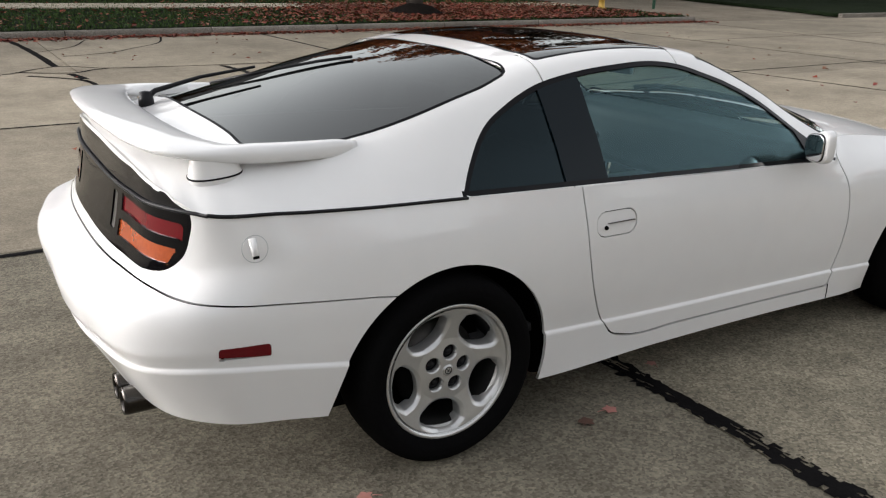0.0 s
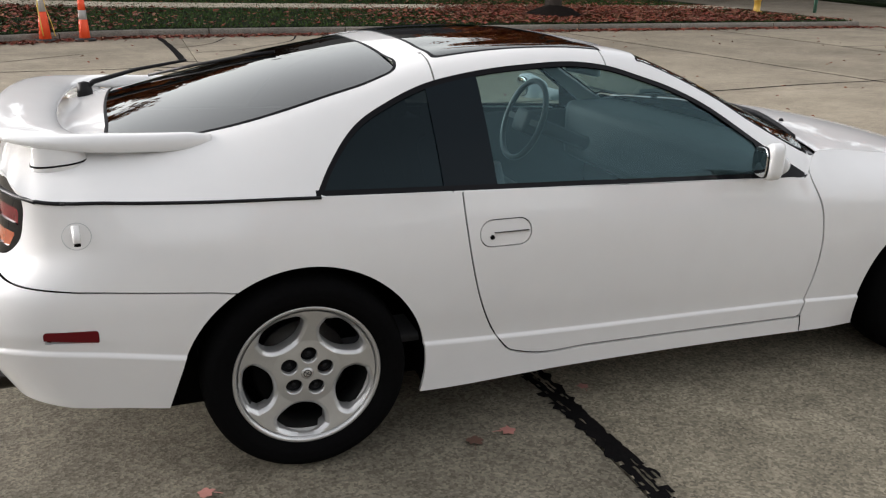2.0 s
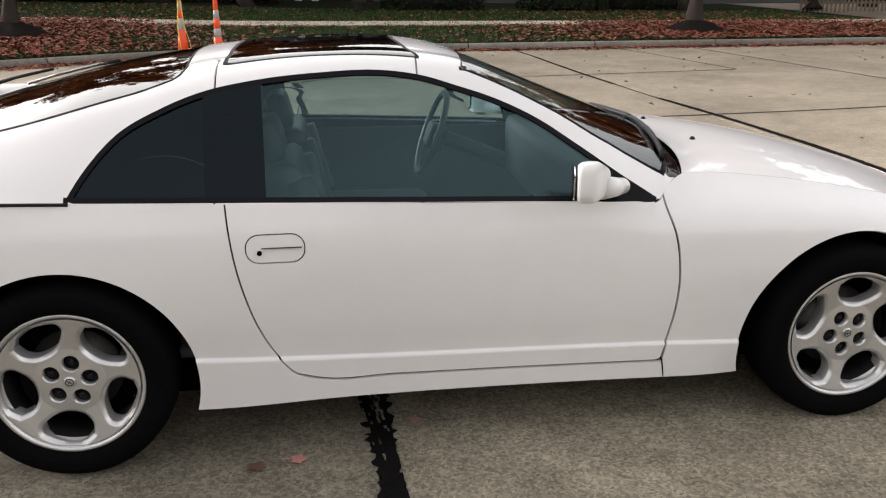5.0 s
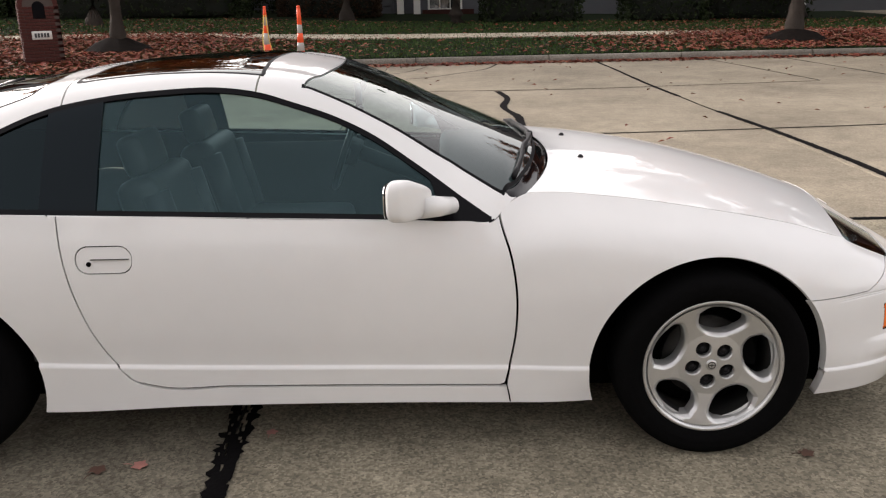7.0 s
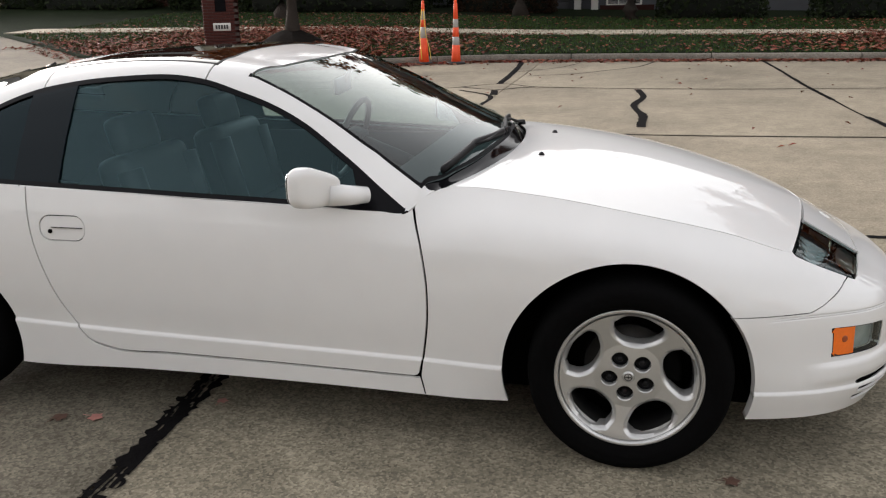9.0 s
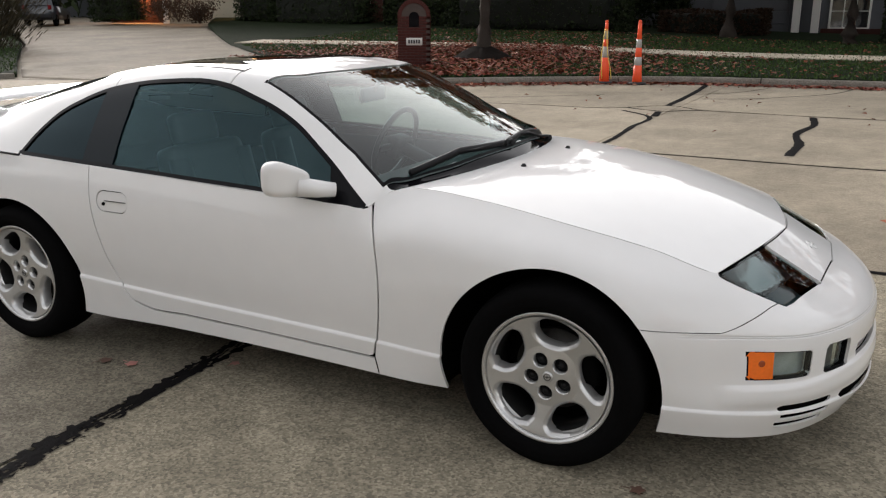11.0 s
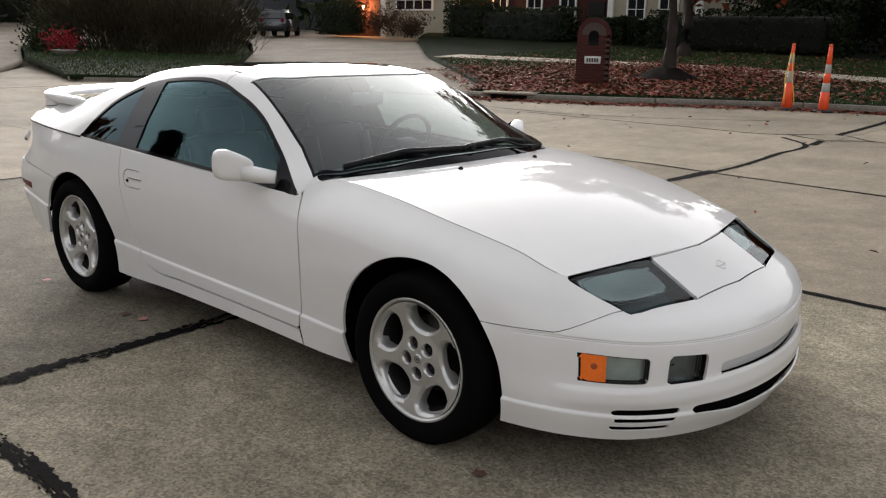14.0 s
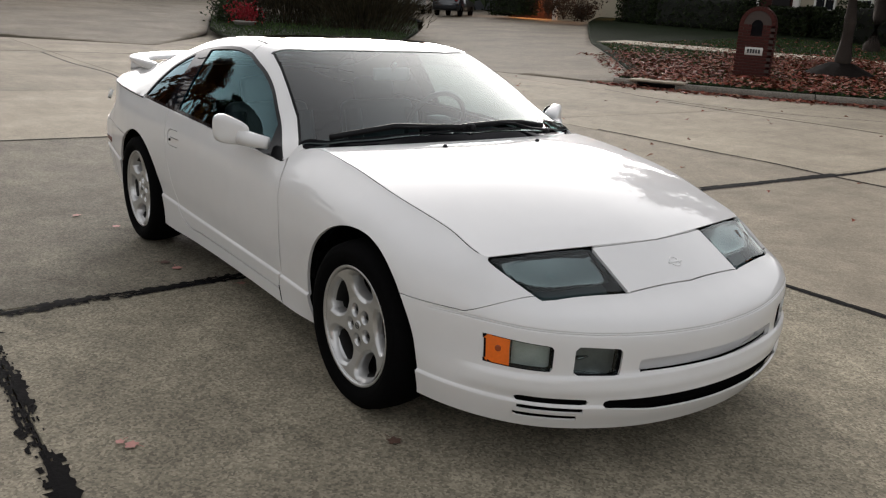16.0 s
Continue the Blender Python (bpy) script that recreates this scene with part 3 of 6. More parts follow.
part("nose_panel", flange(whole(subset(body, zone[nose_panel] < -GAP * .6))), M_PAINT, car)
body.free()

for sgn in (-1, 1):
    part("sill_seam", tube([(.612, sgn * .8625, .193), (.607, sgn * .868, .225), (.599, sgn * .8715, .262)], .0022, 8), M_GAP, car)

# ---- the car: hood ----
def hood_surface(npx=60, nq=60):
    p, q = np.linspace(0, 1, npx), np.linspace(0, 1, nq)
    xo = .668 + (1.735 - .668) * p
    a = np.interp(xo, belt_row[:, 0][belt_u > col_at[10]], np.arange((belt_u > col_at[10]).sum()))
    part_row = belt_row[belt_u > col_at[10]]
    outer = np.stack([np.interp(a, np.arange(len(part_row)), part_row[:, k]) for k in range(3)], axis=1)
    xc = .812 + (1.865 - .812) * p
    zc = hermite([.80, .92, 1.05, 1.3, 1.54, 1.75, 1.90], [.890, .892, .886, .853, .800, .738, .683], xc)
    s = np.zeros((npx, nq, 3))
    for i in range(npx):
        bow = q ** (2.2 - .8 * p[i])
        s[i, :, 0] = xc[i] + (outer[i, 0] - xc[i]) * bow
        s[i, :, 1] = outer[i, 1] * q
        s[i, :, 2] = zc[i] + (outer[i, 2] - zc[i]) * q ** 2.3
    return s[:, ::-1]


hood = skin(hood_surface())
trim = lambda q: np.minimum(np.minimum(q[:, 0] - .0, 9), np.interp(q[:, 0], belt_row[belt_u > col_at[10]][:, 0], -belt_row[belt_u > col_at[10]][:, 1]) - np.abs(q[:, 1]) - .006 + np.where(q[:, 0] > 1.72, 9, 0))
cut(hood, trim)
part("hood", flange(whole(subset(hood, trim(centres(hood)) > 0)), .003), M_PAINT, car)
under_hood = shifted(hood, .02)
part("hood_liner", whole(under_hood), M_GAP, car)

# ---- the car: cabin ----
cabin = skin(cabin_surface())


def rail(x):
    return np.interp(x, CABIN[:, 0], CABIN[:, 3])


def win(q):
    return poly_distance(q[:, [0, 2]], WINDOW) + far_off(q, np.abs(q[:, 1]) > .5)


def shield(q):
    """Inside the windshield."""
    top = .008 - .052 * (np.abs(q[:, 1]) / .6) ** 2
    low = q[:, 0] - (.765 - .165 * (np.abs(q[:, 1]) / .776) ** 2.2)
    return np.maximum(np.maximum(np.abs(q[:, 1]) - (rail(q[:, 0]) + .008), (top - q[:, 0]) * 2.4), low)


def cowl(q):
    """Below 0 between the windshield and the hood."""
    return np.maximum(np.maximum((.760 - .165 * (np.abs(q[:, 1]) / .776) ** 2.2) - q[:, 0], np.abs(q[:, 1]) - .772), .60 - q[:, 0])


def sail(q):
    """Below 0 on the black corner before the door window."""
    return (.345 + (.97 - q[:, 2]) * .40) - q[:, 0]


HATCH_HALF = [(-.912, .45), (-.908, .555), (-.925, .602), (-.99, .626), (-1.15, .652), (-1.3, .670), (-1.5, .670), (-1.66, .650), (-1.76, .618), (-1.798, .56), (-1.806, .42), (-1.815, .20)]
HATCH = outline([(-.925, 0)] + HATCH_HALF + [(-1.818, 0)] + [(x, -y) for x, y in HATCH_HALF[::-1]], 140)


def hatch(q):
    return poly_distance(q[:, [0, 1]], HATCH) + far_off(q, q[:, 2] > .93)


def roof_panel(q):
    edge = np.maximum(np.maximum(-.795 - q[:, 0], q[:, 0] + .165 + .045 * (1 - (np.abs(q[:, 1]) / .6) ** 2)), np.abs(q[:, 1]) - (rail(q[:, 0]) - .028))
    return edge


def header_rear(q):
    """The joint of the roof rail behind the roof panels."""
    return q[:, 0] + .80 + .02 * np.abs(q[:, 1]) + far_off(q, np.abs(q[:, 1]) > .50)


def header_front(q):
    """The joint of the roof rail before the roof panels."""
    return q[:, 0] + .188 + .05 * (np.abs(q[:, 1]) - .6) + far_off(q, np.abs(q[:, 1]) > .50)


csplits = [(win, [0.0, -.015]), (shield, [0.0, -.011]), (hatch, [0.0, -.010]), (roof_panel, [0.0, -.014]), (header_rear, [-.003, .003]), (header_front, [-.003, .003]), (cowl, [0.0]), (sail, [0.0])]
for f, levels in csplits:
    for level in levels:
        cut(cabin, f, level)
post = lambda q: np.abs(q[:, 0] + .755 + .02 * (q[:, 2] - .85)) - .088
cut(cabin, post)
for k in (-.009, .009):
    cut(cabin, lambda q: q[:, 0] + .80 + .10 * (q[:, 2] - .85), k)
cc = centres(cabin)
zc = {f: f(cc) for f, _ in csplits}
on_post = (post(cc) < 0) | (zc[sail] < 0)
painted = (zc[cowl] > 0) & (zc[win] > 0) & (zc[shield] > 0) & (zc[hatch] > 0) & (zc[roof_panel] > 0) & (np.abs(zc[header_rear]) > .003) & (np.abs(zc[header_front]) > .003)
pair("side_window_frame", flange(subset(cabin, (zc[win] < 0) & ((zc[win] > -.015) | (zc[sail] < 0))), .006), M_GLOSS, "black window surround")
pair("pillar_panel", flange(subset(cabin, (zc[win] < -.015) & (post(cc) < 0) & (zc[sail] >= 0)), .006), M_POST, "glossy black pillar panel")
pair("door_window", shifted(subset(cabin, (zc[win] < -.015) & ~on_post & (cc[:, 0] > -.75)), .006), M_GLASS, "tinted door window")
pair("quarter_window", shifted(subset(cabin, (zc[win] < -.015) & ~on_post & (cc[:, 0] < -.75)), .006), M_PRIVACY, "dark tinted quarter window")
def even_normals(bm):
    """Normals of the even curve that runs through a pane, free of small waves."""
    c = coords(bm)
    x, y = c[:, 0] - c[:, 0].mean(), c[:, 1]
    terms = lambda a, b: np.stack([1 + 0 * a, a, a * a, b * b, a * b * b, b ** 4], axis=1)
    k = np.linalg.lstsq(terms(x, y), c[:, 2], rcond=None)[0]
    k[3], k[5] = k[3] * 1.25, k[5] * 1.25
    zx = k[1] + 2 * k[2] * x + k[4] * y * y
    zy = 2 * k[3] * y + 2 * k[4] * x * y + 4 * k[5] * y ** 3
    lay = bm.verts.layers.float_vector.get("nrm")
    for v, a, b in zip(bm.verts, zx, zy):
        v[lay] = Vector((-a, -b, 1)).normalized()
    return bm


part("windshield", even_normals(shifted(whole(subset(cabin, zc[shield] < -.011)), .003)), M_SHIELD, car, "tinted windshield")
part("windshield_seal", whole(subset(cabin, (zc[shield] < 0) & (zc[shield] > -.011))), M_SEAL, car)
def hatch_pane():
    """The hatch glass, arched evenly from rail to rail."""
    xs, ys = np.linspace(-1.83, -.915, 90), np.linspace(-.68, .68, 90)
    p = np.zeros((90, 90, 3))
    for i, (yb, zb, yr, zr, top) in enumerate(cabin_at(xs)):
        p[i, :, 0], p[i, :, 1] = xs[i], ys
        p[i, :, 2] = zr + (top - zr) * (1 - (np.abs(ys) / yr) ** 2.5)
    pane = skin(p)
    cut(pane, hatch, -.004)
    return subset(pane, hatch(centres(pane)) < -.004)


part("rear_hatch_glass", hatch_pane(), M_DARKGLASS, car, "dark tinted hatch glass")
part("rear_hatch_seal", whole(subset(cabin, (zc[hatch] < 0) & (zc[hatch] > -.010))), M_SEAL, car)
bar = np.abs(cc[:, 1]) < .05
pair("roof_panel", shifted(subset(cabin, (zc[roof_panel] < -.014) & ~bar), .0), M_DARKGLASS, "smoked glass removable roof panel")
part("roof_bar", whole(subset(cabin, (zc[roof_panel] < -.014) & bar)), M_GLOSS, car)
part("roof_seal", whole(subset(cabin, (zc[roof_panel] < 0) & (zc[roof_panel] > -.014))), M_SEAL, car)
part("cowl_panel", shifted(whole(subset(cabin, (zc[cowl] < 0) & (zc[shield] > 0))), .008), M_GLOSS, car, "black cowl below the windshield")
part("roof_shell", flange(whole(subset(cabin, painted))), M_PAINT, car)
cabin.free()


def cabin_z(x, y):
    yb, zb, yr, zr, zc2 = cabin_at(np.array([x]))[0]
    k = np.array([(0, zc2), (yr * .62, zr + (zc2 - zr) * .72), (yr, zr)])
    return float(np.interp(abs(y), k[:, 0], k[:, 1]))

# ---- the car: wheels ----
RIM, TYRE = .213, .318


def wheel_parts():
    """Meshes of one wheel that faces -y, with its middle at 0: name, bmesh, material, label."""
    out = []
    tyre = lathe([(.198, .09), (.215, .098), (.26, .112), (.292, .108), (.308, .092), (.316, .05), (TYRE, 0), (.316, -.05), (.308, -.092), (.292, -.108), (.272, -.113), (.268, -.1115), (.264, -.113),
                  (.25, -.109), (.237, -.102), (.229, -.095), (.215, -.09)], 72)
    out.append(("tyre", tyre, M_TYRE, "black rubber tyre"))
    grow = 1.06
    out.append(("rim", lathe([(r * grow, h) for r, h in [(.186, -.060), (.196, -.078), (.206, -.0945), (.2125, -.0975), (.2155, -.094), (.213, -.086)]], 72), M_ALLOY, "polished rim lip"))
    out.append(("barrel", lathe([(r * grow, h) for r, h in [(.196, .09), (.190, .03), (.182, -.03), (.186, -.060)]], 72), M_BARREL, ""))
    # the face: a dished disc with five long openings
    n, rs = 360, np.r_[np.linspace(.018, .19, 80), .1985]
    face = np.zeros((n + 1, len(rs), 3))
    prof = np.interp(rs, [.018, .05, .075, .10, .15, .185, .1985], [-.074, -.074, -.071, -.068, -.078, -.087, -.090])
    for i in range(n + 1):
        a = 2 * math.pi * i / n
        face[i, :, 0], face[i, :, 1], face[i, :, 2] = rs * math.cos(a), prof, rs * math.sin(a)
    disc = grid_mesh(face)
    bmesh.ops.remove_doubles(disc, verts=disc.verts, dist=1e-5)
    shape = outline([(-.070, .160), (-.064, .128), (-.044, .108), (-.010, .101), (.026, .106), (.054, .124), (.074, .150), (.070, .166), (.045, .180), (.0, .1905), (-.045, .183)], 110)
    turns = [math.pi / 2 - .14 + 2 * math.pi * k / 5 for k in range(5)]

    def hole(q):
        best = np.full(len(q), 9.0)
        for a in turns:
            c, s = math.cos(a), math.sin(a)
            rad, tan = q[:, 0] * c + q[:, 2] * s, q[:, 0] * s - q[:, 2] * c
            best = np.minimum(best, poly_distance(np.c_[tan, rad], shape))
        return best

    bolt_at = [(.0555 * math.cos(a + math.pi / 5), .0555 * math.sin(a + math.pi / 5)) for a in turns]

    def bolt(q):
        return np.min([np.hypot(q[:, 0] - x, q[:, 2] - z) for x, z in bolt_at], axis=0) - .0245

    for f, level in ((hole, 0.012), (hole, 0.0), (bolt, 0.0)):
        cut(disc, f, level)
    for v, h in zip(disc.verts, hole(coords(disc))):
        if h < .012:
            v.co.y += .010 * min(1, max(0, (.012 - h) / .012)) ** 1.5
    mid = centres(disc)
    keep = (hole(mid) > 0) & (bolt(mid) > 0)
    spokes = subset(disc, keep)
    spokes.normal_update()
    rim_edges = [e for e in spokes.edges if e.is_boundary and e.calc_length() > 0]
    deep = {}
    for e in rim_edges:
        r = math.hypot(e.verts[0].co.x, e.verts[0].co.z)
        if r > .195 or r < .02:
            continue
        for v in e.verts:
            if v not in deep:
                deep[v] = spokes.verts.new(v.co + Vector((0, .045 if r > .08 else .025, 0)))
        a, b = e.verts
        la = next(l for l in e.link_faces[0].loops if l.vert == a)
        if la.link_loop_next.vert == b:
            a, b = b, a
        spokes.faces.new([a, b, deep[b], deep[a]])
    bmesh.ops.recalc_face_normals(spokes, faces=spokes.faces)
    disc.free()
    moved(spokes, Matrix.Diagonal((grow, 1, grow, 1)))
    out.append(("spokes", spokes, M_ALLOY, "five-spoke silver alloy wheel face"))
    out.append(("hub_cap", moved(lathe([(.0, -.0785), (.012, -.0785), (.0185, -.0765), (.019, -.07)], 24), Matrix()), M_ALLOY, ""))
    emblem = [box(-.0095, -.0800, -.0012, .0095, -.0775, .0012), box(-.0012, -.0800, -.007, .0012, -.0775, .007)]
    out.append(("hub_emblem", joined(lathe([(.0098, -.0782), (.0102, -.0797), (.0124, -.0797), (.0128, -.0775)], 24), *emblem), M_BARREL, "raised plain emblem"))
    for x, z in bolt_at:
        out.append(("wheel_nut", moved(lathe([(0, -.064), (.007, -.064), (.0105, -.060), (.0105, -.05), (.0265, -.046)], 16), Matrix.Translation((x * grow, 0, z * grow))), M_TRIM, ""))
    # an added black disc closes the wheel, so that its openings look shaded
    out.append(("backing_plate", lathe([(.0, .046), (.19, .046), (.192, .06), (0, .06)], 48), M_GAP, "black backing plate that darkens the wheel openings"))
    out.append(("brake_disc", lathe([(.0, -.005), (.07, -.012), (.075, .005), (.14, .005), (.14, .03), (0, .03)], 48), M_STEEL, "dull steel brake disc"))
    return out


def caliper_mesh():
    bm = lathe([(.095, -.03), (.152, -.035), (.162, -.02), (.162, .05), (.095, .05)], 14, start=-.15, end=.75)
    bmesh.ops.holes_fill(bm, edges=bm.edges)
    return bm


made_wheel = {}
for end, x in (("f", 1.263), ("r", -1.290)):
    for sgn in (-1, 1):
        hub = new("wheel")
        hub.parent = car
        hub["label"] = "silver five-spoke alloy wheel with a black tyre"
        turn = 0 if end == "f" else .628
        hub.matrix_local = Matrix.Translation((x, sgn * .797, TYRE - .004)) @ (Matrix() if sgn < 0 else Matrix.Rotation(math.pi, 4, "Z")) @ Matrix.Rotation(turn, 4, "Y")
        if not made_wheel:
            for name, bm, mat, label in wheel_parts():
                ob = part(name, bm, mat, hub, label)
                made_wheel[ob.name] = (name, ob.data, label)
        else:
            for name, me, label in made_wheel.values():
                ob = new(name, me)
                ob.parent = hub
                if label:
                    ob["label"] = label
        # caliper and well are near-black: the shade of the arch is in their colour
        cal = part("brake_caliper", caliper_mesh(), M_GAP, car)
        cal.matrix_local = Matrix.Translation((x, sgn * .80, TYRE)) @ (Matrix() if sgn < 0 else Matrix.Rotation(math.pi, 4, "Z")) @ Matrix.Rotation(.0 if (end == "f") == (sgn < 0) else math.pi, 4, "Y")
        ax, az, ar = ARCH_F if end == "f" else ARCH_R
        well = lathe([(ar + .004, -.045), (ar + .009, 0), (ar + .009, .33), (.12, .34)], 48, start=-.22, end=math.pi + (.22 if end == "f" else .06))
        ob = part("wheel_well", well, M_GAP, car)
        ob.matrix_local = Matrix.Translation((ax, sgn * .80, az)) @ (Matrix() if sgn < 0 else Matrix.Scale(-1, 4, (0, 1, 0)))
# black boxes, hidden behind the sills, set low to block light beneath the car
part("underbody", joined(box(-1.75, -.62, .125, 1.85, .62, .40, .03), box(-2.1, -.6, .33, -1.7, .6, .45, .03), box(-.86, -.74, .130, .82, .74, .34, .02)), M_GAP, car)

# ---- the car: wing ----
def wing_mesh():
    """One closed loop: a blade across the tail and two arms that run forwards."""
    outer = [(-1.51, -.706, 1.014), (-1.66, -.720, 1.018), (-1.86, -.726, 1.027), (-1.985, -.712, 1.036), (-2.068, -.660, 1.046), (-2.115, -.55, 1.054), (-2.142, -.35, 1.062), (-2.155, 0, 1.066)]
    inner = [(-1.51, -.668, 1.014), (-1.66, -.660, 1.018), (-1.79, -.650, 1.023), (-1.86, -.624, 1.026), (-1.90, -.570, 1.036), (-1.928, -.46, 1.040), (-1.948, -.30, 1.044), (-1.958, 0, 1.047)]
    edges = []
    for half in (outer, inner):
        edges.append(outline(half + [(x, -y, z) for x, y, z in half[-2::-1]], 120, closed=False))
    bm, rings, k = bmesh.new(), [], 24
    for i, (o, n) in enumerate(zip(*edges)):
        tip = min(1, .72 + min(i, 119 - i) / 12)
        mid, arm = (o + n) / 2, (o - n) / 2 * tip
        thick = (.019 + .008 * min(1, max(0, (o[0] + 2.05) / .2))) * tip
        ring = []
        for c in range(k):
            a = 2 * math.pi * c / k
            x, y = math.cos(a), math.sin(a)
            x, y = math.copysign(abs(x) ** .75, x), math.copysign(abs(y) ** .85, y)
            q = mid + arm * x
            ring.append(bm.verts.new((q[0], q[1], q[2] + thick * y)))
        rings.append(ring)
    for a, b in zip(rings[:-1], rings[1:]):
        for c in range(k):
            bm.faces.new([a[c], a[(c + 1) % k], b[(c + 1) % k], b[c]])
    bm.faces.new(rings[0])
    bm.faces.new(rings[-1])
    bmesh.ops.recalc_face_normals(bm, faces=bm.faces)
    return bm


wing = part("rear_wing", wing_mesh(), M_PAINT, car, "white wing with two forward arms")
for sgn in (-1, 1):
    for name, x, z, lx, ly, tall, slope in (("wing_foot", -1.925, .976, .074, .047, .065, .075), ("wing_foot", -1.578, .992, .085, .036, .035, -.05)):
        foot = lathe([(.0, tall), (.86, tall), (.88, tall * .6), (.93, tall * .25), (1.0, .0), (.97, -.03), (0, -.03)], 40, axis="z")
        seam = lathe([(.98, -.003), (1.03, -.003), (1.03, .0018), (.98, .0018)], 40, axis="z")
        for bm in (foot, seam):
            for v in bm.verts:
                q = Vector((v.co.x, v.co.y))
                q = Vector([math.copysign(abs(k) ** .85, k) for k in q])
                v.co.x, v.co.y = q.x * lx, q.y * ly
                v.co.z += slope * v.co.x - .10 * v.co.y * sgn
        ob = part(name, moved(foot, Matrix.Translation((x, sgn * .672, z))), M_PAINT, wing)
        part("gasket", moved(seam, Matrix.Translation((x, sgn * .672, z))), M_SEAL, ob, "thin black rubber gasket")

# ---- the car: mirrors ----
def mirror_housing():
    """A swept housing: flat towards the rear, lower and further forward where it meets the neck."""
    bm = bmesh.new()
    bmesh.ops.create_uvsphere(bm, u_segments=40, v_segments=26, radius=1)
    for v in bm.verts:
        p = Vector([math.copysign(abs(k) ** .55, k) for k in v.co])
        inner = (p.y + 1) / 2
        back, front = -.071 + .022 * inner, -.010 + .098 * inner
        top = .064 * (1 - .52 * max(0, inner - .35) / .65)
        v.co = ((back + front) / 2 + (front - back) / 2 * p.x, .062 * p.y + .004, p.z * (top if p.z > 0 else .064) - .004 * p.y)
    return moved(bm, Matrix.Translation((.302, -.962, .902)))


def mirror_pane(grow, back):
    bm = lathe([(0, 0), (.92, 0), (1, .12), (1, .9)], 36, axis="x")
    for v in bm.verts:
        y, z = (math.copysign(abs(k) ** .62, k) for k in (v.co.y, v.co.z))
        v.co = (v.co.x * .008, y * .045 * grow, z * .049 * grow * (1 - .10 * y))
    return moved(bm, Matrix.Translation((.2395 + back, -.958, .902)) @ Matrix.Rotation(-.18, 4, "Z"))


for sgn in (-1, 1):
    flip = mirrored if sgn > 0 else (lambda bm: bm)
    mirror = part("door_mirror", flip(mirror_housing()), M_PAINT, car, "white door mirror housing")
    part("mirror_neck", flip(tube([(.335, -.93, .874), (.39, -.888, .864), (.434, -.845, .857)], [.038, .033, .027], 20, .95)), M_PAINT, mirror)
    part("mirror_edge", flip(mirror_pane(1.05, .0015)), M_SEAL, mirror, "thin black edge round the mirror glass")
    part("mirror_glass", flip(mirror_pane(1.0, -.002)), M_CHROME, mirror)

# ---- the car: cabin inside ----
part("cabin_floor", box(-1.6, -.78, .33, .75, .78, .36), M_CARPET, car)
part("dashboard", joined(moved(box(-.16, -.76, -.16, .16, .76, .14, .06, 3), Matrix.Translation((.55, 0, .72))), box(.55, -.74, .70, .80, .74, .84, .03), box(-.55, -.13, .36, .5, .13, .58, .04)), M_DASH, car)
for sgn in (-1, 1):
    back = box(-.075, -.235, -.04, .075, .235, .37, .06, 3)
    moved(back, Matrix.Translation((-.56, sgn * .36, .54)) @ Matrix.Rotation(-.25, 4, "Y"))
    seat = part("seat", box(-.56, sgn * .36 - .25, .38, -.02, sgn * .36 + .25, .54, .06, 3), M_LEATHER, car, "grey leather seat")
    part("seat_back", back, M_LEATHER, seat)
    part("headrest", moved(box(-.045, -.13, -.07, .045, .13, .08, .04, 3), Matrix.Translation((-.675, sgn * .36, .955)) @ Matrix.Rotation(-.25, 4, "Y")), M_LEATHER, seat)
    for y in (-.20, .20):
        part("bolster", moved(tube([(0, 0, 0), (0, 0, .31)], .050, 12), Matrix.Translation((-.505, sgn * .36 + y, .55)) @ Matrix.Rotation(-.25, 4, "Y")), M_LEATHER, seat)
for y in (-.79, .79):
    part("door_card", box(-.75, y - .01, .36, .55, y + .01, .80), M_DASH, car)
rim_ring = lathe([(.185 + .014 * math.cos(a), .014 * math.sin(a)) for a in np.linspace(0, 2 * math.pi, 13)], 40, axis="x")
wheel_at = Matrix.Translation((-.02, .36, .835)) @ Matrix.Rotation(.35, 4, "Y")
steer = part("steering_wheel", moved(rim_ring, wheel_at), M_LEATHER, car)
part("steering_boss", moved(joined(box(-.02, -.07, -.06, .06, .07, .05, .02), box(0, -.18, -.015, .02, .18, .015, .006), tube([(.05, 0, 0), (.36, 0, -.01)], .035)), wheel_at), M_DASH, steer)

part("rear_view_mirror", joined(moved(box(-.012, -.115, -.032, .012, .115, .032, .01), Matrix.Translation((.075, 0, 1.115)) @ Matrix.Rotation(.12, 4, "Z")), tube([(.085, 0, 1.13), (.11, 0, 1.17)], .010, 8)), M_SLOT, car)
for sgn in (-1, 1):
    part("fog_bulb", box(2.028, sgn * .50 - .035, .405, 2.05, sgn * .50 + .035, .414, .003, 1), M_REFLECTOR, car)

# ---- the car: small parts ----
def on_glass(points, lift=.012):
    return [(x, y, cabin_z(x, y) + lift) for x, y in points]


def sill_curve(y, off):
    return .765 - .165 * (abs(y) / .776) ** 2.2 - off


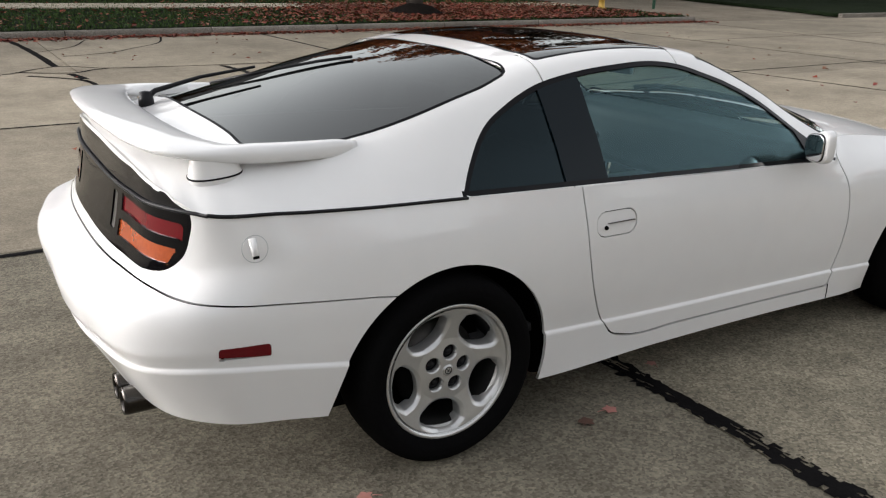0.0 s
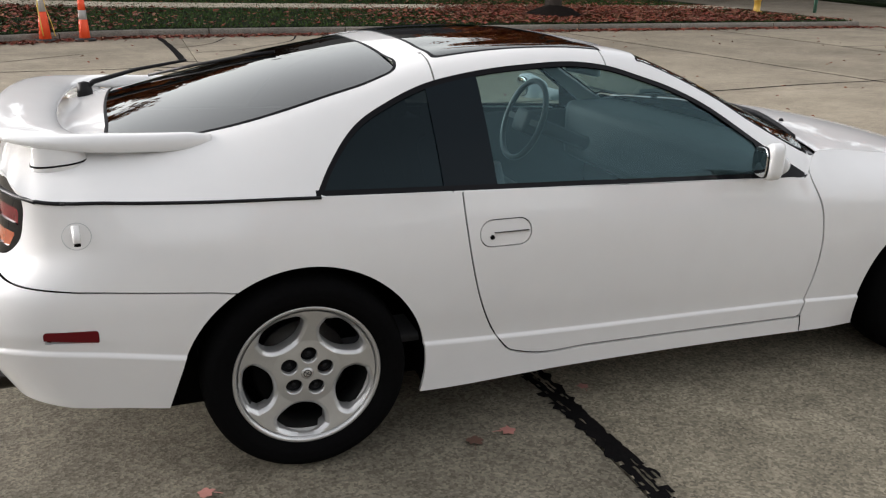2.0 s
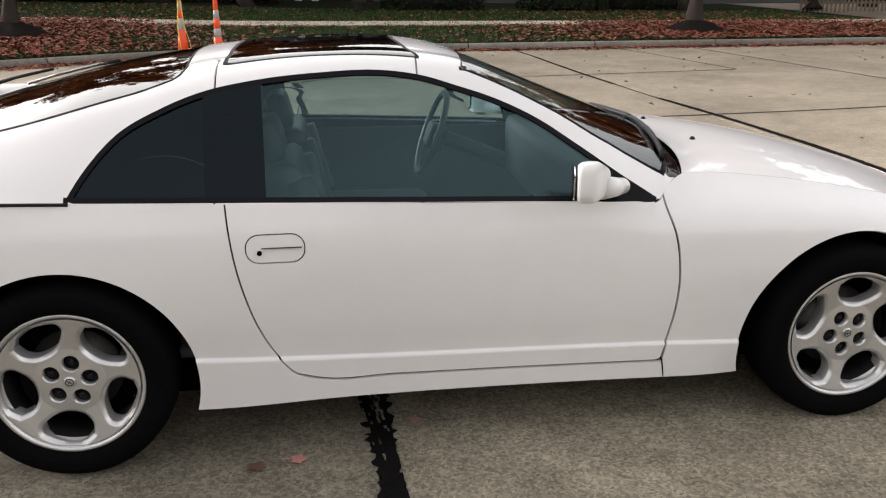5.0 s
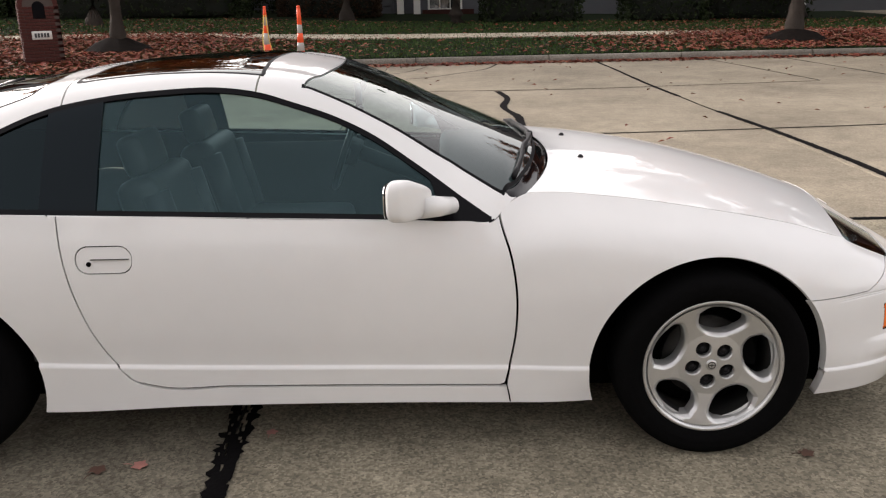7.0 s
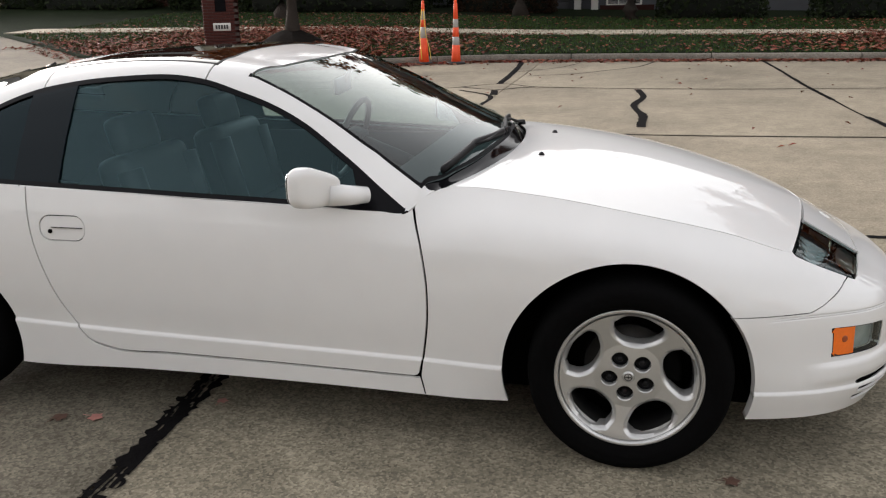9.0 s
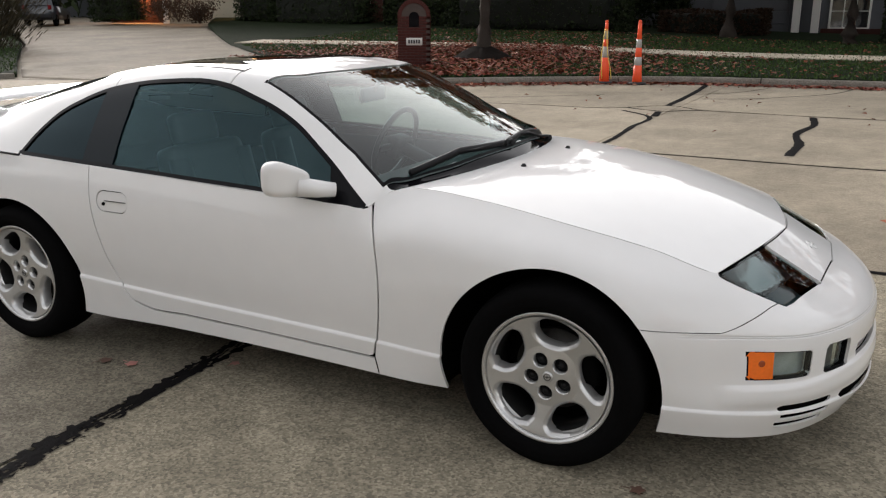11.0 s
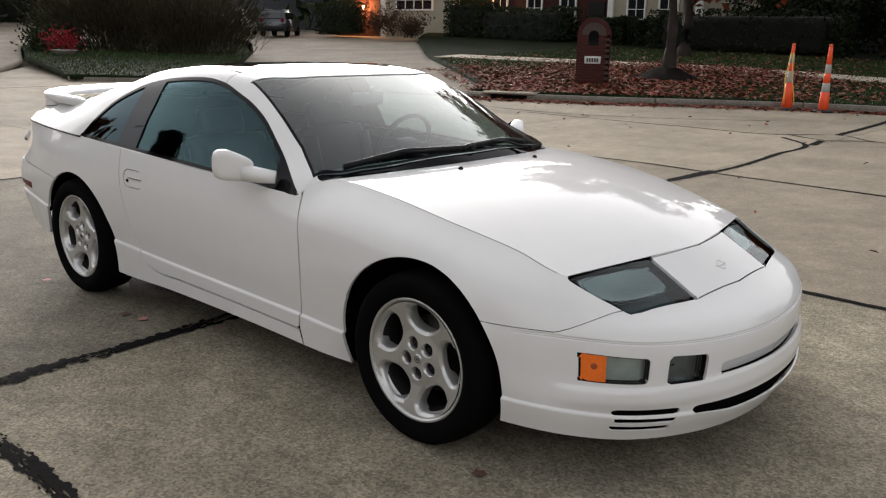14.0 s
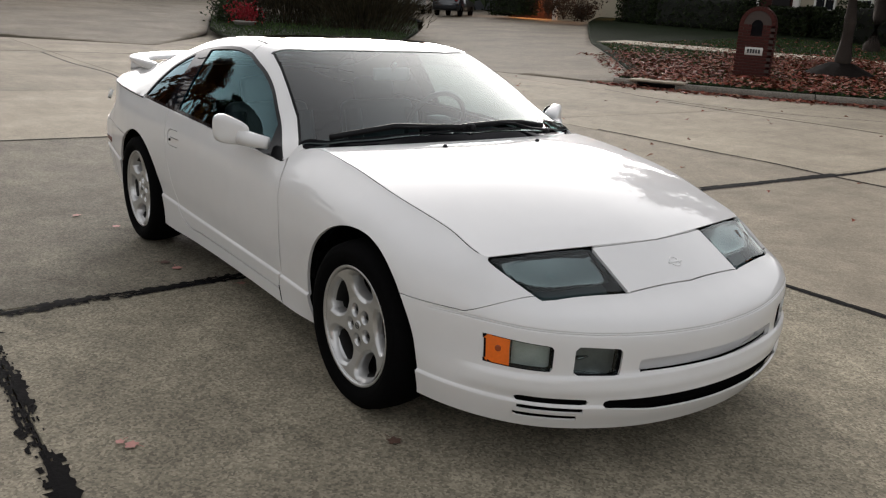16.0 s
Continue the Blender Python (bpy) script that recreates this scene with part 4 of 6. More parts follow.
for k, (y0, y1, piv) in enumerate([(-.66, -.03, -.02), (-.06, .50, .44)]):
    ys = np.linspace(y0, y1, 12)
    blade = part("wiper_blade", tube(on_glass([(sill_curve(y, .012 + .03 * (1 - abs(2 * i / 11 - 1))), y) for i, y in enumerate(ys)], .012), .009, 6, 1.6), M_TRIM, car, "black wiper blade")
    part("wiper_arm", tube(on_glass([(.752, piv + .03), (.742, piv - .06), (sill_curve((y0 + y1) / 2 + .06, .022), (y0 + y1) / 2 + .06), (sill_curve((y0 + y1) / 2 - .05, .034), (y0 + y1) / 2 - .05)], .016), [.010, .009, .007, .006], 8, .7), M_TRIM, blade)
    part("wiper_pivot", moved(lathe([(0, .022), (.014, .02), (.017, .01), (.018, 0)], 14, axis="z"), Matrix.Translation((.752, piv + .03, cabin_z(.752, piv + .03)))), M_TRIM, blade)
for sgn in (-1, 1):
    noz = lathe([(0, .012), (.006, .011), (.011, .004), (.012, -.004)], 12, axis="z")
    part("washer_nozzle", moved(noz, Matrix.Translation((.92, sgn * .262, .889))), M_TRIM, car)
arm = part("rear_wiper", tube([(-1.895, .30, 1.045), (-1.86, .305, 1.072), (-1.70, .27, 1.118), (-1.52, .17, 1.158)], [.012, .010, .007, .005], 8), M_TRIM, car, "black rear wiper")
part("rear_wiper_blade", tube([(-1.66, .29, 1.092), (-1.50, .17, 1.138), (-1.32, .04, 1.183), (-1.22, -.04, 1.203)], .0045, 6, 1.4), M_TRIM, arm)
part("rear_wiper_pivot", moved(lathe([(0, .055), (.022, .05), (.028, .02), (.03, -.02)], 16, axis="z"), Matrix.Translation((-1.895, .30, 1.02))), M_TRIM, arm)
# black strip along the shoulder and across the tail
for sgn in (-1, 1):
    sel = [i for i, q in enumerate(belt_row) if q[0] > -1.93 and q[0] < -1.215]
    part("shoulder_strip", tube([(belt_row[i][0], sgn * (-belt_row[i][1] + .001), belt_row[i][2]) for i in sel[::4]], .0052, 8), M_TRIM, car, "black rubber strip along the shoulder")
ridge = []
for u in np.linspace(0, float(np.interp(-1.985, belt_row[:120, 0], belt_u[:120])), 30):
    line = hermite(np.arange(6), body_rows(np.array([u]))[0], np.linspace(4, 5, 60))
    level = min(.900, line[-1, 2] - .003)
    ridge.append([np.interp(level, line[:, 2], line[:, k]) for k in range(3)])
bend = [tuple(belt_row[i]) for i in range(600) if -1.982 < belt_row[i][0] < -1.90]
ridge = ridge + [(-1.984, belt_row[int(np.argmin(abs(belt_row[:300, 0] + 1.98)))][1], float(np.interp(-1.98, belt_row[:300, 0], belt_row[:300, 2])))] + bend[::3]
part("tail_seam", tube([(x - .003, -y, z) for x, y, z in ridge[:0:-1]] + [(x - .003, y, z) for x, y, z in ridge], .0056, 8), M_TRIM, car)
ant = part("antenna", tube([(-1.890, -.856, .836), (-1.889, -.867, .812), (-1.888, -.876, .792)], [.011, .0105, .0095], 14), M_PAINT, car, "white power antenna stub")
part("antenna_tip", tube([(-1.888, -.8755, .793), (-1.888, -.879, .786)], [.0085, .0085], 12), M_GAP, ant)
part("antenna_ring", moved(lathe([(.036 + .0009 * math.cos(a), .0009 * math.sin(a)) for a in np.linspace(0, 2 * math.pi, 7)], 48), Matrix.Translation((-1.888, -.8705, .811)) @ Matrix.Rotation(.075, 4, "Z") @ Matrix.Rotation(-.20, 4, "X")), M_SLOT, ant)
for y in (-.52, -.41):
    pipe = lathe([(.034, .0), (.040, -.003), (.043, .01), (.043, .26), (.034, .26), (.034, 0.0)], 28, axis="x")
    part("exhaust_tip", moved(pipe, Matrix.Translation((-2.208, y, .278))), M_TIP, car, "dark steel exhaust tip")
nose_line = hermite(np.arange(6), body_rows(np.array([col_at[-1]]))[0], np.linspace(4, 5, 80))
k = int(np.argmin(abs(nose_line[:, 0] - 1.962)))
tilt = math.atan((nose_line[k + 2, 2] - nose_line[k - 2, 2]) / (nose_line[k - 2, 0] - nose_line[k + 2, 0]))
at_badge = Matrix.Translation((nose_line[k, 0], 0, nose_line[k, 2])) @ Matrix.Rotation(tilt, 4, "Y")
ring = lathe([(.0175, -.001), (.0185, .0025), (.022, .0025), (.0235, -.001)], 36, axis="z")
part("badge", moved(joined(ring, box(-.0045, -.033, -.001, .0045, .033, .003, .001, 1)), at_badge), M_PAINT, car, "raised round badge in body colour")
for sgn in (-1, 1):
    g = np.zeros((31, 21, 3))
    for i, a in enumerate(np.linspace(0, 1, 31)):
        y = .655 - .365 * a
        back, front = 1.748 + (.667 - y) * .2535, 2.005 - (y - .312) * .253
        for j, b in enumerate(np.linspace(-.20, .50, 21)):
            dish = .050 * (1 - (2 * a - 1) ** 2) * (1 - ((b - .15) / .35) ** 2 * .7) + .0012 * math.sin(a * 75)
            g[i, j] = (back + (front - back) * b, sgn * y, .645 - .105 * b - dish)
    part("lamp_reflector", grid_mesh(g), M_REFLECTOR, car, "chrome lamp reflector bowl")
    part("lamp_bulb", moved(lathe([(0, .03), (.008, .028), (.011, .015), (.012, 0)], 14, axis="x"), Matrix.Translation((1.845, sgn * .495, .622))), M_LENS, car)

# ---- the place: materials ----
def concrete(name, color, speck=0.5, stain=0.35):
    """Weathered concrete with exposed aggregate, broad stains and a tone of its own for each slab."""
    mat = bpy.data.materials.new(name)
    mat.use_nodes = True
    n, l = mat.node_tree.nodes, mat.node_tree.links
    b = n["Principled BSDF"]
    b.inputs["Roughness"].default_value = 0.86
    b.inputs["Specular IOR Level"].default_value = 0.12
    geo, info = n.new("ShaderNodeNewGeometry"), n.new("ShaderNodeObjectInfo")

    def noise_at(scale, detail=3.0, rough=0.55):
        t = n.new("ShaderNodeTexNoise")
        t.inputs["Scale"].default_value, t.inputs["Detail"].default_value, t.inputs["Roughness"].default_value = scale, detail, rough
        l.new(geo.outputs["Position"], t.inputs["Vector"])
        return t.outputs[0]

    def ranged(value, a, b2, c, d):
        m = n.new("ShaderNodeMapRange")
        for key, v in zip(("From Min", "From Max", "To Min", "To Max"), (a, b2, c, d)):
            m.inputs[key].default_value = v
        l.new(value, m.inputs["Value"])
        return m.outputs[0]

    def times(a, b2):
        m = n.new("ShaderNodeMath")
        m.operation = "MULTIPLY"
        l.new(a, m.inputs[0])
        l.new(b2, m.inputs[1])
        return m.outputs[0]

    cells = n.new("ShaderNodeTexVoronoi")
    cells.inputs["Scale"].default_value = 105
    l.new(geo.outputs["Position"], cells.inputs["Vector"])
    stones = n.new("ShaderNodeSeparateColor")
    l.new(cells.outputs["Color"], stones.inputs[0])
    tone = times(ranged(stones.outputs[0], 0, 1, 1 - speck, 1 + speck), ranged(noise_at(95, 5, .75), .3, .7, 1 - speck * .55, 1 + speck * .55))
    tone = times(tone, ranged(noise_at(.55, 5, .6), .3, .7, 1 - stain, 1 + stain * .6))
    tone = times(tone, ranged(noise_at(4.5, 4, .6), .35, .7, 1 - stain * .45, 1 + stain * .3))
    tone = times(tone, ranged(noise_at(16, 3, .6), .32, .68, 1 - speck * .35, 1 + speck * .3))
    tone = times(tone, ranged(info.outputs["Random"], 0, 1, .88, 1.1))
    mix = n.new("ShaderNodeMix")
    mix.data_type, mix.blend_type = "RGBA", "MULTIPLY"
    mix.inputs["Factor"].default_value = 1
    mix.inputs["A"].default_value = (*color, 1)
    l.new(tone, mix.inputs["B"])
    l.new(mix.outputs["Result"], b.inputs["Base Color"])
    relief = n.new("ShaderNodeBump")
    relief.inputs["Strength"].default_value, relief.inputs["Distance"].default_value = 0.45, 0.004
    l.new(times(cells.outputs["Distance"], noise_at(70, 4)), relief.inputs["Height"])
    l.new(relief.outputs[0], b.inputs["Normal"])
    return mat


def leafy(name, colors, rough=0.6, through_light=0.25):
    """Leaves: each takes one of the colours."""
    mat = bpy.data.materials.new(name)
    mat.use_nodes = True
    n, l = mat.node_tree.nodes, mat.node_tree.links
    b = n["Principled BSDF"]
    b.inputs["Roughness"].default_value = rough
    b.inputs["Specular IOR Level"].default_value = 0.08
    geo, ramp = n.new("ShaderNodeNewGeometry"), n.new("ShaderNodeValToRGB")
    ramp.color_ramp.interpolation = "LINEAR"
    while len(ramp.color_ramp.elements) < len(colors):
        ramp.color_ramp.elements.new(0.5)
    for i, c in enumerate(colors):
        ramp.color_ramp.elements[i].position = i / max(1, len(colors) - 1)
        ramp.color_ramp.elements[i].color = (*c, 1)
    l.new(geo.outputs["Random Per Island"], ramp.inputs[0])
    l.new(ramp.outputs[0], b.inputs["Base Color"])
    return mat


M_CONC = concrete("road_concrete", (0.220, 0.195, 0.145), .37, .38)
M_CONC_PALE = concrete("pale_road_concrete", (0.272, 0.240, 0.180), .34, .36)
M_CONC_TAN = concrete("tan_road_concrete", (0.272, 0.235, 0.178), .20, .28)
M_CONC_DARK = concrete("dark_road_concrete", (0.150, 0.134, 0.102), .36, .36)
M_DRIVE = concrete("driveway_concrete", (0.172, 0.148, 0.113), .22, .28)
M_KERB = concrete("kerb_concrete", (0.205, 0.185, 0.158), .4, .3)
M_WALK = concrete("sidewalk_concrete", (0.42, 0.37, 0.29), .25, .2)
M_TAR = material("joint_tar", (0.0065, 0.006, 0.0062), rough=0.85, spec=0.03, vary=0.45, scale=14, bump=0.7, bump_scale=70)
M_SOIL = material("lawn_soil", (0.010, 0.015, 0.007), rough=0.95, spec=0.03, vary=0.45, scale=1.2, bump=0.8, bump_scale=40)
M_BLADE = leafy("grass_blades", [(.026, .050, .014), (.040, .074, .020), (.054, .085, .026), (.036, .056, .018)])
M_FALLEN = leafy("fallen_leaf", [(0.185, 0.036, 0.027), (0.220, 0.058, 0.036), (0.225, 0.086, 0.046), (0.135, 0.028, 0.022), (0.240, 0.130, 0.085), (0.095, 0.032, 0.022), (0.205, 0.062, 0.052)])
M_RUST = leafy("rust_foliage", [(.13, .035, .015), (.20, .055, .018), (.26, .09, .02), (.09, .03, .015), (.22, .05, .02)])
M_GREEN = leafy("dark_foliage", [(.012, .018, .008), (.018, .028, .010), (.026, .036, .014), (.010, .014, .008)])
# near-black: the shade deep inside foliage is put into this colour
M_INNER = material("foliage_shade", (.007, .009, .005), rough=.95, vary=.5, scale=3)
M_STRAW = leafy("tall_grass_foliage", [(.020, .017, .010), (.032, .027, .016), (.055, .045, .026), (.014, .012, .008)])
M_BROWN = leafy("brown_foliage", [(.030, .018, .012), (.045, .026, .016), (.022, .016, .010)])
M_BARK = material("bark", (0.040, 0.033, 0.028), rough=0.9, spec=0.1, vary=0.4, scale=9, bump=1.0, bump_scale=30)
M_MULCH = material("dark_mulch", (0.010, 0.008, 0.007), rough=0.95, spec=0.03, vary=0.5, scale=15, bump=1.0, bump_scale=45)
M_HOUSEBRICK = material("dark_red_brick", (0.040, 0.015, 0.012), rough=0.85, spec=0.15, vary=0.35, scale=6, bump=0.5, bump_scale=80)
M_BRICK = material("red_brick", (0.056, 0.018, 0.015), rough=0.85, spec=0.15, vary=0.35, scale=6, bump=0.5, bump_scale=80)
M_MORTAR = material("mortar", (0.055, 0.040, 0.034), rough=0.9, vary=0.2, scale=20)
M_SIDING = material("beige_siding", (0.30, 0.27, 0.20), rough=0.7, vary=0.1, scale=3)
M_GREYSIDE = material("grey_siding", (0.072, 0.076, 0.084), rough=0.7, vary=0.1, scale=3)
M_TRIMW = material("white_trim", (0.62, 0.61, 0.57), rough=0.6, vary=0.06, scale=4)
M_ROOFTILE = material("roof_shingle", (0.045, 0.042, 0.04), rough=0.9, vary=0.3, scale=8, bump=0.6, bump_scale=20)
M_PANE = material("dark_pane", (0.012, 0.014, 0.017), rough=0.06, coat=0.4)
M_CONE = material("orange_plastic", (0.78, 0.075, 0.015), rough=0.5, vary=0.12, scale=12)
M_BAND = material("pale_band", (0.34, 0.33, 0.31), rough=0.45, vary=0.15, scale=15)
M_TAPE = material("yellow_tape", (0.62, 0.42, 0.07), rough=0.5, vary=0.2, scale=20)
M_RUBBER = material("black_rubber", (0.015, 0.014, 0.014), rough=0.75, vary=0.3, scale=20)
M_HYDRANT = material("yellow_hydrant_paint", (0.55, 0.34, 0.05), rough=0.5, vary=0.2, scale=15)
M_POSTG = material("green_post", (0.06, 0.16, 0.11), rough=0.6, vary=0.15, scale=10)
M_WOOD = material("weathered_fence_wood", (0.16, 0.12, 0.085), rough=0.85, vary=0.3, scale=5, bump=0.4, bump_scale=40)
M_ROCK = material("pale_boulder", (0.30, 0.28, 0.25), rough=0.9, vary=0.3, scale=6, bump=0.8, bump_scale=15)
M_LAMP = material("porch_lamp_glass", (0.8, 0.5, 0.25), rough=0.4, emit=(1.0, 0.42, 0.12), glow=40.0)
M_PLATE = material("number_plate", (0.5, 0.49, 0.46), rough=0.5, vary=0.08, scale=30)
M_SUV = material("dark_blue_paint", (0.012, 0.016, 0.022), rough=0.3, coat=0.7)
M_PALECAR = material("pale_car_paint", (0.45, 0.45, 0.43), rough=0.35, coat=0.7)
M_BLOOM = leafy("red_flowers", [(.20, .012, .018), (.26, .022, .03), (.15, .010, .012)])
M_BAR = material("dark_bar", (0.03, 0.03, 0.03), rough=0.6)


def structure(name, bm, mat, label="", category="", smooth=False):
    return tagged(part(name, bm, mat, smooth=smooth), label, category, kind="structure")


def thing(name, label, category, at=(0, 0, 0), group="", turn=0.0):
    ob = new(name)
    ob.empty_display_size = 0.2
    ob.matrix_world = Matrix.Translation(at) @ Matrix.Rotation(turn, 4, "Z")
    return tagged(ob, label, category, group)



# ---- the place: ground, kerb and lawns ----
KERB = outline([(18.4, 16.75), (13, 16.75), (8, 16.7), (4, 16.6), (0, 16.5), (-2, 16.3), (-4.6, 14.95), (-7.0, 13.25), (-8.6, 12.45), (-9.6, 12.2)], 90, closed=False)
KERB_X, KERB_Y = KERB[::-1, 0], KERB[::-1, 1]
structure("ground", box(-400, -400, -.6, 400, 400, -.05), M_DRIVE)


def lawn_z(x, y):
    k = np.interp(x, KERB_X, KERB_Y)
    d, slope = np.maximum(0, y - k), np.clip(.027 - .0009 * x, .014, .055)
    return .15 + d * (slope - np.maximum(0, slope - .034) * np.clip((22 - d) / 11, 0, 1))


def flat_sheet(poly, z_of, step=0.6, drop=0.12):
    """A sheet over a polygon of the plan, with skirts that reach down."""
    poly = np.array(poly, float)
    x0, y0 = poly.min(0) - step
    x1, y1 = poly.max(0) + step
    xs, ys = np.arange(x0, x1 + step, step), np.arange(y0, y1 + step, step)
    gx, gy = np.meshgrid(xs, ys, indexing="ij")
    bm = grid_mesh(np.stack([gx, gy, gx * 0], axis=2))
    f = lambda q: poly_distance(q[:, :2], poly)
    cut(bm, f)
    out = subset(bm, f(centres(bm)) < 0)
    bm.free()
    c = coords(out)
    for v, z in zip(out.verts, z_of(c[:, 0], c[:, 1])):
        v.co.z = z
    rim = [e for e in out.edges if e.is_boundary]
    low = {}
    for e in rim:
        for v in e.verts:
            if v not in low:
                low[v] = out.verts.new(v.co - Vector((0, 0, drop)))
        a, b = e.verts
        out.faces.new([a, b, low[b], low[a]])
    bmesh.ops.recalc_face_normals(out, faces=out.faces)
    return out


kerb_back = KERB + np.array([(0, .16)])
STRIP = [tuple(p) for p in kerb_back] + [(-10.9, 14.3), (-15.2, 18.0), (-19.5, 21.6), (-22, 24), (-30, 32), (-36, 40), (20.5, 40), (18.8, 20)]
structure("lawn", flat_sheet(STRIP, lawn_z), M_SOIL, "green autumn lawn with fallen leaves", "lawn", True)
DRIVE = [(-9.6, 12.2), (-10.9, 14.3), (-15.2, 18.0), (-19.5, 21.6), (-22, 24), (-30, 32), (-36, 40), (-62, 46), (-56, 36), (-40, 28), (-29.5, 20.6), (-22.5, 15.0), (-17.0, 10.9), (-13, 11.2)]
structure("driveway", flat_sheet(DRIVE, lambda x, y: .004 + np.maximum(0, (y - 11.5)) * .045), M_DRIVE, "pale concrete driveway", "driveway", True)
structure("driveway", flat_sheet([(18.4, 16.75), (18.8, 20), (20.5, 40), (31, 40), (26.6, 20), (25.8, 16.75)], lambda x, y: .004 + (y - 16.7) * .02), M_DRIVE, "pale concrete driveway", "driveway", True)
structure("lawn", flat_sheet([(25.8, 16.95), (26.6, 20), (31, 40), (70, 40), (70, 16.95)], lambda x, y: .15 + (y - 16.9) * .018), M_SOIL, "green lawn behind a kerb", "lawn", True)
def west_z(x):
    return np.maximum(0, -22 - x) * .035


structure("driveway", flat_sheet([(-21, 5.5), (-27.5, 9.5), (-36, 12.9), (-46, 25.9), (-66, 30), (-66, 2), (-40, -.5), (-24, 1.5)], lambda x, y: .006 + west_z(x)), M_DRIVE, "pale concrete driveway that rises to a house", "driveway", True)
ISLAND = [(-19.2, 7.3), (-16.9, 10.7), (-22.5, 14.9), (-29.5, 20.4), (-40, 27.5), (-46, 26), (-36, 13.0), (-27.5, 9.6)]
structure("lawn", flat_sheet(ISLAND, lambda x, y: .13 + np.maximum(0, -17 - x) * .022), M_SOIL, "green lawn island between two driveways", "lawn", True)


# ---- the place: planting ----
def leaf_cloud(points, size, seed, long=1.0, droop=0.0):
    """Many small bent leaves at the points, as raw mesh data."""
    r = np.random.default_rng(seed)
    p = np.asarray(points, float)
    n = len(p)
    a = r.normal(size=(n, 3))
    a[:, 2] -= droop
    a /= np.linalg.norm(a, axis=1, keepdims=True)
    b = np.cross(a, r.normal(size=(n, 3)))
    b /= np.linalg.norm(b, axis=1, keepdims=True)
    s = size * r.uniform(.6, 1.35, (n, 1))
    c = np.cross(a, b)
    v = np.stack([p - a * s * long, p + b * s * .55 + c * s * .12, p + a * s * long, p - b * s * .55 + c * s * .12], axis=1).reshape(-1, 3)
    return v, np.arange(4 * n).reshape(-1, 4)


def raw_mesh(name, v, f, mat):
    me = bpy.data.meshes.new(name)
    me.from_pydata([tuple(q) for q in v], [], [tuple(q) for q in f])
    me.materials.append(mat)
    return new(name, me)


def tree(at, height, crown_low, crown_r, trunk_r, foliage, label, seed, leaves=3200, leaf=.11, lean=(0, 0), conifer=False):
    """A tapered trunk with limbs, and a crown of single leaves."""
    r = np.random.default_rng(seed)
    root = thing("tree", label, "tree", at, "trees")
    top = Vector((lean[0], lean[1], height))
    pts = [Vector((0, 0, -.15))] + [top * k + Vector((*r.normal(0, .05, 2), 0)) for k in (.04, .15, .3, .45, .6, .75, .9, 1.0)]
    radii = [trunk_r * 1.7, trunk_r * 1.25] + [trunk_r * (1 - .9 * k) for k in (.15, .3, .45, .6, .75, .9, 1.0)]
    part("trunk", tube(pts, radii, 14), M_BARK, root)
    tips = []
    count = 26 if conifer else 15
    for i in range(count):
        k = r.uniform(crown_low / height, .96)
        start = top * k
        ang = i * 2.4 + r.uniform(-.4, .4)
        if conifer:
            reach = crown_r * (1 - (k - crown_low / height) / (1 - crown_low / height)) ** .8 + .25
            rise = -.10 * reach
        else:
            shape = math.sin(math.pi * min(1, max(.12, (k - crown_low / height) / (1 - crown_low / height) * .85 + .15)))
            reach = crown_r * (.45 + .55 * shape) * r.uniform(.75, 1.1)
            rise = reach * r.uniform(-.05, .45)
        end = start + Vector((math.cos(ang) * reach, math.sin(ang) * reach, rise))
        mid = (start + end) / 2 + Vector((0, 0, .12 * reach))
        limb = tube([start, mid, end], [trunk_r * .42 * (1.1 - k), trunk_r * .25 * (1.1 - k), .012], 6, caps=False)
        part("limb", limb, M_BARK, root)
        for s in np.linspace(.3, 1.0, 7):
            base = start.lerp(mid, s * 2) if s < .5 else mid.lerp(end, s * 2 - 1)
            for _ in range(3):
                off = r.normal(0, (.16 if conifer else .32) * (reach * .28 + .25), 3)
                tips.append(np.array(base) + off * ((1, 1, .45) if conifer else (1, 1, .8)))
    tips = np.array(tips)
    pick = tips[r.integers(0, len(tips), leaves)] + r.normal(0, .20 if conifer else .24, (leaves, 3))
    v, f = leaf_cloud(pick, leaf, seed + 1, 1.6 if conifer else 1.0, .3)
    crown = raw_mesh("crown", v, f, foliage)
    crown.parent = root
    return root


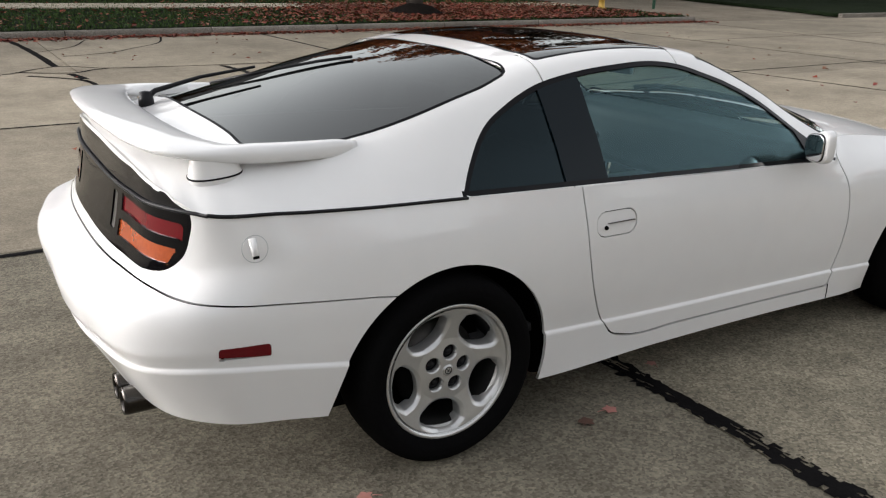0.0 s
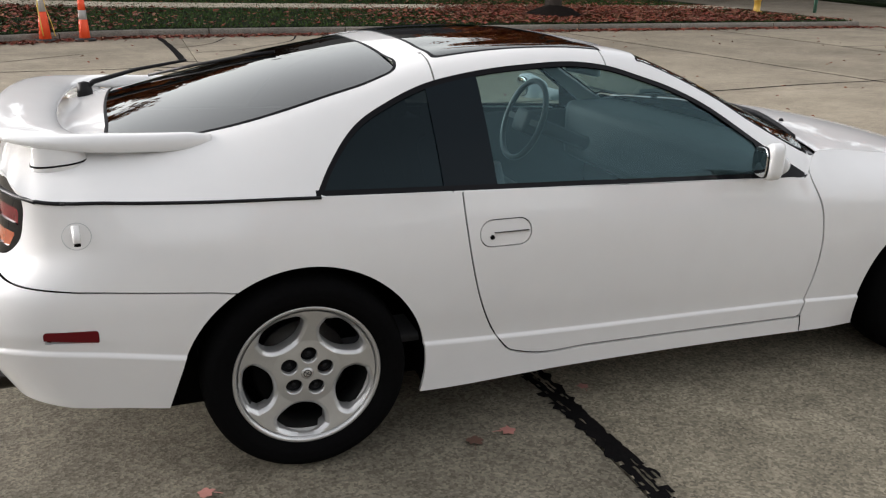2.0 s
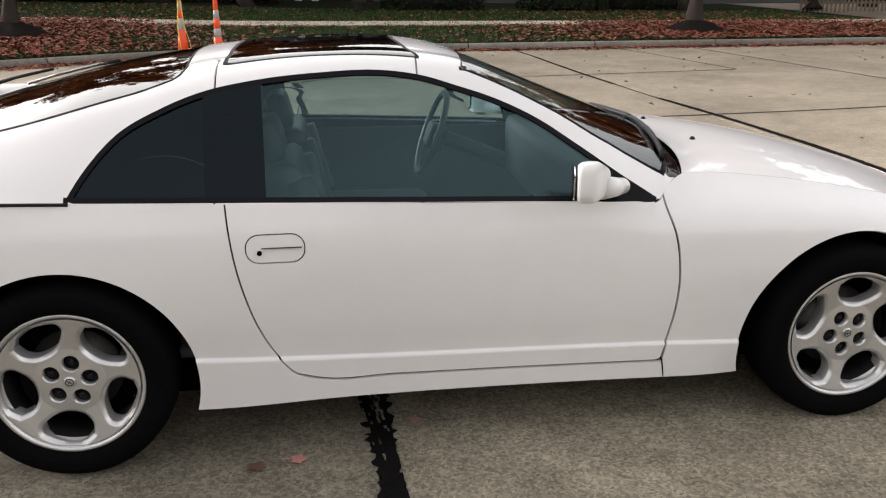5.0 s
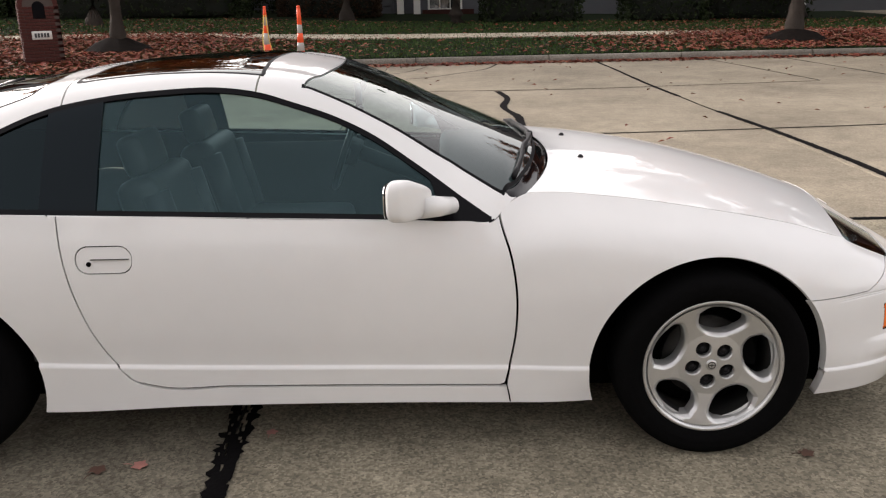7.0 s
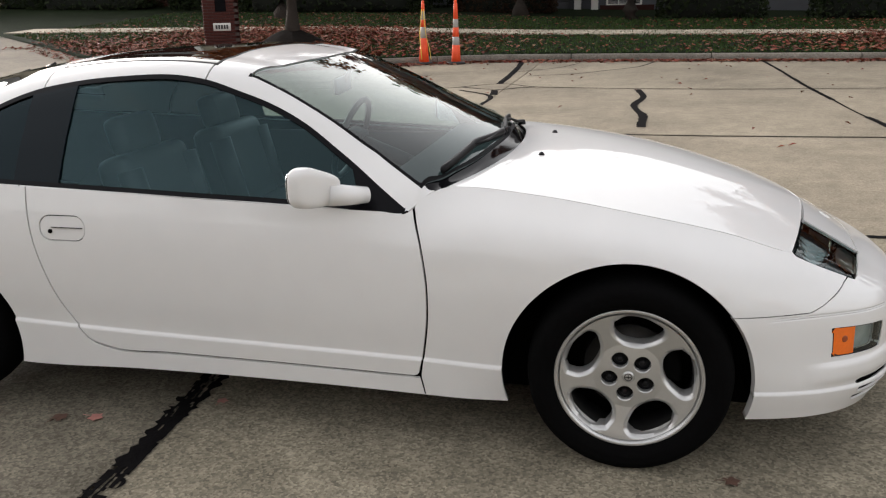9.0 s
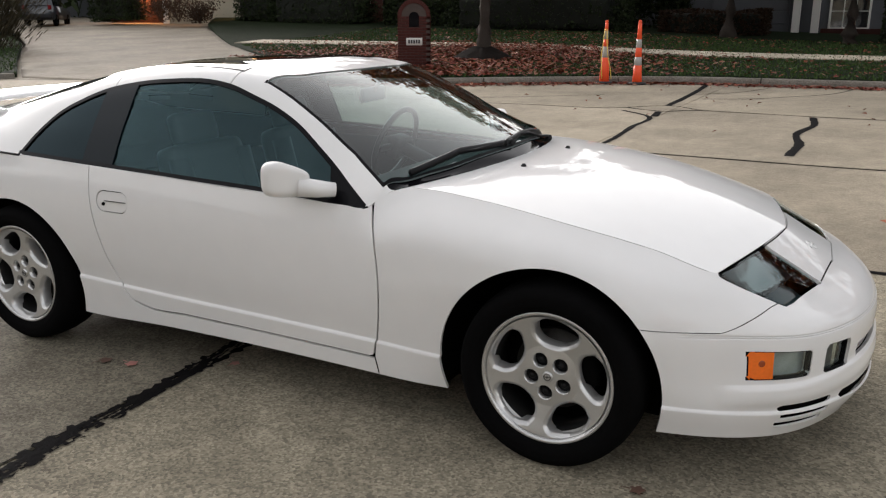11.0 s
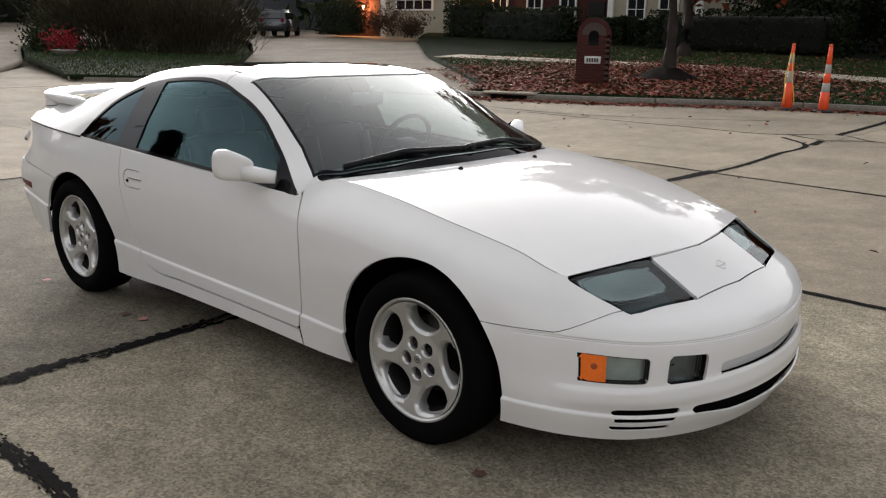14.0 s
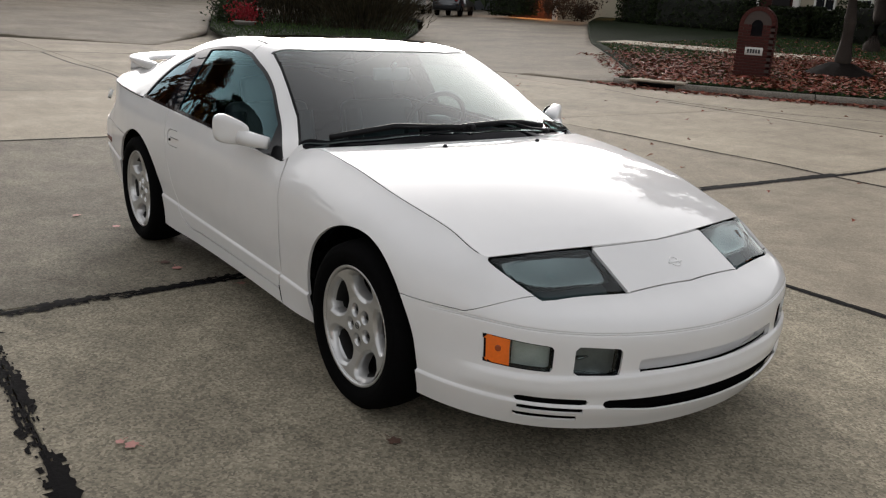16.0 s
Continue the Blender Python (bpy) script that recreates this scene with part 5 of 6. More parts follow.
def shrub(at, size, foliage, label, seed, leaves=1500, leaf=.07, name="shrub", upright=False, boxy=False, group="shrubs"):
    """A shrub: stems and a lumpy mass of leaves."""
    r = np.random.default_rng(seed)
    root = thing(name, label, "hedge" if name == "hedge" else "shrub", at, group)
    sx, sy, sz = size
    if boxy:
        p = r.uniform(-1, 1, (leaves, 3))
        k = r.integers(0, 3, leaves)
        keep = r.random(leaves) < .75
        for i in range(3):
            sel = (k == i) & keep
            p[sel, i] = np.sign(p[sel, i]) * r.uniform(.86, 1.02, sel.sum())
        p[:, 2] = (p[:, 2] + 1) / 2
        p *= (sx, sy, sz)
        p[:, 2] += .06 * np.sin(p[:, 0] * 1.9 + seed) * sz
    else:
        lumps = r.normal(0, .42, (26, 3)) * (1, 1, .5)
        lumps[:, 2] = np.abs(lumps[:, 2]) + .30
        p = lumps[r.integers(0, 26, leaves)] + r.normal(0, .20, (leaves, 3))
        p[:, 2] = np.clip(p[:, 2], .03, None)
        p *= (sx, sy, sz)
    v, f = leaf_cloud(p, leaf, seed + 3, 2.6 if upright else 1.0)
    if upright:
        q = v.reshape(-1, 4, 3)
        mid = q.mean(1, keepdims=True)
        out = np.c_[mid[:, 0, :2] / np.array([sx, sy]), np.full(len(q), 1.4)]
        out /= np.linalg.norm(out, axis=1, keepdims=True)
        side = np.cross(out, r.normal(size=(len(q), 3)))
        side /= np.linalg.norm(side, axis=1, keepdims=True)
        ln = leaf * r.uniform(1.4, 3.2, (len(q), 1))
        q[:, 0], q[:, 2] = mid[:, 0] - out * ln, mid[:, 0] + out * ln
        q[:, 1], q[:, 3] = mid[:, 0] + side * leaf * .26, mid[:, 0] - side * leaf * .26
        v = q.reshape(-1, 3)
    mass = raw_mesh("foliage", v, f, foliage)
    mass.parent = root
    stems = bmesh.new()
    for i in range(7):
        a = i * .9 + seed
        s = tube([(0, 0, 0), (math.cos(a) * sx * .3, math.sin(a) * sy * .3, sz * .45), (math.cos(a) * sx * .55, math.sin(a) * sy * .55, sz * .8)], [.03, .02, .008], 5, caps=False)
        for fc2 in s.faces:
            stems.faces.new([stems.verts.new(w.co) for w in fc2.verts])
        s.free()
    part("stems", stems, M_BARK, root)
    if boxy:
        # a solid dark core stands in for the shaded inside of the hedge
        part("shade_core", box(-sx * .86, -sy * .78, 0, sx * .86, sy * .78, sz * .88, min(sx, sy, sz) * .3, 2), M_INNER, root)
    return root


TREE_1, TREE_2 = (-7.85, 18.6), (9.8, 19.6)
tree((*TREE_1, float(lawn_z(*TREE_1)) + .05), 8.6, 1.7, 3.7, .17, M_RUST, "young street tree with rust-red autumn leaves in a mulch ring", 11, 15000, .14)
tree((*TREE_2, float(lawn_z(*TREE_2)) + .05), 9.0, 2.6, 4.0, .20, M_RUST, "street tree with red autumn leaves in a mulch ring", 12, 15000, .14)
for x, y in (TREE_1, TREE_2):
    mound = lathe([(.0, .34), (.25, .30), (.55, .17), (.85, .04), (1.05, -.06)], 40, axis="z")
    for v in mound.verts:
        k = noise.noise(v.co * 3.1 + Vector((x, 0, 0)))
        v.co.z += k * .07
        v.co.x *= 1 + .12 * k
    ob = tagged(part("mulch_mound", mound, M_MULCH), "heap of dark mulch round a tree trunk", "mulch", "mulch rings")
    ob.matrix_world = Matrix.Translation((x, y, float(lawn_z(x, y))))
# trees across the road, which the glass and paint mirror
for i, (x, y, h, r0, con) in enumerate([(-17, -9.5, 8.6, 3.2, True), (-11, -23, 12, 3.6, True), (3.0, -21, 9.0, 4.2, False), (15, -20, 8.6, 4.0, False), (26, -16, 9, 3.6, False), (-26, -8, 10, 3.8, False)]):
    tree((x, y, -.03), h, 1.2 if con else 2.8, r0, .24, M_GREEN if con else M_RUST, "dark conifer across the road" if con else "autumn tree across the road", 30 + i, 5200, .18, conifer=con)
# tall trees behind the houses
for i, (x, y, h, r0) in enumerate([(-17.5, 47.5, 13, 4.6), (1.0, 30.5, 6.2, 3.2), (14.5, 31, 7.5, 3.8), (24, 33, 14, 5.5), (-52, 30, 12, 5), (-66, 44, 11, 5), (-27, 47, 15, 6), (-8, 48, 10, 5.0), (7, 49, 8.5, 4.5), (36, 30, 13, 5.5), (-62, 20, 12, 6), (-12.5, 29, 9, 4.2), (-3.5, 33, 7.5, 4.0), (19.5, 30, 10, 4.6), (29, 27, 10, 4.5), (44, 26, 11, 5)]):
    tree((x, y, .6), h, 1.9, r0, .25, (M_RUST, M_BROWN, M_RUST)[i % 3], "tall autumn tree beside the houses", 50 + i, 5200, .24)
# hedges and shrubs before the houses
for i, (x, y, w, d, h, fol) in enumerate([(-39.4, 34.6, 1.5, .9, 1.9, M_GREEN), (-28.2, 34.4, 1.3, .9, 2.0, M_GREEN), (-24.2, 34.2, 2.9, .9, 1.6, M_GREEN), (-12.0, 33.6, 4.2, 1.1, 1.7, M_GREEN), (-19.0, 34.2, 1.0, .8, 1.3, M_GREEN),
                                         (-16.9, 34.4, .9, .8, 1.25, M_GREEN), (4.0, 32.0, 2.0, 1.2, 2.4, M_GREEN), (9.3, 31.8, 1.6, 1.2, 2.5, M_GREEN), (13.5, 33.5, 2.2, 1.2, 2.6, M_GREEN), (-4.5, 35.2, 2.2, .9, 1.0, M_BROWN)]):
    shrub((x, y, float(lawn_z(x, y)) - .05), (w, d, h), fol, "clipped dark evergreen hedge before a house", 70 + i, 4200, .085, "hedge", boxy=True, group="hedges")
for i, (x, y, s, fol) in enumerate([(-33.2, 33.2, 1.7, M_BROWN), (-35.8, 34.4, 1.3, M_BROWN), (-31.0, 32.5, 1.0, M_BROWN), (-22.0, 34.8, 1.0, M_BROWN)]):
    shrub((x, y, float(lawn_z(x, y)) - .05), (s, s * .8, s * 1.15), fol, "bare brown autumn shrub by the house", 90 + i, 1500, .06)
shrub((-31.5, 15.2, .35), (2.7, 2.6, 3.0), M_STRAW, "large clump of tall straw-coloured grass", 101, 16000, .065, "ornamental_grass", upright=True)
shrub((-28.6, 17.0, .35), (2.0, 2.0, 2.6), M_STRAW, "large clump of tall straw-coloured grass", 102, 11000, .065, "ornamental_grass", upright=True)
for i, (x, y, w, h) in enumerate([(-8.6, 37.0, 1.1, 3.3), (-6.9, 37.4, 1.2, 2.9), (-12.6, 37.5, 1.6, 3.4), (-10.4, 38.0, 1.2, 3.0)]):
    shrub((x, y, float(lawn_z(x, y)) - .05), (w, .9, h), M_GREEN, "tall dark evergreen shrub before a house", 110 + i, 3600, .10)
shrub((-35.5, 14.2, .4), (2.4, 1.6, 1.7), M_GREEN, "low dark shrub on a planted bed", 103, 2200, .08)
shrub((-31.8, 11.9, .35), (1.5, 1.0, 1.0), M_GREEN, "low dark shrub on a planted bed", 104, 1300, .07)
shrub((-60, 10, 1.3), (6, 2.4, 1.1), M_GREEN, "dark planted bed beside a driveway", 105, 2600, .09)
shrub((-42, -.5, .4), (4.0, 1.6, .8), M_GREEN, "dark planted bed beside a driveway", 106, 2200, .08)
pot = thing("flower_planter", "stone planter full of red flowers", "planter", (-28.9, 11.6, .33))
part("bowl", lathe([(0, 0), (.35, 0), (.42, .16), (.5, .2), (.46, .22), (0, .2)], 24, axis="z"), M_ROCK, pot)
v, f = leaf_cloud(np.random.default_rng(5).normal(0, 1, (520, 3)) * (.30, .30, .20) + (0, 0, .55), .06, 6)
flowers = raw_mesh("blossom_mass", v, f, M_BLOOM)
flowers.parent = pot
flowers["kind"] = "stuff"
for i, (x, y, s) in enumerate([(-36.3, 4.0, .38), (-37.6, 4.9, .3), (-38.9, 5.4, .33)]):
    rock = bmesh.new()
    bmesh.ops.create_icosphere(rock, subdivisions=3, radius=s)
    for v in rock.verts:
        v.co *= 1 + .22 * noise.noise(v.co * 3 + Vector((i * 7, 0, 0)))
        v.co.z *= .75
    ob = tagged(part("boulder", rock, M_ROCK), "pale round boulder beside a planted bed", "boulder", "boulders")
    ob.matrix_world = Matrix.Translation((x, y - 3.5, s * .4 + .02 + .035 * (-22 - x)))

# a far belt of dark trees closes the view
far = []
r = np.random.default_rng(77)
for a in np.linspace(0, 2 * math.pi, 150, endpoint=False):
    for k in range(70):
        d = r.uniform(66, 78)
        far.append((math.cos(a + r.normal(0, .03)) * d, math.sin(a + r.normal(0, .03)) * d, abs(r.normal(0, 5.6)) + (1 + .5 * math.sin(a * 9)) * 1.2))
v, f = leaf_cloud(np.array(far), .75, 78)
tagged(raw_mesh("backdrop", v, f, M_GREEN), "far belt of dark trees", "trees", kind="structure")
# a plain dark wall behind the leaves stands in for their shaded depth
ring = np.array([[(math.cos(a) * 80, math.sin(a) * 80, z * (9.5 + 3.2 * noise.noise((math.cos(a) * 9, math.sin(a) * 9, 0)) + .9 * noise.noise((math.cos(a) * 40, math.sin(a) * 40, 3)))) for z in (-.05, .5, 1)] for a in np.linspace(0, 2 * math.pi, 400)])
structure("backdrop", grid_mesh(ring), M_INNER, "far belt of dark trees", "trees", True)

# grass and fallen leaves
def scatter(n, poly, seed):
    r = np.random.default_rng(seed)
    poly = np.array(poly, float)
    lo, hi = poly.min(0), poly.max(0)
    q = r.uniform(lo, hi, (n * 4, 2))
    q = q[poly_distance(q, poly) < -.02]
    return q[:n], r


def grass(poly, z_of, n, seed, tall=.055):
    q, r = scatter(n, poly, seed)
    n = len(q)
    a = r.uniform(0, 6.28, n)
    w, h = .022, tall * r.uniform(.6, 1.5, n)
    d = np.c_[np.cos(a), np.sin(a), 0 * a]
    base = np.c_[q, z_of(q[:, 0], q[:, 1])]
    tip = base + np.c_[r.normal(0, .02, (n, 2)), h]
    v = np.stack([base - d * w, base + d * w, tip], axis=1).reshape(-1, 3)
    return tagged(raw_mesh("grass", v, np.arange(3 * n).reshape(-1, 3), M_BLADE), "short green autumn grass", "grass", kind="stuff")


near_strip = [tuple(p) for p in kerb_back] + [(-10.8, 14.4), (-15, 18.2), (-19.2, 21.8), (-19, 32), (18.6, 32), (18.2, 20)]
grass(near_strip, lawn_z, 46000, 1)
grass(ISLAND, lambda x, y: .13 + np.maximum(0, -17 - x) * .022, 9000, 2)


def fallen(pts, z, seed, size=.042):
    r = np.random.default_rng(seed)
    n = len(pts)
    p = np.c_[pts, z + r.uniform(.004, .03, n)]
    a = r.uniform(0, 6.28, n)
    d = np.c_[np.cos(a), np.sin(a), r.normal(0, .22, n)]
    e = np.c_[-np.sin(a), np.cos(a), r.normal(0, .22, n)]
    s = size * r.uniform(.6, 1.4, (n, 1))
    v = np.stack([p - d * s, p + e * s * .75 + (0, 0, .012), p + d * s, p - e * s * .75 + (0, 0, .012)], axis=1).reshape(-1, 3)
    return v, np.arange(4 * n).reshape(-1, 4)


def density(x, y):
    """How thick the leaves lie on the lawn."""
    left = np.exp(-(((x + 8.5) / 4.2) ** 2)) * 1.15
    right = np.exp(-(((x - 11.5) / 5.0) ** 2)) * 1.3
    back = np.clip((25.0 - y) / 2.5, .06, 1)
    return np.clip((left + right) * back + .018, 0, 1)


q, r = scatter(90000, near_strip, 21)
q = q[r.random(len(q)) < density(q[:, 0], q[:, 1]) * np.where((q[:, 1] > 22.45) & (q[:, 1] < 24.25) & (np.abs(q[:, 0] - 1) < 6.5), .12, 1)]
v1, f1 = fallen(q, lawn_z(q[:, 0], q[:, 1]) + .03, 22, .056)
k = r.integers(0, 90, 5200)
g = KERB[k] + np.c_[r.normal(0, .3, 5200), -np.abs(r.normal(0, .24, 5200)) - .05]
g[:, 1] = np.minimum(g[:, 1], np.interp(g[:, 0], KERB_X, KERB_Y) - .05)
v2, f2 = fallen(g, np.full(len(g), .002), 23, .05)
s2 = np.c_[r.uniform(-16, -8.6, 4200), r.uniform(11.2, 19.5, 4200)]
s2 = s2[np.abs(s2[:, 1] - np.interp(-s2[:, 0], [8.6, 10.9, 15.2], [12.2, 14.3, 18.0]) - .5) < 1.3]
v3, f3 = fallen(s2, np.where(poly_distance(s2, np.array(STRIP, float)) < .05, lawn_z(s2[:, 0], s2[:, 1]) + .02, .01 + np.maximum(0, s2[:, 1] - 11.5) * .045), 24, .045)
loose = np.c_[r.uniform(-12, 14, 170), r.uniform(3.2, 16, 170)]
v4, f4 = fallen(loose, np.full(170, .003), 25, .035)
vv, ff, at = [], [], 0
for a, b in ((v1, f1), (v2, f2), (v3, f3), (v4, f4)):
    vv.append(a), ff.append(b + at)
    at += len(a)
tagged(raw_mesh("fallen_leaves", np.vstack(vv), np.vstack(ff), M_FALLEN), "red and orange leaves strewn over lawn and gutter", "leaves", kind="stuff")

# ---- the place: street things ----
def stripes(name, bands, base):
    """A round post in coloured bands: (z0, z1, r0, r1, material)."""
    root = thing("traffic_post", "orange and white banded traffic post on a black base", "traffic post", base, "traffic posts")
    foot = lathe([(0, 0), (.20, 0), (.215, .015), (.20, .045), (.10, .06), (0, .06)], 28, axis="z")
    part("base_plate", foot, M_RUBBER, root)
    for z0, z1, r0, r1, mat in bands:
        part("band", lathe([(r0 - .004, z0), (r0, z0 + .003), (r1, z1 - .003), (r1 - .004, z1)], 24, axis="z"), mat, root)
    part("grip", lathe([(.0, 1.39), (.028, 1.385), (.036, 1.36), (.03, 1.34), (.028, 1.32)], 16, axis="z"), M_CONE, root)
    return root


p1 = stripes("a", [(.05, .58, .115, .075, M_CONE), (.58, .82, .073, .058, M_BAND), (.82, .98, .057, .05, M_CONE), (.98, 1.16, .05, .042, M_BAND), (1.16, 1.33, .041, .034, M_CONE)], (-3.42, 15.5, 0))
stripes("b", [(.05, .42, .105, .085, M_CONE), (.42, .60, .084, .074, M_BAND), (.60, .80, .073, .064, M_CONE), (.80, .98, .063, .055, M_BAND), (.98, 1.33, .054, .040, M_CONE)], (-2.70, 15.6, 0))
for k, (dx, dy) in enumerate([(.05, -.05), (-.04, -.06)]):
    part("tape", tube([(dx * .5, -.05, 1.2), (dx * .9, -.07 + dy * .2, .95), (dx * 1.6, -.09 + dy * .2, .65), (dx * 2.2 + .05, -.12, .35), (dx * 2.4 + .08, -.15, .12)], .013, 6, .4), M_TAPE, p1, "hanging yellow caution tape")

hyd = thing("fire_hydrant", "yellow fire hydrant on the grass verge", "hydrant", (18.05, 20.9, float(lawn_z(18.05, 20.9))))
part("barrel", lathe([(0, 0), (.17, 0), (.17, .04), (.11, .05), (.105, .34), (.125, .36), (.13, .40), (.10, .42), (.10, .60), (.15, .62), (.15, .66), (.12, .70), (.09, .78), (.04, .83), (0, .84)], 28, axis="z"), M_HYDRANT, hyd)
part("bonnet_nut", lathe([(0, .90), (.03, .90), (.035, .82), (0, .82)], 6, axis="z"), M_HYDRANT, hyd)
for a in (0, math.pi, -math.pi / 2):
    cap = lathe([(0, -.21), (.055, -.21), (.06, -.17), (.05, -.16), (.05, -.09)], 16)
    part("nozzle", moved(cap, Matrix.Translation((0, 0, .52)) @ Matrix.Rotation(a + math.pi / 2, 4, "Z")), M_HYDRANT, hyd)
gp = thing("marker_post", "slim green utility marker post on the verge", "post", (19.3, 19.6, .25))
part("shaft", tube([(0, 0, 0), (0, 0, 1.5)], .055, 12), M_POSTG, gp)
part("cap", lathe([(0, 1.56), (.05, 1.55), (.062, 1.5), (.055, 1.45)], 16, axis="z"), M_POSTG, gp)

# brick mailbox pillar
MAIL = (-8.45, 15.75)
mail = thing("brick_mailbox", "red brick mailbox pillar with an arched top", "mailbox", (*MAIL, float(lawn_z(*MAIL)) - .20), turn=.50)
MW, MD, MH = .40, .30, 1.42
core = bmesh.new()
prof = [(-MW, 0), (MW, 0), (MW, MH)] + [(MW * math.cos(a), MH + MW * 1.02 * math.sin(a)) for a in np.linspace(.1, math.pi - .1, 16)] + [(-MW, MH)]
front_v = [core.verts.new((x * .97, -MD * .97, z)) for x, z in prof]
back_v = [core.verts.new((x * .97, MD * .97, z)) for x, z in prof]
core.faces.new(front_v)
core.faces.new(back_v[::-1])
for i in range(len(prof)):
    j = (i + 1) % len(prof)
    core.faces.new([front_v[j], front_v[i], back_v[i], back_v[j]])
bmesh.ops.recalc_face_normals(core, faces=core.faces)
part("pillar_core", core, M_MORTAR, mail, smooth=False)
door_m = bmesh.new()
dv = [door_m.verts.new((x, -MD - .012, z)) for x, z in [(-.125, 1.16), (.125, 1.16), (.125, 1.40)] + [(.125 * math.cos(a), 1.40 + .125 * math.sin(a)) for a in np.linspace(.2, math.pi - .2, 9)] + [(-.125, 1.40)]]
door_m.faces.new(dv)
ext = bmesh.ops.extrude_face_region(door_m, geom=list(door_m.faces))
bmesh.ops.translate(door_m, verts=[g2 for g2 in ext["geom"] if isinstance(g2, bmesh.types.BMVert)], vec=(0, .03, 0))
bmesh.ops.recalc_face_normals(door_m, faces=door_m.faces)
part("mailbox_door", door_m, M_GLOSS, mail, "dark arched mailbox door", smooth=False)
plate = part("number_plate", box(-.20, -MD - .016, .72, .20, -MD + .01, .90, .006, 1), M_PLATE, mail, "pale plate with dark bars")
for i in range(5):
    part("bar", box(-.150 + i * .062, -MD - .020, .765, -.105 + i * .062, -MD - .015, .855), M_BAR, plate, smooth=False)
brick_me = bpy.data.meshes.new("brick")
bb = box(-.097, -.03, -.0285, .097, .03, .0285, .005, 1)
bb.to_mesh(brick_me)
bb.free()
brick_me.materials.append(M_BRICK)
half_me = bpy.data.meshes.new("brick")
bb = box(-.046, -.03, -.0285, .046, .03, .0285, .005, 1)
bb.to_mesh(half_me)
bb.free()
half_me.materials.append(M_BRICK)


def lay(me, m):
    b = new("brick", me)
    b.parent = mail
    b.matrix_local = m


for row in range(21):
    z = .034 + row * .0675
    shift = .1 if row % 2 else 0
    for x in np.arange(-.30 + shift - .0, .36, .2):
        if abs(x) < .32:
            lay(brick_me, Matrix.Translation((x, -MD + .02, z)))
    if row % 2:
        lay(half_me, Matrix.Translation((-.352, -MD + .02, z)))
    else:
        lay(half_me, Matrix.Translation((.352, -MD + .02, z)) @ Matrix.Translation((.0, 0, 0)))
    for sgn in (-1, 1):
        for y in np.arange(-.19 + shift, .24, .2):
            if abs(y) < .22:
                lay(brick_me, Matrix.Translation((sgn * (MW - .02), y, z)) @ Matrix.Rotation(math.pi / 2, 4, "Z"))
for a in np.linspace(.06, math.pi - .06, 19):
    lay(half_me, Matrix.Translation(((MW - .045) * math.cos(a), -MD + .02, MH + (MW - .045) * math.sin(a))) @ Matrix.Rotation(-a, 4, "Y"))
    for y in (-.12, .08):
        lay(brick_me, Matrix.Translation(((MW - .02) * math.cos(a), y, MH + (MW - .02) * math.sin(a))) @ Matrix.Rotation(math.pi / 2 - a, 4, "Y") @ Matrix.Rotation(math.pi / 2, 4, "Z"))

# picket fence
fence = thing("picket_fence", "weathered wooden picket fence by the driveway", "fence", (0, 0, .3))
for z in (.35, .95):
    part("rail", box(18.9, 30.02, z, 34, 30.06, z + .09, .008, 1), M_WOOD, fence, smooth=False)
for i, x in enumerate(np.arange(19, 34, .19)):
    pk = box(-.055, -.012, .04, .055, .012, 1.25, .006, 1)
    for v in pk.verts:
        if v.co.z > 1:
            v.co.x *= .6
    pk_ob = part("picket", pk, M_WOOD, fence, smooth=False)
    pk_ob.matrix_local = Matrix.Translation((x, 30, noise.noise((x, 0, 0)) * .03))


# ---- the place: houses ----
def window(parent, x, y, z, w, h, cols=2, rows=3, name="window"):
    """A framed window that looks to -y, with muntins and dark panes."""
    root = part(name, joined(box(x - w / 2 - .09, y - .05, z - .09, x - w / 2, y + .05, z + h + .09), box(x + w / 2, y - .05, z - .09, x + w / 2 + .09, y + .05, z + h + .09),
                             box(x - w / 2, y - .05, z - .09, x + w / 2, y + .05, z), box(x - w / 2, y - .05, z + h, x + w / 2, y + .05, z + h + .09)), M_TRIMW, parent, smooth=False)
    for i in range(1, cols):
        part("muntin", box(x - w / 2 + w * i / cols - .02, y - .03, z, x - w / 2 + w * i / cols + .02, y + .02, z + h), M_TRIMW, root, smooth=False)
    for j in range(1, rows):
        part("muntin", box(x - w / 2, y - .028, z + h * j / rows - .015, x + w / 2, y + .02, z + h * j / rows + .015), M_TRIMW, root, smooth=False)
    part("pane", box(x - w / 2, y + .0, z, x + w / 2, y + .015, z + h), M_PANE, root, smooth=False)
    return root


def siding(parent, x0, x1, y, z0, z1, mat, step=.16):
    """Lapped boards."""
    n = int((z1 - z0) / step)
    for i in range(n):
        z = z0 + i * step
        bm = bmesh.new()
        q = [bm.verts.new(p) for p in [(x0, y - .03, z), (x1, y - .03, z), (x1, y - .006, z + step), (x0, y - .006, z + step), (x0, y + .02, z), (x1, y + .02, z)]]
        bm.faces.new([q[0], q[1], q[2], q[3]])
        bm.faces.new([q[0], q[4], q[5], q[1]])
        part("siding_board", bm, mat, parent, smooth=False)


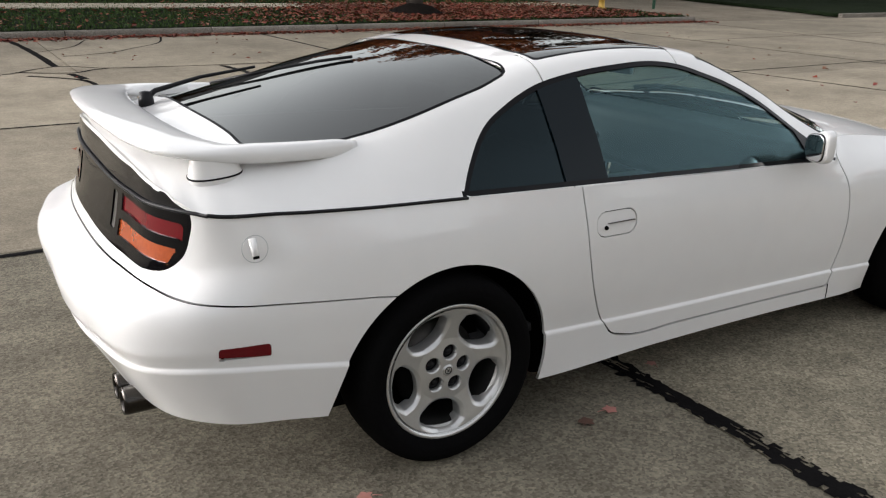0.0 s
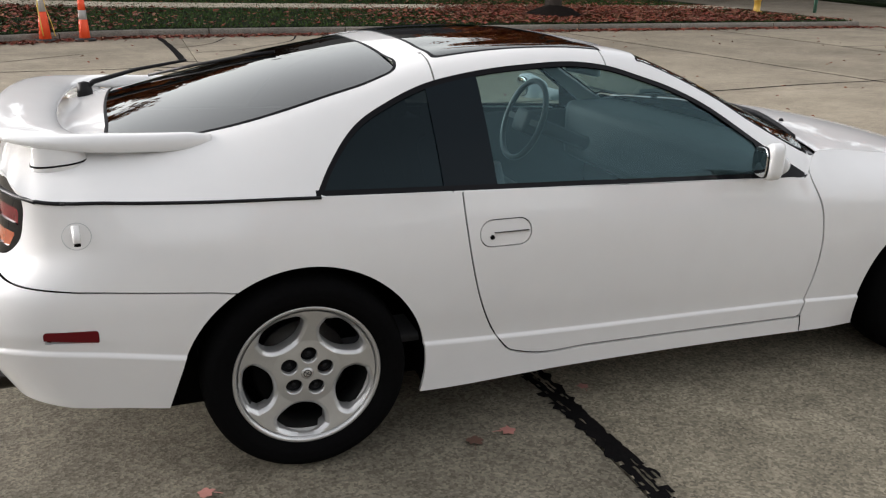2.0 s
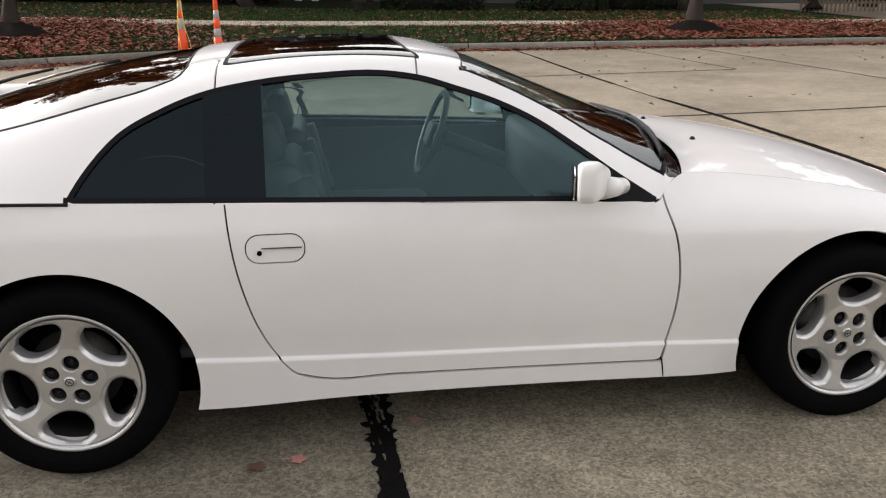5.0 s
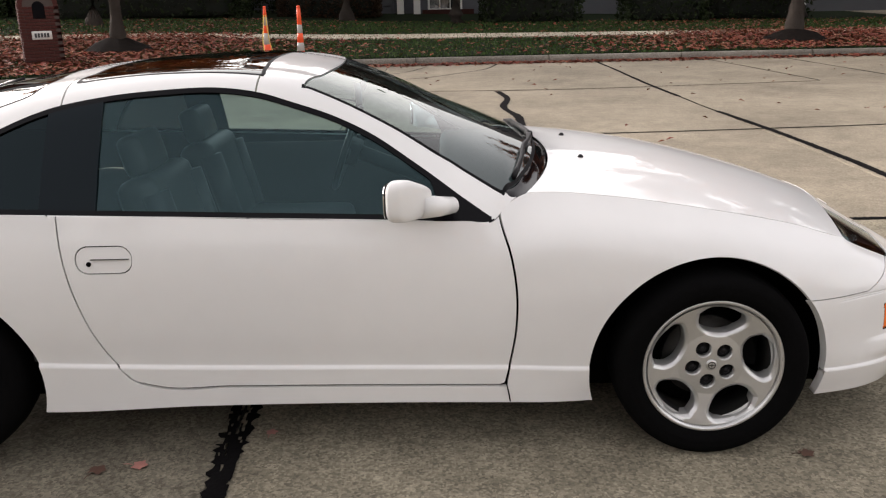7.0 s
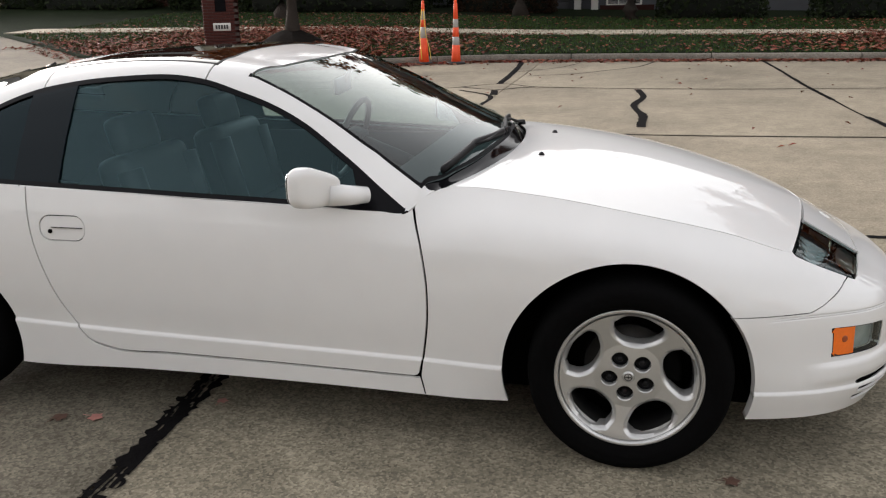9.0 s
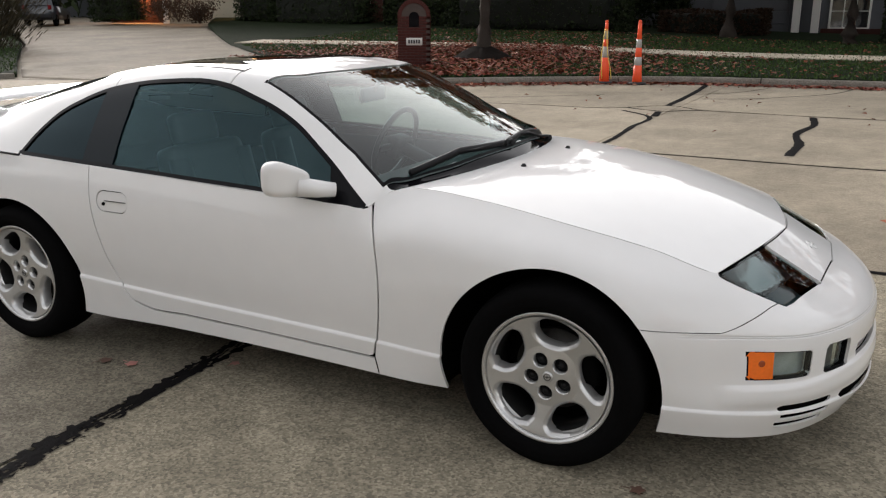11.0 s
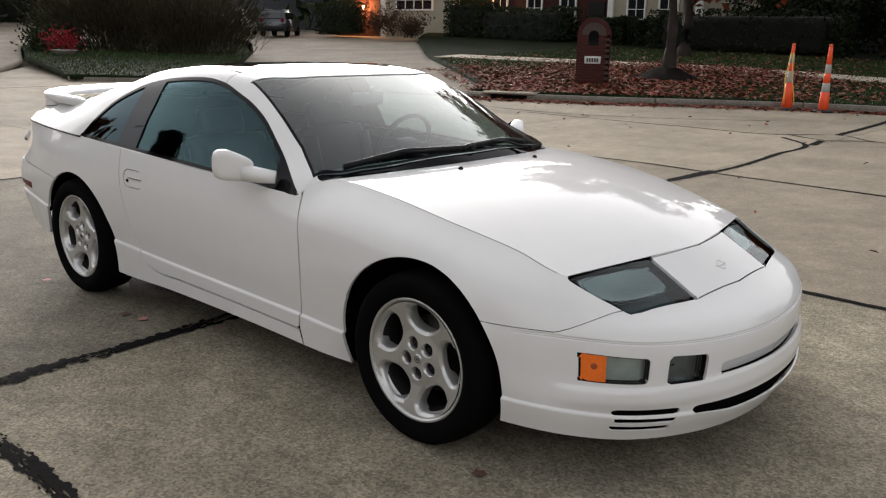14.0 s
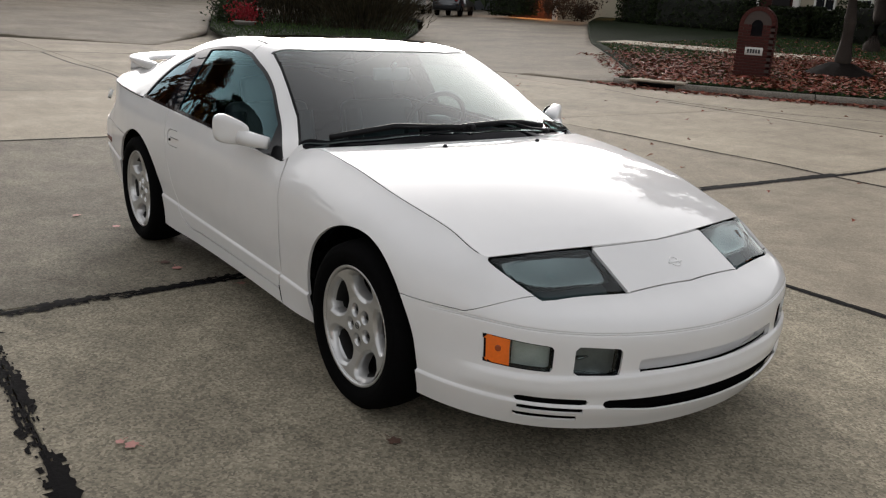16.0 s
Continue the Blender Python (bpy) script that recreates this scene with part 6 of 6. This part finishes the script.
def gable_roof(parent, x0, x1, y0, y1, z, rise):
    bm = bmesh.new()
    a = [bm.verts.new(p) for p in [(x0 - .4, y0 - .4, z), (x1 + .4, y0 - .4, z), (x1 + .4, (y0 + y1) / 2, z + rise), (x0 - .4, (y0 + y1) / 2, z + rise), (x0 - .4, y1 + .4, z), (x1 + .4, y1 + .4, z)]]
    bm.faces.new([a[0], a[1], a[2], a[3]])
    bm.faces.new([a[3], a[2], a[5], a[4]])
    bm.faces.new([a[0], a[3], a[4]])
    bm.faces.new([a[1], a[5], a[2]])
    bm.faces.new([a[0], a[4], a[5], a[1]])
    bmesh.ops.recalc_face_normals(bm, faces=bm.faces)
    part("roof", bm, M_ROOFTILE, parent, smooth=False)


def porch_lamp(x, y, z):
    lamp = thing("porch_lamp", "lit porch lantern glowing warm orange on a wall", "lamp", (x, y, z), "porch lamps")
    part("lantern_glass", lathe([(.05, -.14), (.085, .1), (.02, .14)], 8, axis="z"), M_LAMP, lamp)
    part("lantern_cap", lathe([(.11, .1), (.09, .13), (.02, .2), (0, .22)], 8, axis="z"), M_TRIM, lamp)
    part("bracket", tube([(0, 0, -.16), (0, .07, -.2), (0, .13, -.1)], .015, 6), M_TRIM, lamp)
    data = bpy.data.lights.new("porch_light", "POINT")
    data.energy, data.color, data.shadow_soft_size = 170, (1.0, .45, .15), .08
    ob = new("porch_light", data)
    ob.matrix_world = Matrix.Translation((x, y - .25, z))


house_a = thing("house", "beige-sided house with brick wings, white windows and porch lamps", "house", (0, 0, 0), "houses")
part("wall", box(-36.8, 36.1, .4, -30.6, 44, 6.4), M_SIDING, house_a, smooth=False)
siding(house_a, -36.8, -30.7, 36.1, .95, 6.4, M_SIDING)
part("brick_wing", box(-30.6, 36.3, .4, -20.2, 44, 6.4), M_HOUSEBRICK, house_a, "dark red brick wall", smooth=False)
part("brick_wing", box(-42.6, 36.9, .4, -36.8, 44, 6.4), M_HOUSEBRICK, house_a, "dark red brick wall", smooth=False)
part("bay_wall", box(-20.2, 36.05, .4, -15.4, 44, 6.4), M_SIDING, house_a, smooth=False)
for x in (-30.75, -36.9, -20.2, -15.4):
    part("corner_board", box(x - .16, 35.9, .6, x + .16, 36.09, 6.4, .01, 1), M_TRIMW, house_a, smooth=False)
window(house_a, -34.2, 36.02, 2.85, 3.0, 1.6, 4, 3)
window(house_a, -18.75, 35.99, 1.85, .9, 1.9, 2, 4)
window(house_a, -17.0, 35.99, 1.85, .9, 1.9, 2, 4)
for x in (-27.6, -25.2, -23.0):
    window(house_a, x, 36.25, 2.2, .9, 1.4, 2, 2)
part("door", box(-21.7, 36.2, 1.0, -20.7, 36.29, 3.2, .02, 1), M_TRIM, house_a, smooth=False)
gable_roof(house_a, -42.6, -15.4, 36.1, 44, 6.4, 3.0)
porch_lamp(-39.4, 36.6, 3.0)
porch_lamp(-29.2, 36.05, 2.85)

house_b = thing("house", "grey-sided house with a garage and white porch columns", "house", (0, 0, 0), "houses")
part("wall", box(-9.0, 39.2, .3, 12, 47, 6.2), M_GREYSIDE, house_b, smooth=False)
garage = part("garage_door", box(-5.4, 39.08, .5, -1.9, 39.19, 3.0, .01, 1), M_GREYSIDE, house_b, smooth=False)
for i in range(4):
    part("door_section", box(-5.3, 39.03, .55 + i * .6, -2.0, 39.075, 1.1 + i * .6, .02, 1), M_GREYSIDE, garage, smooth=False)
for x in (-1.55, -.75):
    part("porch_column", box(x - .16, 38.5, .45, x + .16, 38.82, 3.4, .02, 1), M_TRIMW, house_b, "white square porch column", smooth=False)
window(house_b, .6, 39.15, 1.0, 1.5, 1.4, 3, 2)
part("porch_wall", box(-.5, 38.75, .45, 2.0, 39.15, .95), M_HOUSEBRICK, house_b, smooth=False)
gable_roof(house_b, -9.0, 12, 39.2, 47, 6.2, 3.0)
for x in (-16.0, -14.6):
    part("gate_post", box(x - .22, 40.5, .6, x + .22, 40.9, 2.0, .02, 1), M_TRIMW, house_b, "white post beside the drive", smooth=False)
for i, (x0, x1, y0) in enumerate([(14, 30, 44), (36, 60, 40), (-80, -56, 40), (-78, -58, 4)]):
    h = thing("house", "dark house among trees", "house", (0, 0, 0), "houses")
    part("wall", box(x0, y0, .2, x1, y0 + 9, 6), M_HOUSEBRICK if i % 2 else M_GREYSIDE, h, smooth=False)
    gable_roof(h, x0, x1, y0, y0 + 9, 6, 3)
    for x in np.linspace(x0 + 2, x1 - 2, 4):
        window(h, x, y0 - .05, 1.4, 1.2, 1.5)
porch_lamp(-56, 10.0, 2.3)
for i, (x0, x1) in enumerate([(-34, -16), (-8, 12), (20, 38)]):
    h = thing("house", "house across the road", "house", (0, 0, 0), "houses")
    part("wall", box(x0, -64, 0, x1, -54, 6), M_SIDING if i % 2 else M_HOUSEBRICK, h, smooth=False)
    gable_roof(h, x0, x1, -64, -54, 6, 3.2)
    for x in np.linspace(x0 + 2, x1 - 2, 5):
        w2 = window(h, x, 0, 1.2, 1.2, 1.5)
        w2.matrix_local = Matrix.Translation((0, -53.9, 0))


def parked_car(at, turn, paint, label, tall=1.7):
    """A parked car seen from afar."""
    root = thing("parked_car", label, "car", at, "parked cars", turn)
    prof = [(-2.2, .35), (-2.25, .8), (-2.15, 1.05), (-1.95, tall), (.55, tall), (1.25, 1.1), (2.1, .98), (2.25, .7), (2.2, .35)]
    bm = bmesh.new()
    a = [bm.verts.new((x, -.88 if z < 1.1 else -.72, z)) for x, z in prof]
    b = [bm.verts.new((x, .88 if z < 1.1 else .72, z)) for x, z in prof]
    bm.faces.new(a[::-1])
    bm.faces.new(b)
    for i in range(len(prof)):
        j = (i + 1) % len(prof)
        bm.faces.new([a[i], a[j], b[j], b[i]])
    bmesh.ops.recalc_face_normals(bm, faces=bm.faces)
    bmesh.ops.bevel(bm, geom=list(bm.edges), offset=.06, segments=2, affect="EDGES")
    part("body", bm, paint, root)
    part("rear_window", moved(box(-.02, -.6, -.22, .02, .6, .22, .015, 1), Matrix.Translation((-2.08, 0, 1.38)) @ Matrix.Rotation(.30, 4, "Y")), M_PANE, root, smooth=False)
    for sgn in (-1, 1):
        part("side_window", box(-1.75, sgn * .79 - .03, 1.12, .45, sgn * .79 + .03, 1.55, .02, 1), M_PANE, root, smooth=False)
        part("tail_light", box(-2.27, sgn * .72 - .1, .95, -2.19, sgn * .72 + .1, 1.2, .02, 1), M_RED, root, smooth=False)
        for x in (-1.4, 1.4):
            w3 = part("wheel", lathe([(.2, -.11), (.32, -.11), (.35, -.07), (.35, .07), (.32, .11), (.2, .11), (.19, 0)], 24), M_TYRE, root)
            w3.matrix_local = Matrix.Translation((x, sgn * .80, .35))
    part("bumper", box(-2.32, -.8, .42, -2.2, .8, .66, .04, 2), M_TRIM, root)
    part("roof_rack", joined(tube([(-1.6, -.6, tall + .05), (.3, -.6, tall + .05)], .02, 6), tube([(-1.6, .6, tall + .05), (.3, .6, tall + .05)], .02, 6)), M_BAND, root)
    return root


parked_car((-44.2, 33.4, .98), math.radians(128), M_SUV, "dark blue sport utility car parked in a driveway")
parked_car((-48.6, 33.2, .95), math.radians(135), M_PALECAR, "pale car parked in a driveway", 1.55)
parked_car((14.6, 36.5, .35), math.radians(10), M_PALECAR, "pale car parked by a house", 1.5)

# ---- the place: kerb, slabs and tar ----
kerb = structure("kerb", box(-9.8, 12.4, -.1, -9.79, 12.41, -.09), M_KERB, "weathered concrete kerb", "kerb")
KP = [(0, -.08), (0, .09), (.02, .135), (.05, .15), (.16, .15), (.16, -.08)]
arc = np.r_[0, np.cumsum(np.linalg.norm(np.diff(KERB, axis=0), axis=1))]


def kerb_run(p0, p1, n):
    bm = bmesh.new()
    rings = []
    for s in np.linspace(p0, p1, n):
        x, y = np.interp(s, arc, KERB[:, 0]), np.interp(s, arc, KERB[:, 1])
        dx, dy = np.interp(s + .05, arc, KERB[:, 0]) - np.interp(s - .05, arc, KERB[:, 0]), np.interp(s + .05, arc, KERB[:, 1]) - np.interp(s - .05, arc, KERB[:, 1])
        d = math.hypot(dx, dy) or 1
        nx, ny = dy / d, -dx / d
        if ny < 0:
            nx, ny = -nx, -ny
        rings.append([bm.verts.new((x + nx * o, y + ny * o, z)) for o, z in KP])
    for a, b in zip(rings[:-1], rings[1:]):
        for i in range(len(KP) - 1):
            bm.faces.new([a[i], a[i + 1], b[i + 1], b[i]])
    bm.faces.new(rings[0])
    bm.faces.new(rings[-1])
    bmesh.ops.recalc_face_normals(bm, faces=bm.faces)
    return bm


marks = np.arange(0, arc[-1], 3.1)
for a, b in zip(marks, np.r_[marks[1:], arc[-1]]):
    part("kerb_stone", kerb_run(a + .012, b - .012, 8), M_KERB, kerb, smooth=False)
for x0 in np.arange(25.8, 60, 3.1):
    part("kerb_stone", box(x0 + .01, 16.75, -.08, x0 + 3.09, 16.93, .15, .025, 2), M_KERB, kerb, smooth=False)
part("kerb_stone", moved(box(-2.1, 0, -.08, 2.0, .16, .13, .025, 2), Matrix.Translation((-18.05, 9.0, 0)) @ Matrix.Rotation(math.radians(56), 4, "Z")), M_KERB, kerb, smooth=False)

# a storm drain set into the kerb
drain = thing("storm_drain", "dark kerb inlet under a pale concrete lid", "storm drain", (-8.55, 12.44, 0), turn=math.radians(25))
part("lid", box(-.62, -.03, .135, .62, .62, .178, .012, 2), M_WALK, drain, "pale concrete lid")
# no hole is cut: a black block gives the slot its shade
part("opening", box(-.42, -.016, .018, .42, .10, .112, .006, 1), M_GAP, drain, "black block for the shaded slot in the kerb", smooth=False)

walkway = structure("sidewalk", box(-14, 22.6, -.1, -13.9, 22.7, -.09), M_WALK, "pale concrete sidewalk between lawns", "sidewalk")
for x0 in np.arange(-20.1, 18.4, 1.55):
    x1 = x0 + 1.535
    bm = bmesh.new()
    q = [(x0, 22.5), (x1, 22.5), (x1, 24.2), (x0, 24.2)]
    top = [bm.verts.new((x, y, float(lawn_z(x, y)) + .035)) for x, y in q]
    low = [bm.verts.new((x, y, float(lawn_z(x, y)) - .1)) for x, y in q]
    bm.faces.new(top)
    for i in range(4):
        j = (i + 1) % 4
        bm.faces.new([top[j], top[i], low[i], low[j]])
    part("slab", bm, M_WALK, walkway, smooth=False)

road = structure("road", box(-.5, -.5, -.06, .5, .5, -.052), M_CONC, "exposed-aggregate concrete road in square slabs", "road")
XS = [-44, -40, -36, -31.6, -27, -22.5, -18.1, -14, -9.6, -5.2, -.36, 3.95, 8.7, 12.8, 17.3, 22, 26.5, 31, 36, 41, 46]
YS = [-26, -21, -16, -11.5, -6.8, -1.92, 2.04, 5.95, 10.6, 16.9]


def slab_mesh(x0, x1, y0, y1):
    g = .006
    return box(x0 + g, y0 + g, -.06, x1 - g, y1 - g, 0, .004, 1)


for x0, x1 in zip(XS[:-1], XS[1:]):
    for y0, y1 in zip(YS[:-1], YS[1:]):
        xa, xb = ((-.82 if x == -.36 and y0 > 2 else x) for x in (x0, x1))
        part("slab", slab_mesh(xa, xb, y0, y1), M_CONC_TAN if y0 > 2 or x0 < -9 else M_CONC_DARK if x0 < -.4 else M_CONC_PALE if y1 < 0 else M_CONC, road, smooth=False)


def tar(points, width, seed, ragged=.35, holes=.0):
    """A poured tar joint: a thin band with ragged edges and worn spots."""
    r = np.random.default_rng(seed)
    p = outline(list(points), max(8, int(sum(math.dist(a, b) for a, b in zip(points[:-1], points[1:])) / .02)), closed=False)
    d = np.gradient(p, axis=0)
    d /= np.linalg.norm(d, axis=1, keepdims=True)
    n = np.c_[-d[:, 1], d[:, 0]]
    m = 12 if holes else 6
    wob = np.array([noise.noise((i * .025, seed, 0)) for i in range(len(p))]) * width * .10
    wide = width * (1 + .3 * np.array([noise.noise((i * .03, seed, 9)) for i in range(len(p))]))
    bm, rows = bmesh.new(), []
    for i in range(len(p)):
        row = []
        for j in range(m + 1):
            o = (j / m - .5) * wide[i] + wob[i] + r.uniform(-.3, .3) * width / m
            if j in (0, m):
                o += (noise.noise((i * .21, j * 7, seed + 5)) * .45 + r.uniform(-.30, .30)) * width * ragged * .6
            q = p[i] + n[i] * o
            row.append(bm.verts.new((q[0], q[1], .0035 + .002 * (1 - abs(j / m * 2 - 1)))))
        rows.append(row)
    for i in range(len(p) - 1):
        for j in range(m):
            edge = abs((j + .5) / m * 2 - 1) ** 3
            worn = noise.noise((i * .05, j * .25, seed + 3)) * .7 + noise.noise((i * .45, j * .9, seed + 4)) * .55 + edge * .28
            if holes and worn > 1.15 - holes:
                continue
            bm.faces.new([rows[i][j], rows[i + 1][j], rows[i + 1][j + 1], rows[i][j + 1]])
    bmesh.ops.delete(bm, geom=[v for v in bm.verts if not v.link_faces], context="VERTS")
    bmesh.ops.recalc_face_normals(bm, faces=bm.faces)
    return tagged(part("tar_joint", bm, M_TAR, smooth=False), "worn black tar poured along a road joint", "tar joint", "tar joints", "structure")


tar([(-.36, 2.0), (-.37, .8), (-.36, -.5), (-.33, -1.0), (-.31, -1.95), (-.31, -3.4), (-.34, -6)], .105, 1, .8, .93)
tar([(-.10, -1.90), (.25, -1.91), (.6, -1.92), (1.4, -1.93), (2.6, -1.93), (5.0, -1.92), (9, -1.92)], .088, 2, .75, 1.0)
tar([(-6, 2.04), (-2.4, 1.97), (0, 2.04), (2.1, 2.06), (5, 2.05), (9, 2.04)], .06, 3)
tar([(3.95, 16.4), (3.95, 14.4), (3.9, 11.0), (3.92, 9.2)], .07, 4)
tar([(3.92, 9.2), (3.94, 7.6), (3.96, 7.3)], .03, 40)
tar([(3.95, 7.5), (4.05, 5.5), (4.05, 3.5), (3.98, 2.1)], .09, 5)
tar([(1.30, 10.4), (1.38, 9.4), (1.25, 8.3), (1.36, 7.4), (1.34, 6.4)], .10, 6)
tar([(-4.1, 6.0), (-2.1, 6.01), (-1.5, 6.03), (-.72, 5.95), (.35, 5.92), (1.5, 5.86), (2.4, 5.88), (3.9, 5.98), (5.4, 6.12), (7.3, 6.38), (8.5, 6.45)], .05, 7)
tar([(-.82, 3.6), (-.84, 4.6), (-.74, 5.9), (-.73, 6.95), (-.83, 8.14), (-.92, 9.44), (-1.5, 10.15)], .075, 8)
tar([(-.86, 4.0), (-.80, 5.2), (-.77, 6.1)], .12, 9)
tar([(-6.5, 10.3), (-5.0, 10.28), (-3.15, 10.35), (-1.7, 10.5), (-1.33, 10.95), (-.99, 11.2), (-.4, 10.75), (.5, 10.6), (2.2, 10.5), (4.3, 10.72), (6.8, 11.05)], .05, 10)
tar([(-1.6, 10.65), (-1.24, 10.4), (-.88, 10.3), (-.55, 10.6), (-.35, 10.7)], .06, 11)
tar([(-.95, 10.2), (-.85, 9.5)], .11, 24)
tar([(-1.02, 11.2), (-1.08, 13.0), (-1.16, 14.6), (-1.3, 16.4)], .12, 12)
tar([(-.74, 12.68), (.05, 13.09), (.68, 13.89), (1.2, 14.6), (1.7, 16.3)], .04, 25)
tar([(-1.09, 13.54), (-.44, 14.32), (.08, 15.85)], .035, 26)
tar([(8.7, 1.5), (8.62, 4.2), (8.5, 6.5), (8.4, 11), (8.3, 16.2)], .05, 13)
tar([(8.5, 6.5), (10.5, 6.55), (12.2, 6.6), (17, 6.5)], .045, 14)
tar([(12.9, 16.3), (12.6, 11.5), (12.1, 6.6), (11.8, 2)], .05, 15)
tar([(12.5, 11.3), (16, 11.4), (20, 11.4)], .045, 16)
tar([(18.0, 16.4), (17.2, 12.5), (16.0, 8.7)], .045, 17)
tar([(-5.2, 2.0), (-5.18, .2), (-5.2, -1.0), (-5.2, -6)], .045, 18)
tar([(-17.6, 6.5), (-17.4, 3.7), (-17.9, 1.6), (-18.0, -1), (-18.2, -5)], .07, 19)
tar([(-17.6, 1.8), (-14.5, 1.75), (-11.8, 1.85), (-9.0, 1.2)], .04, 20)
tar([(-9.4, 12.0), (-12.8, 11.6), (-15.4, 11.0), (-17.0, 10.4)], .11, 21)
tar([(-8.6, 10.9), (-6.6, 10.6), (-4.5, 11.2), (-2.6, 12.8)], .035, 22)
tar([(6.85, 11.1), (6.75, 12.8), (6.65, 14.6), (6.5, 16.3)], .04, 23)

# single leaves near the car
M_REDLEAF = material("red_leaf", (.38, .165, .135), rough=0.7, vary=0.25, scale=60)
M_DRYLEAF = material("dry_leaf", (.09, .045, .03), rough=0.8, vary=0.3, scale=60)


def maple_leaf(at, size, mat, turn, label):
    bm = bmesh.new()
    mid = bm.verts.new((0, 0, .006))
    ring = []
    for i in range(20):
        a = 2 * math.pi * i / 20
        r0 = (.95 if i % 4 == 0 else .66 if i % 2 == 0 else .78) * (1 if not 8 < i < 12 else .8) * (1 + .3 * noise.noise((i * .9, turn, 3.1)))
        ring.append(bm.verts.new((math.cos(a) * r0, math.sin(a) * r0, .12 * noise.noise((math.cos(a) * 2, math.sin(a) * 2, turn)) / 1)))
    for i in range(20):
        bm.faces.new([mid, ring[i], ring[(i + 1) % 20]])
    bmesh.ops.scale(bm, vec=(size, size, size * .6), verts=bm.verts)
    root = tagged(part("fallen_leaf", bm, mat), label, "leaf", "single leaves")
    root.matrix_world = Matrix.Translation((*at, .008)) @ Matrix.Rotation(turn, 4, "Z")
    part("stalk", tube([(-size * .7, 0, .002), (-size * 1.2, size * .1, .003), (-size * 1.7, size * .15, .001)], .0012, 5), mat, root)


for i, (x, y, s, mat, lab) in enumerate([(-.62, -.905, .032, M_REDLEAF, "small red leaf lying on the concrete"), (-.75, -.93, .035, M_DRYLEAF, "curled dry leaf lying on the concrete"), (-2.0, -1.1, .03, M_REDLEAF, "small red leaf lying on the concrete"),
                                        (1.168, -1.674, .028, M_REDLEAF, "small red leaf lying on the concrete"), (1.13, -1.70, .018, M_REDLEAF, "small red leaf lying on the concrete"), (1.586, -.909, .03, M_DRYLEAF, "curled dry leaf lying on the concrete"),
                                        (-.22, -.70, .025, M_REDLEAF, "small red leaf lying on the concrete"), (-1.62, -.95, .03, M_REDLEAF, "small red leaf lying on the concrete")]):
    maple_leaf((x, y), s, mat, i * 1.3, lab)
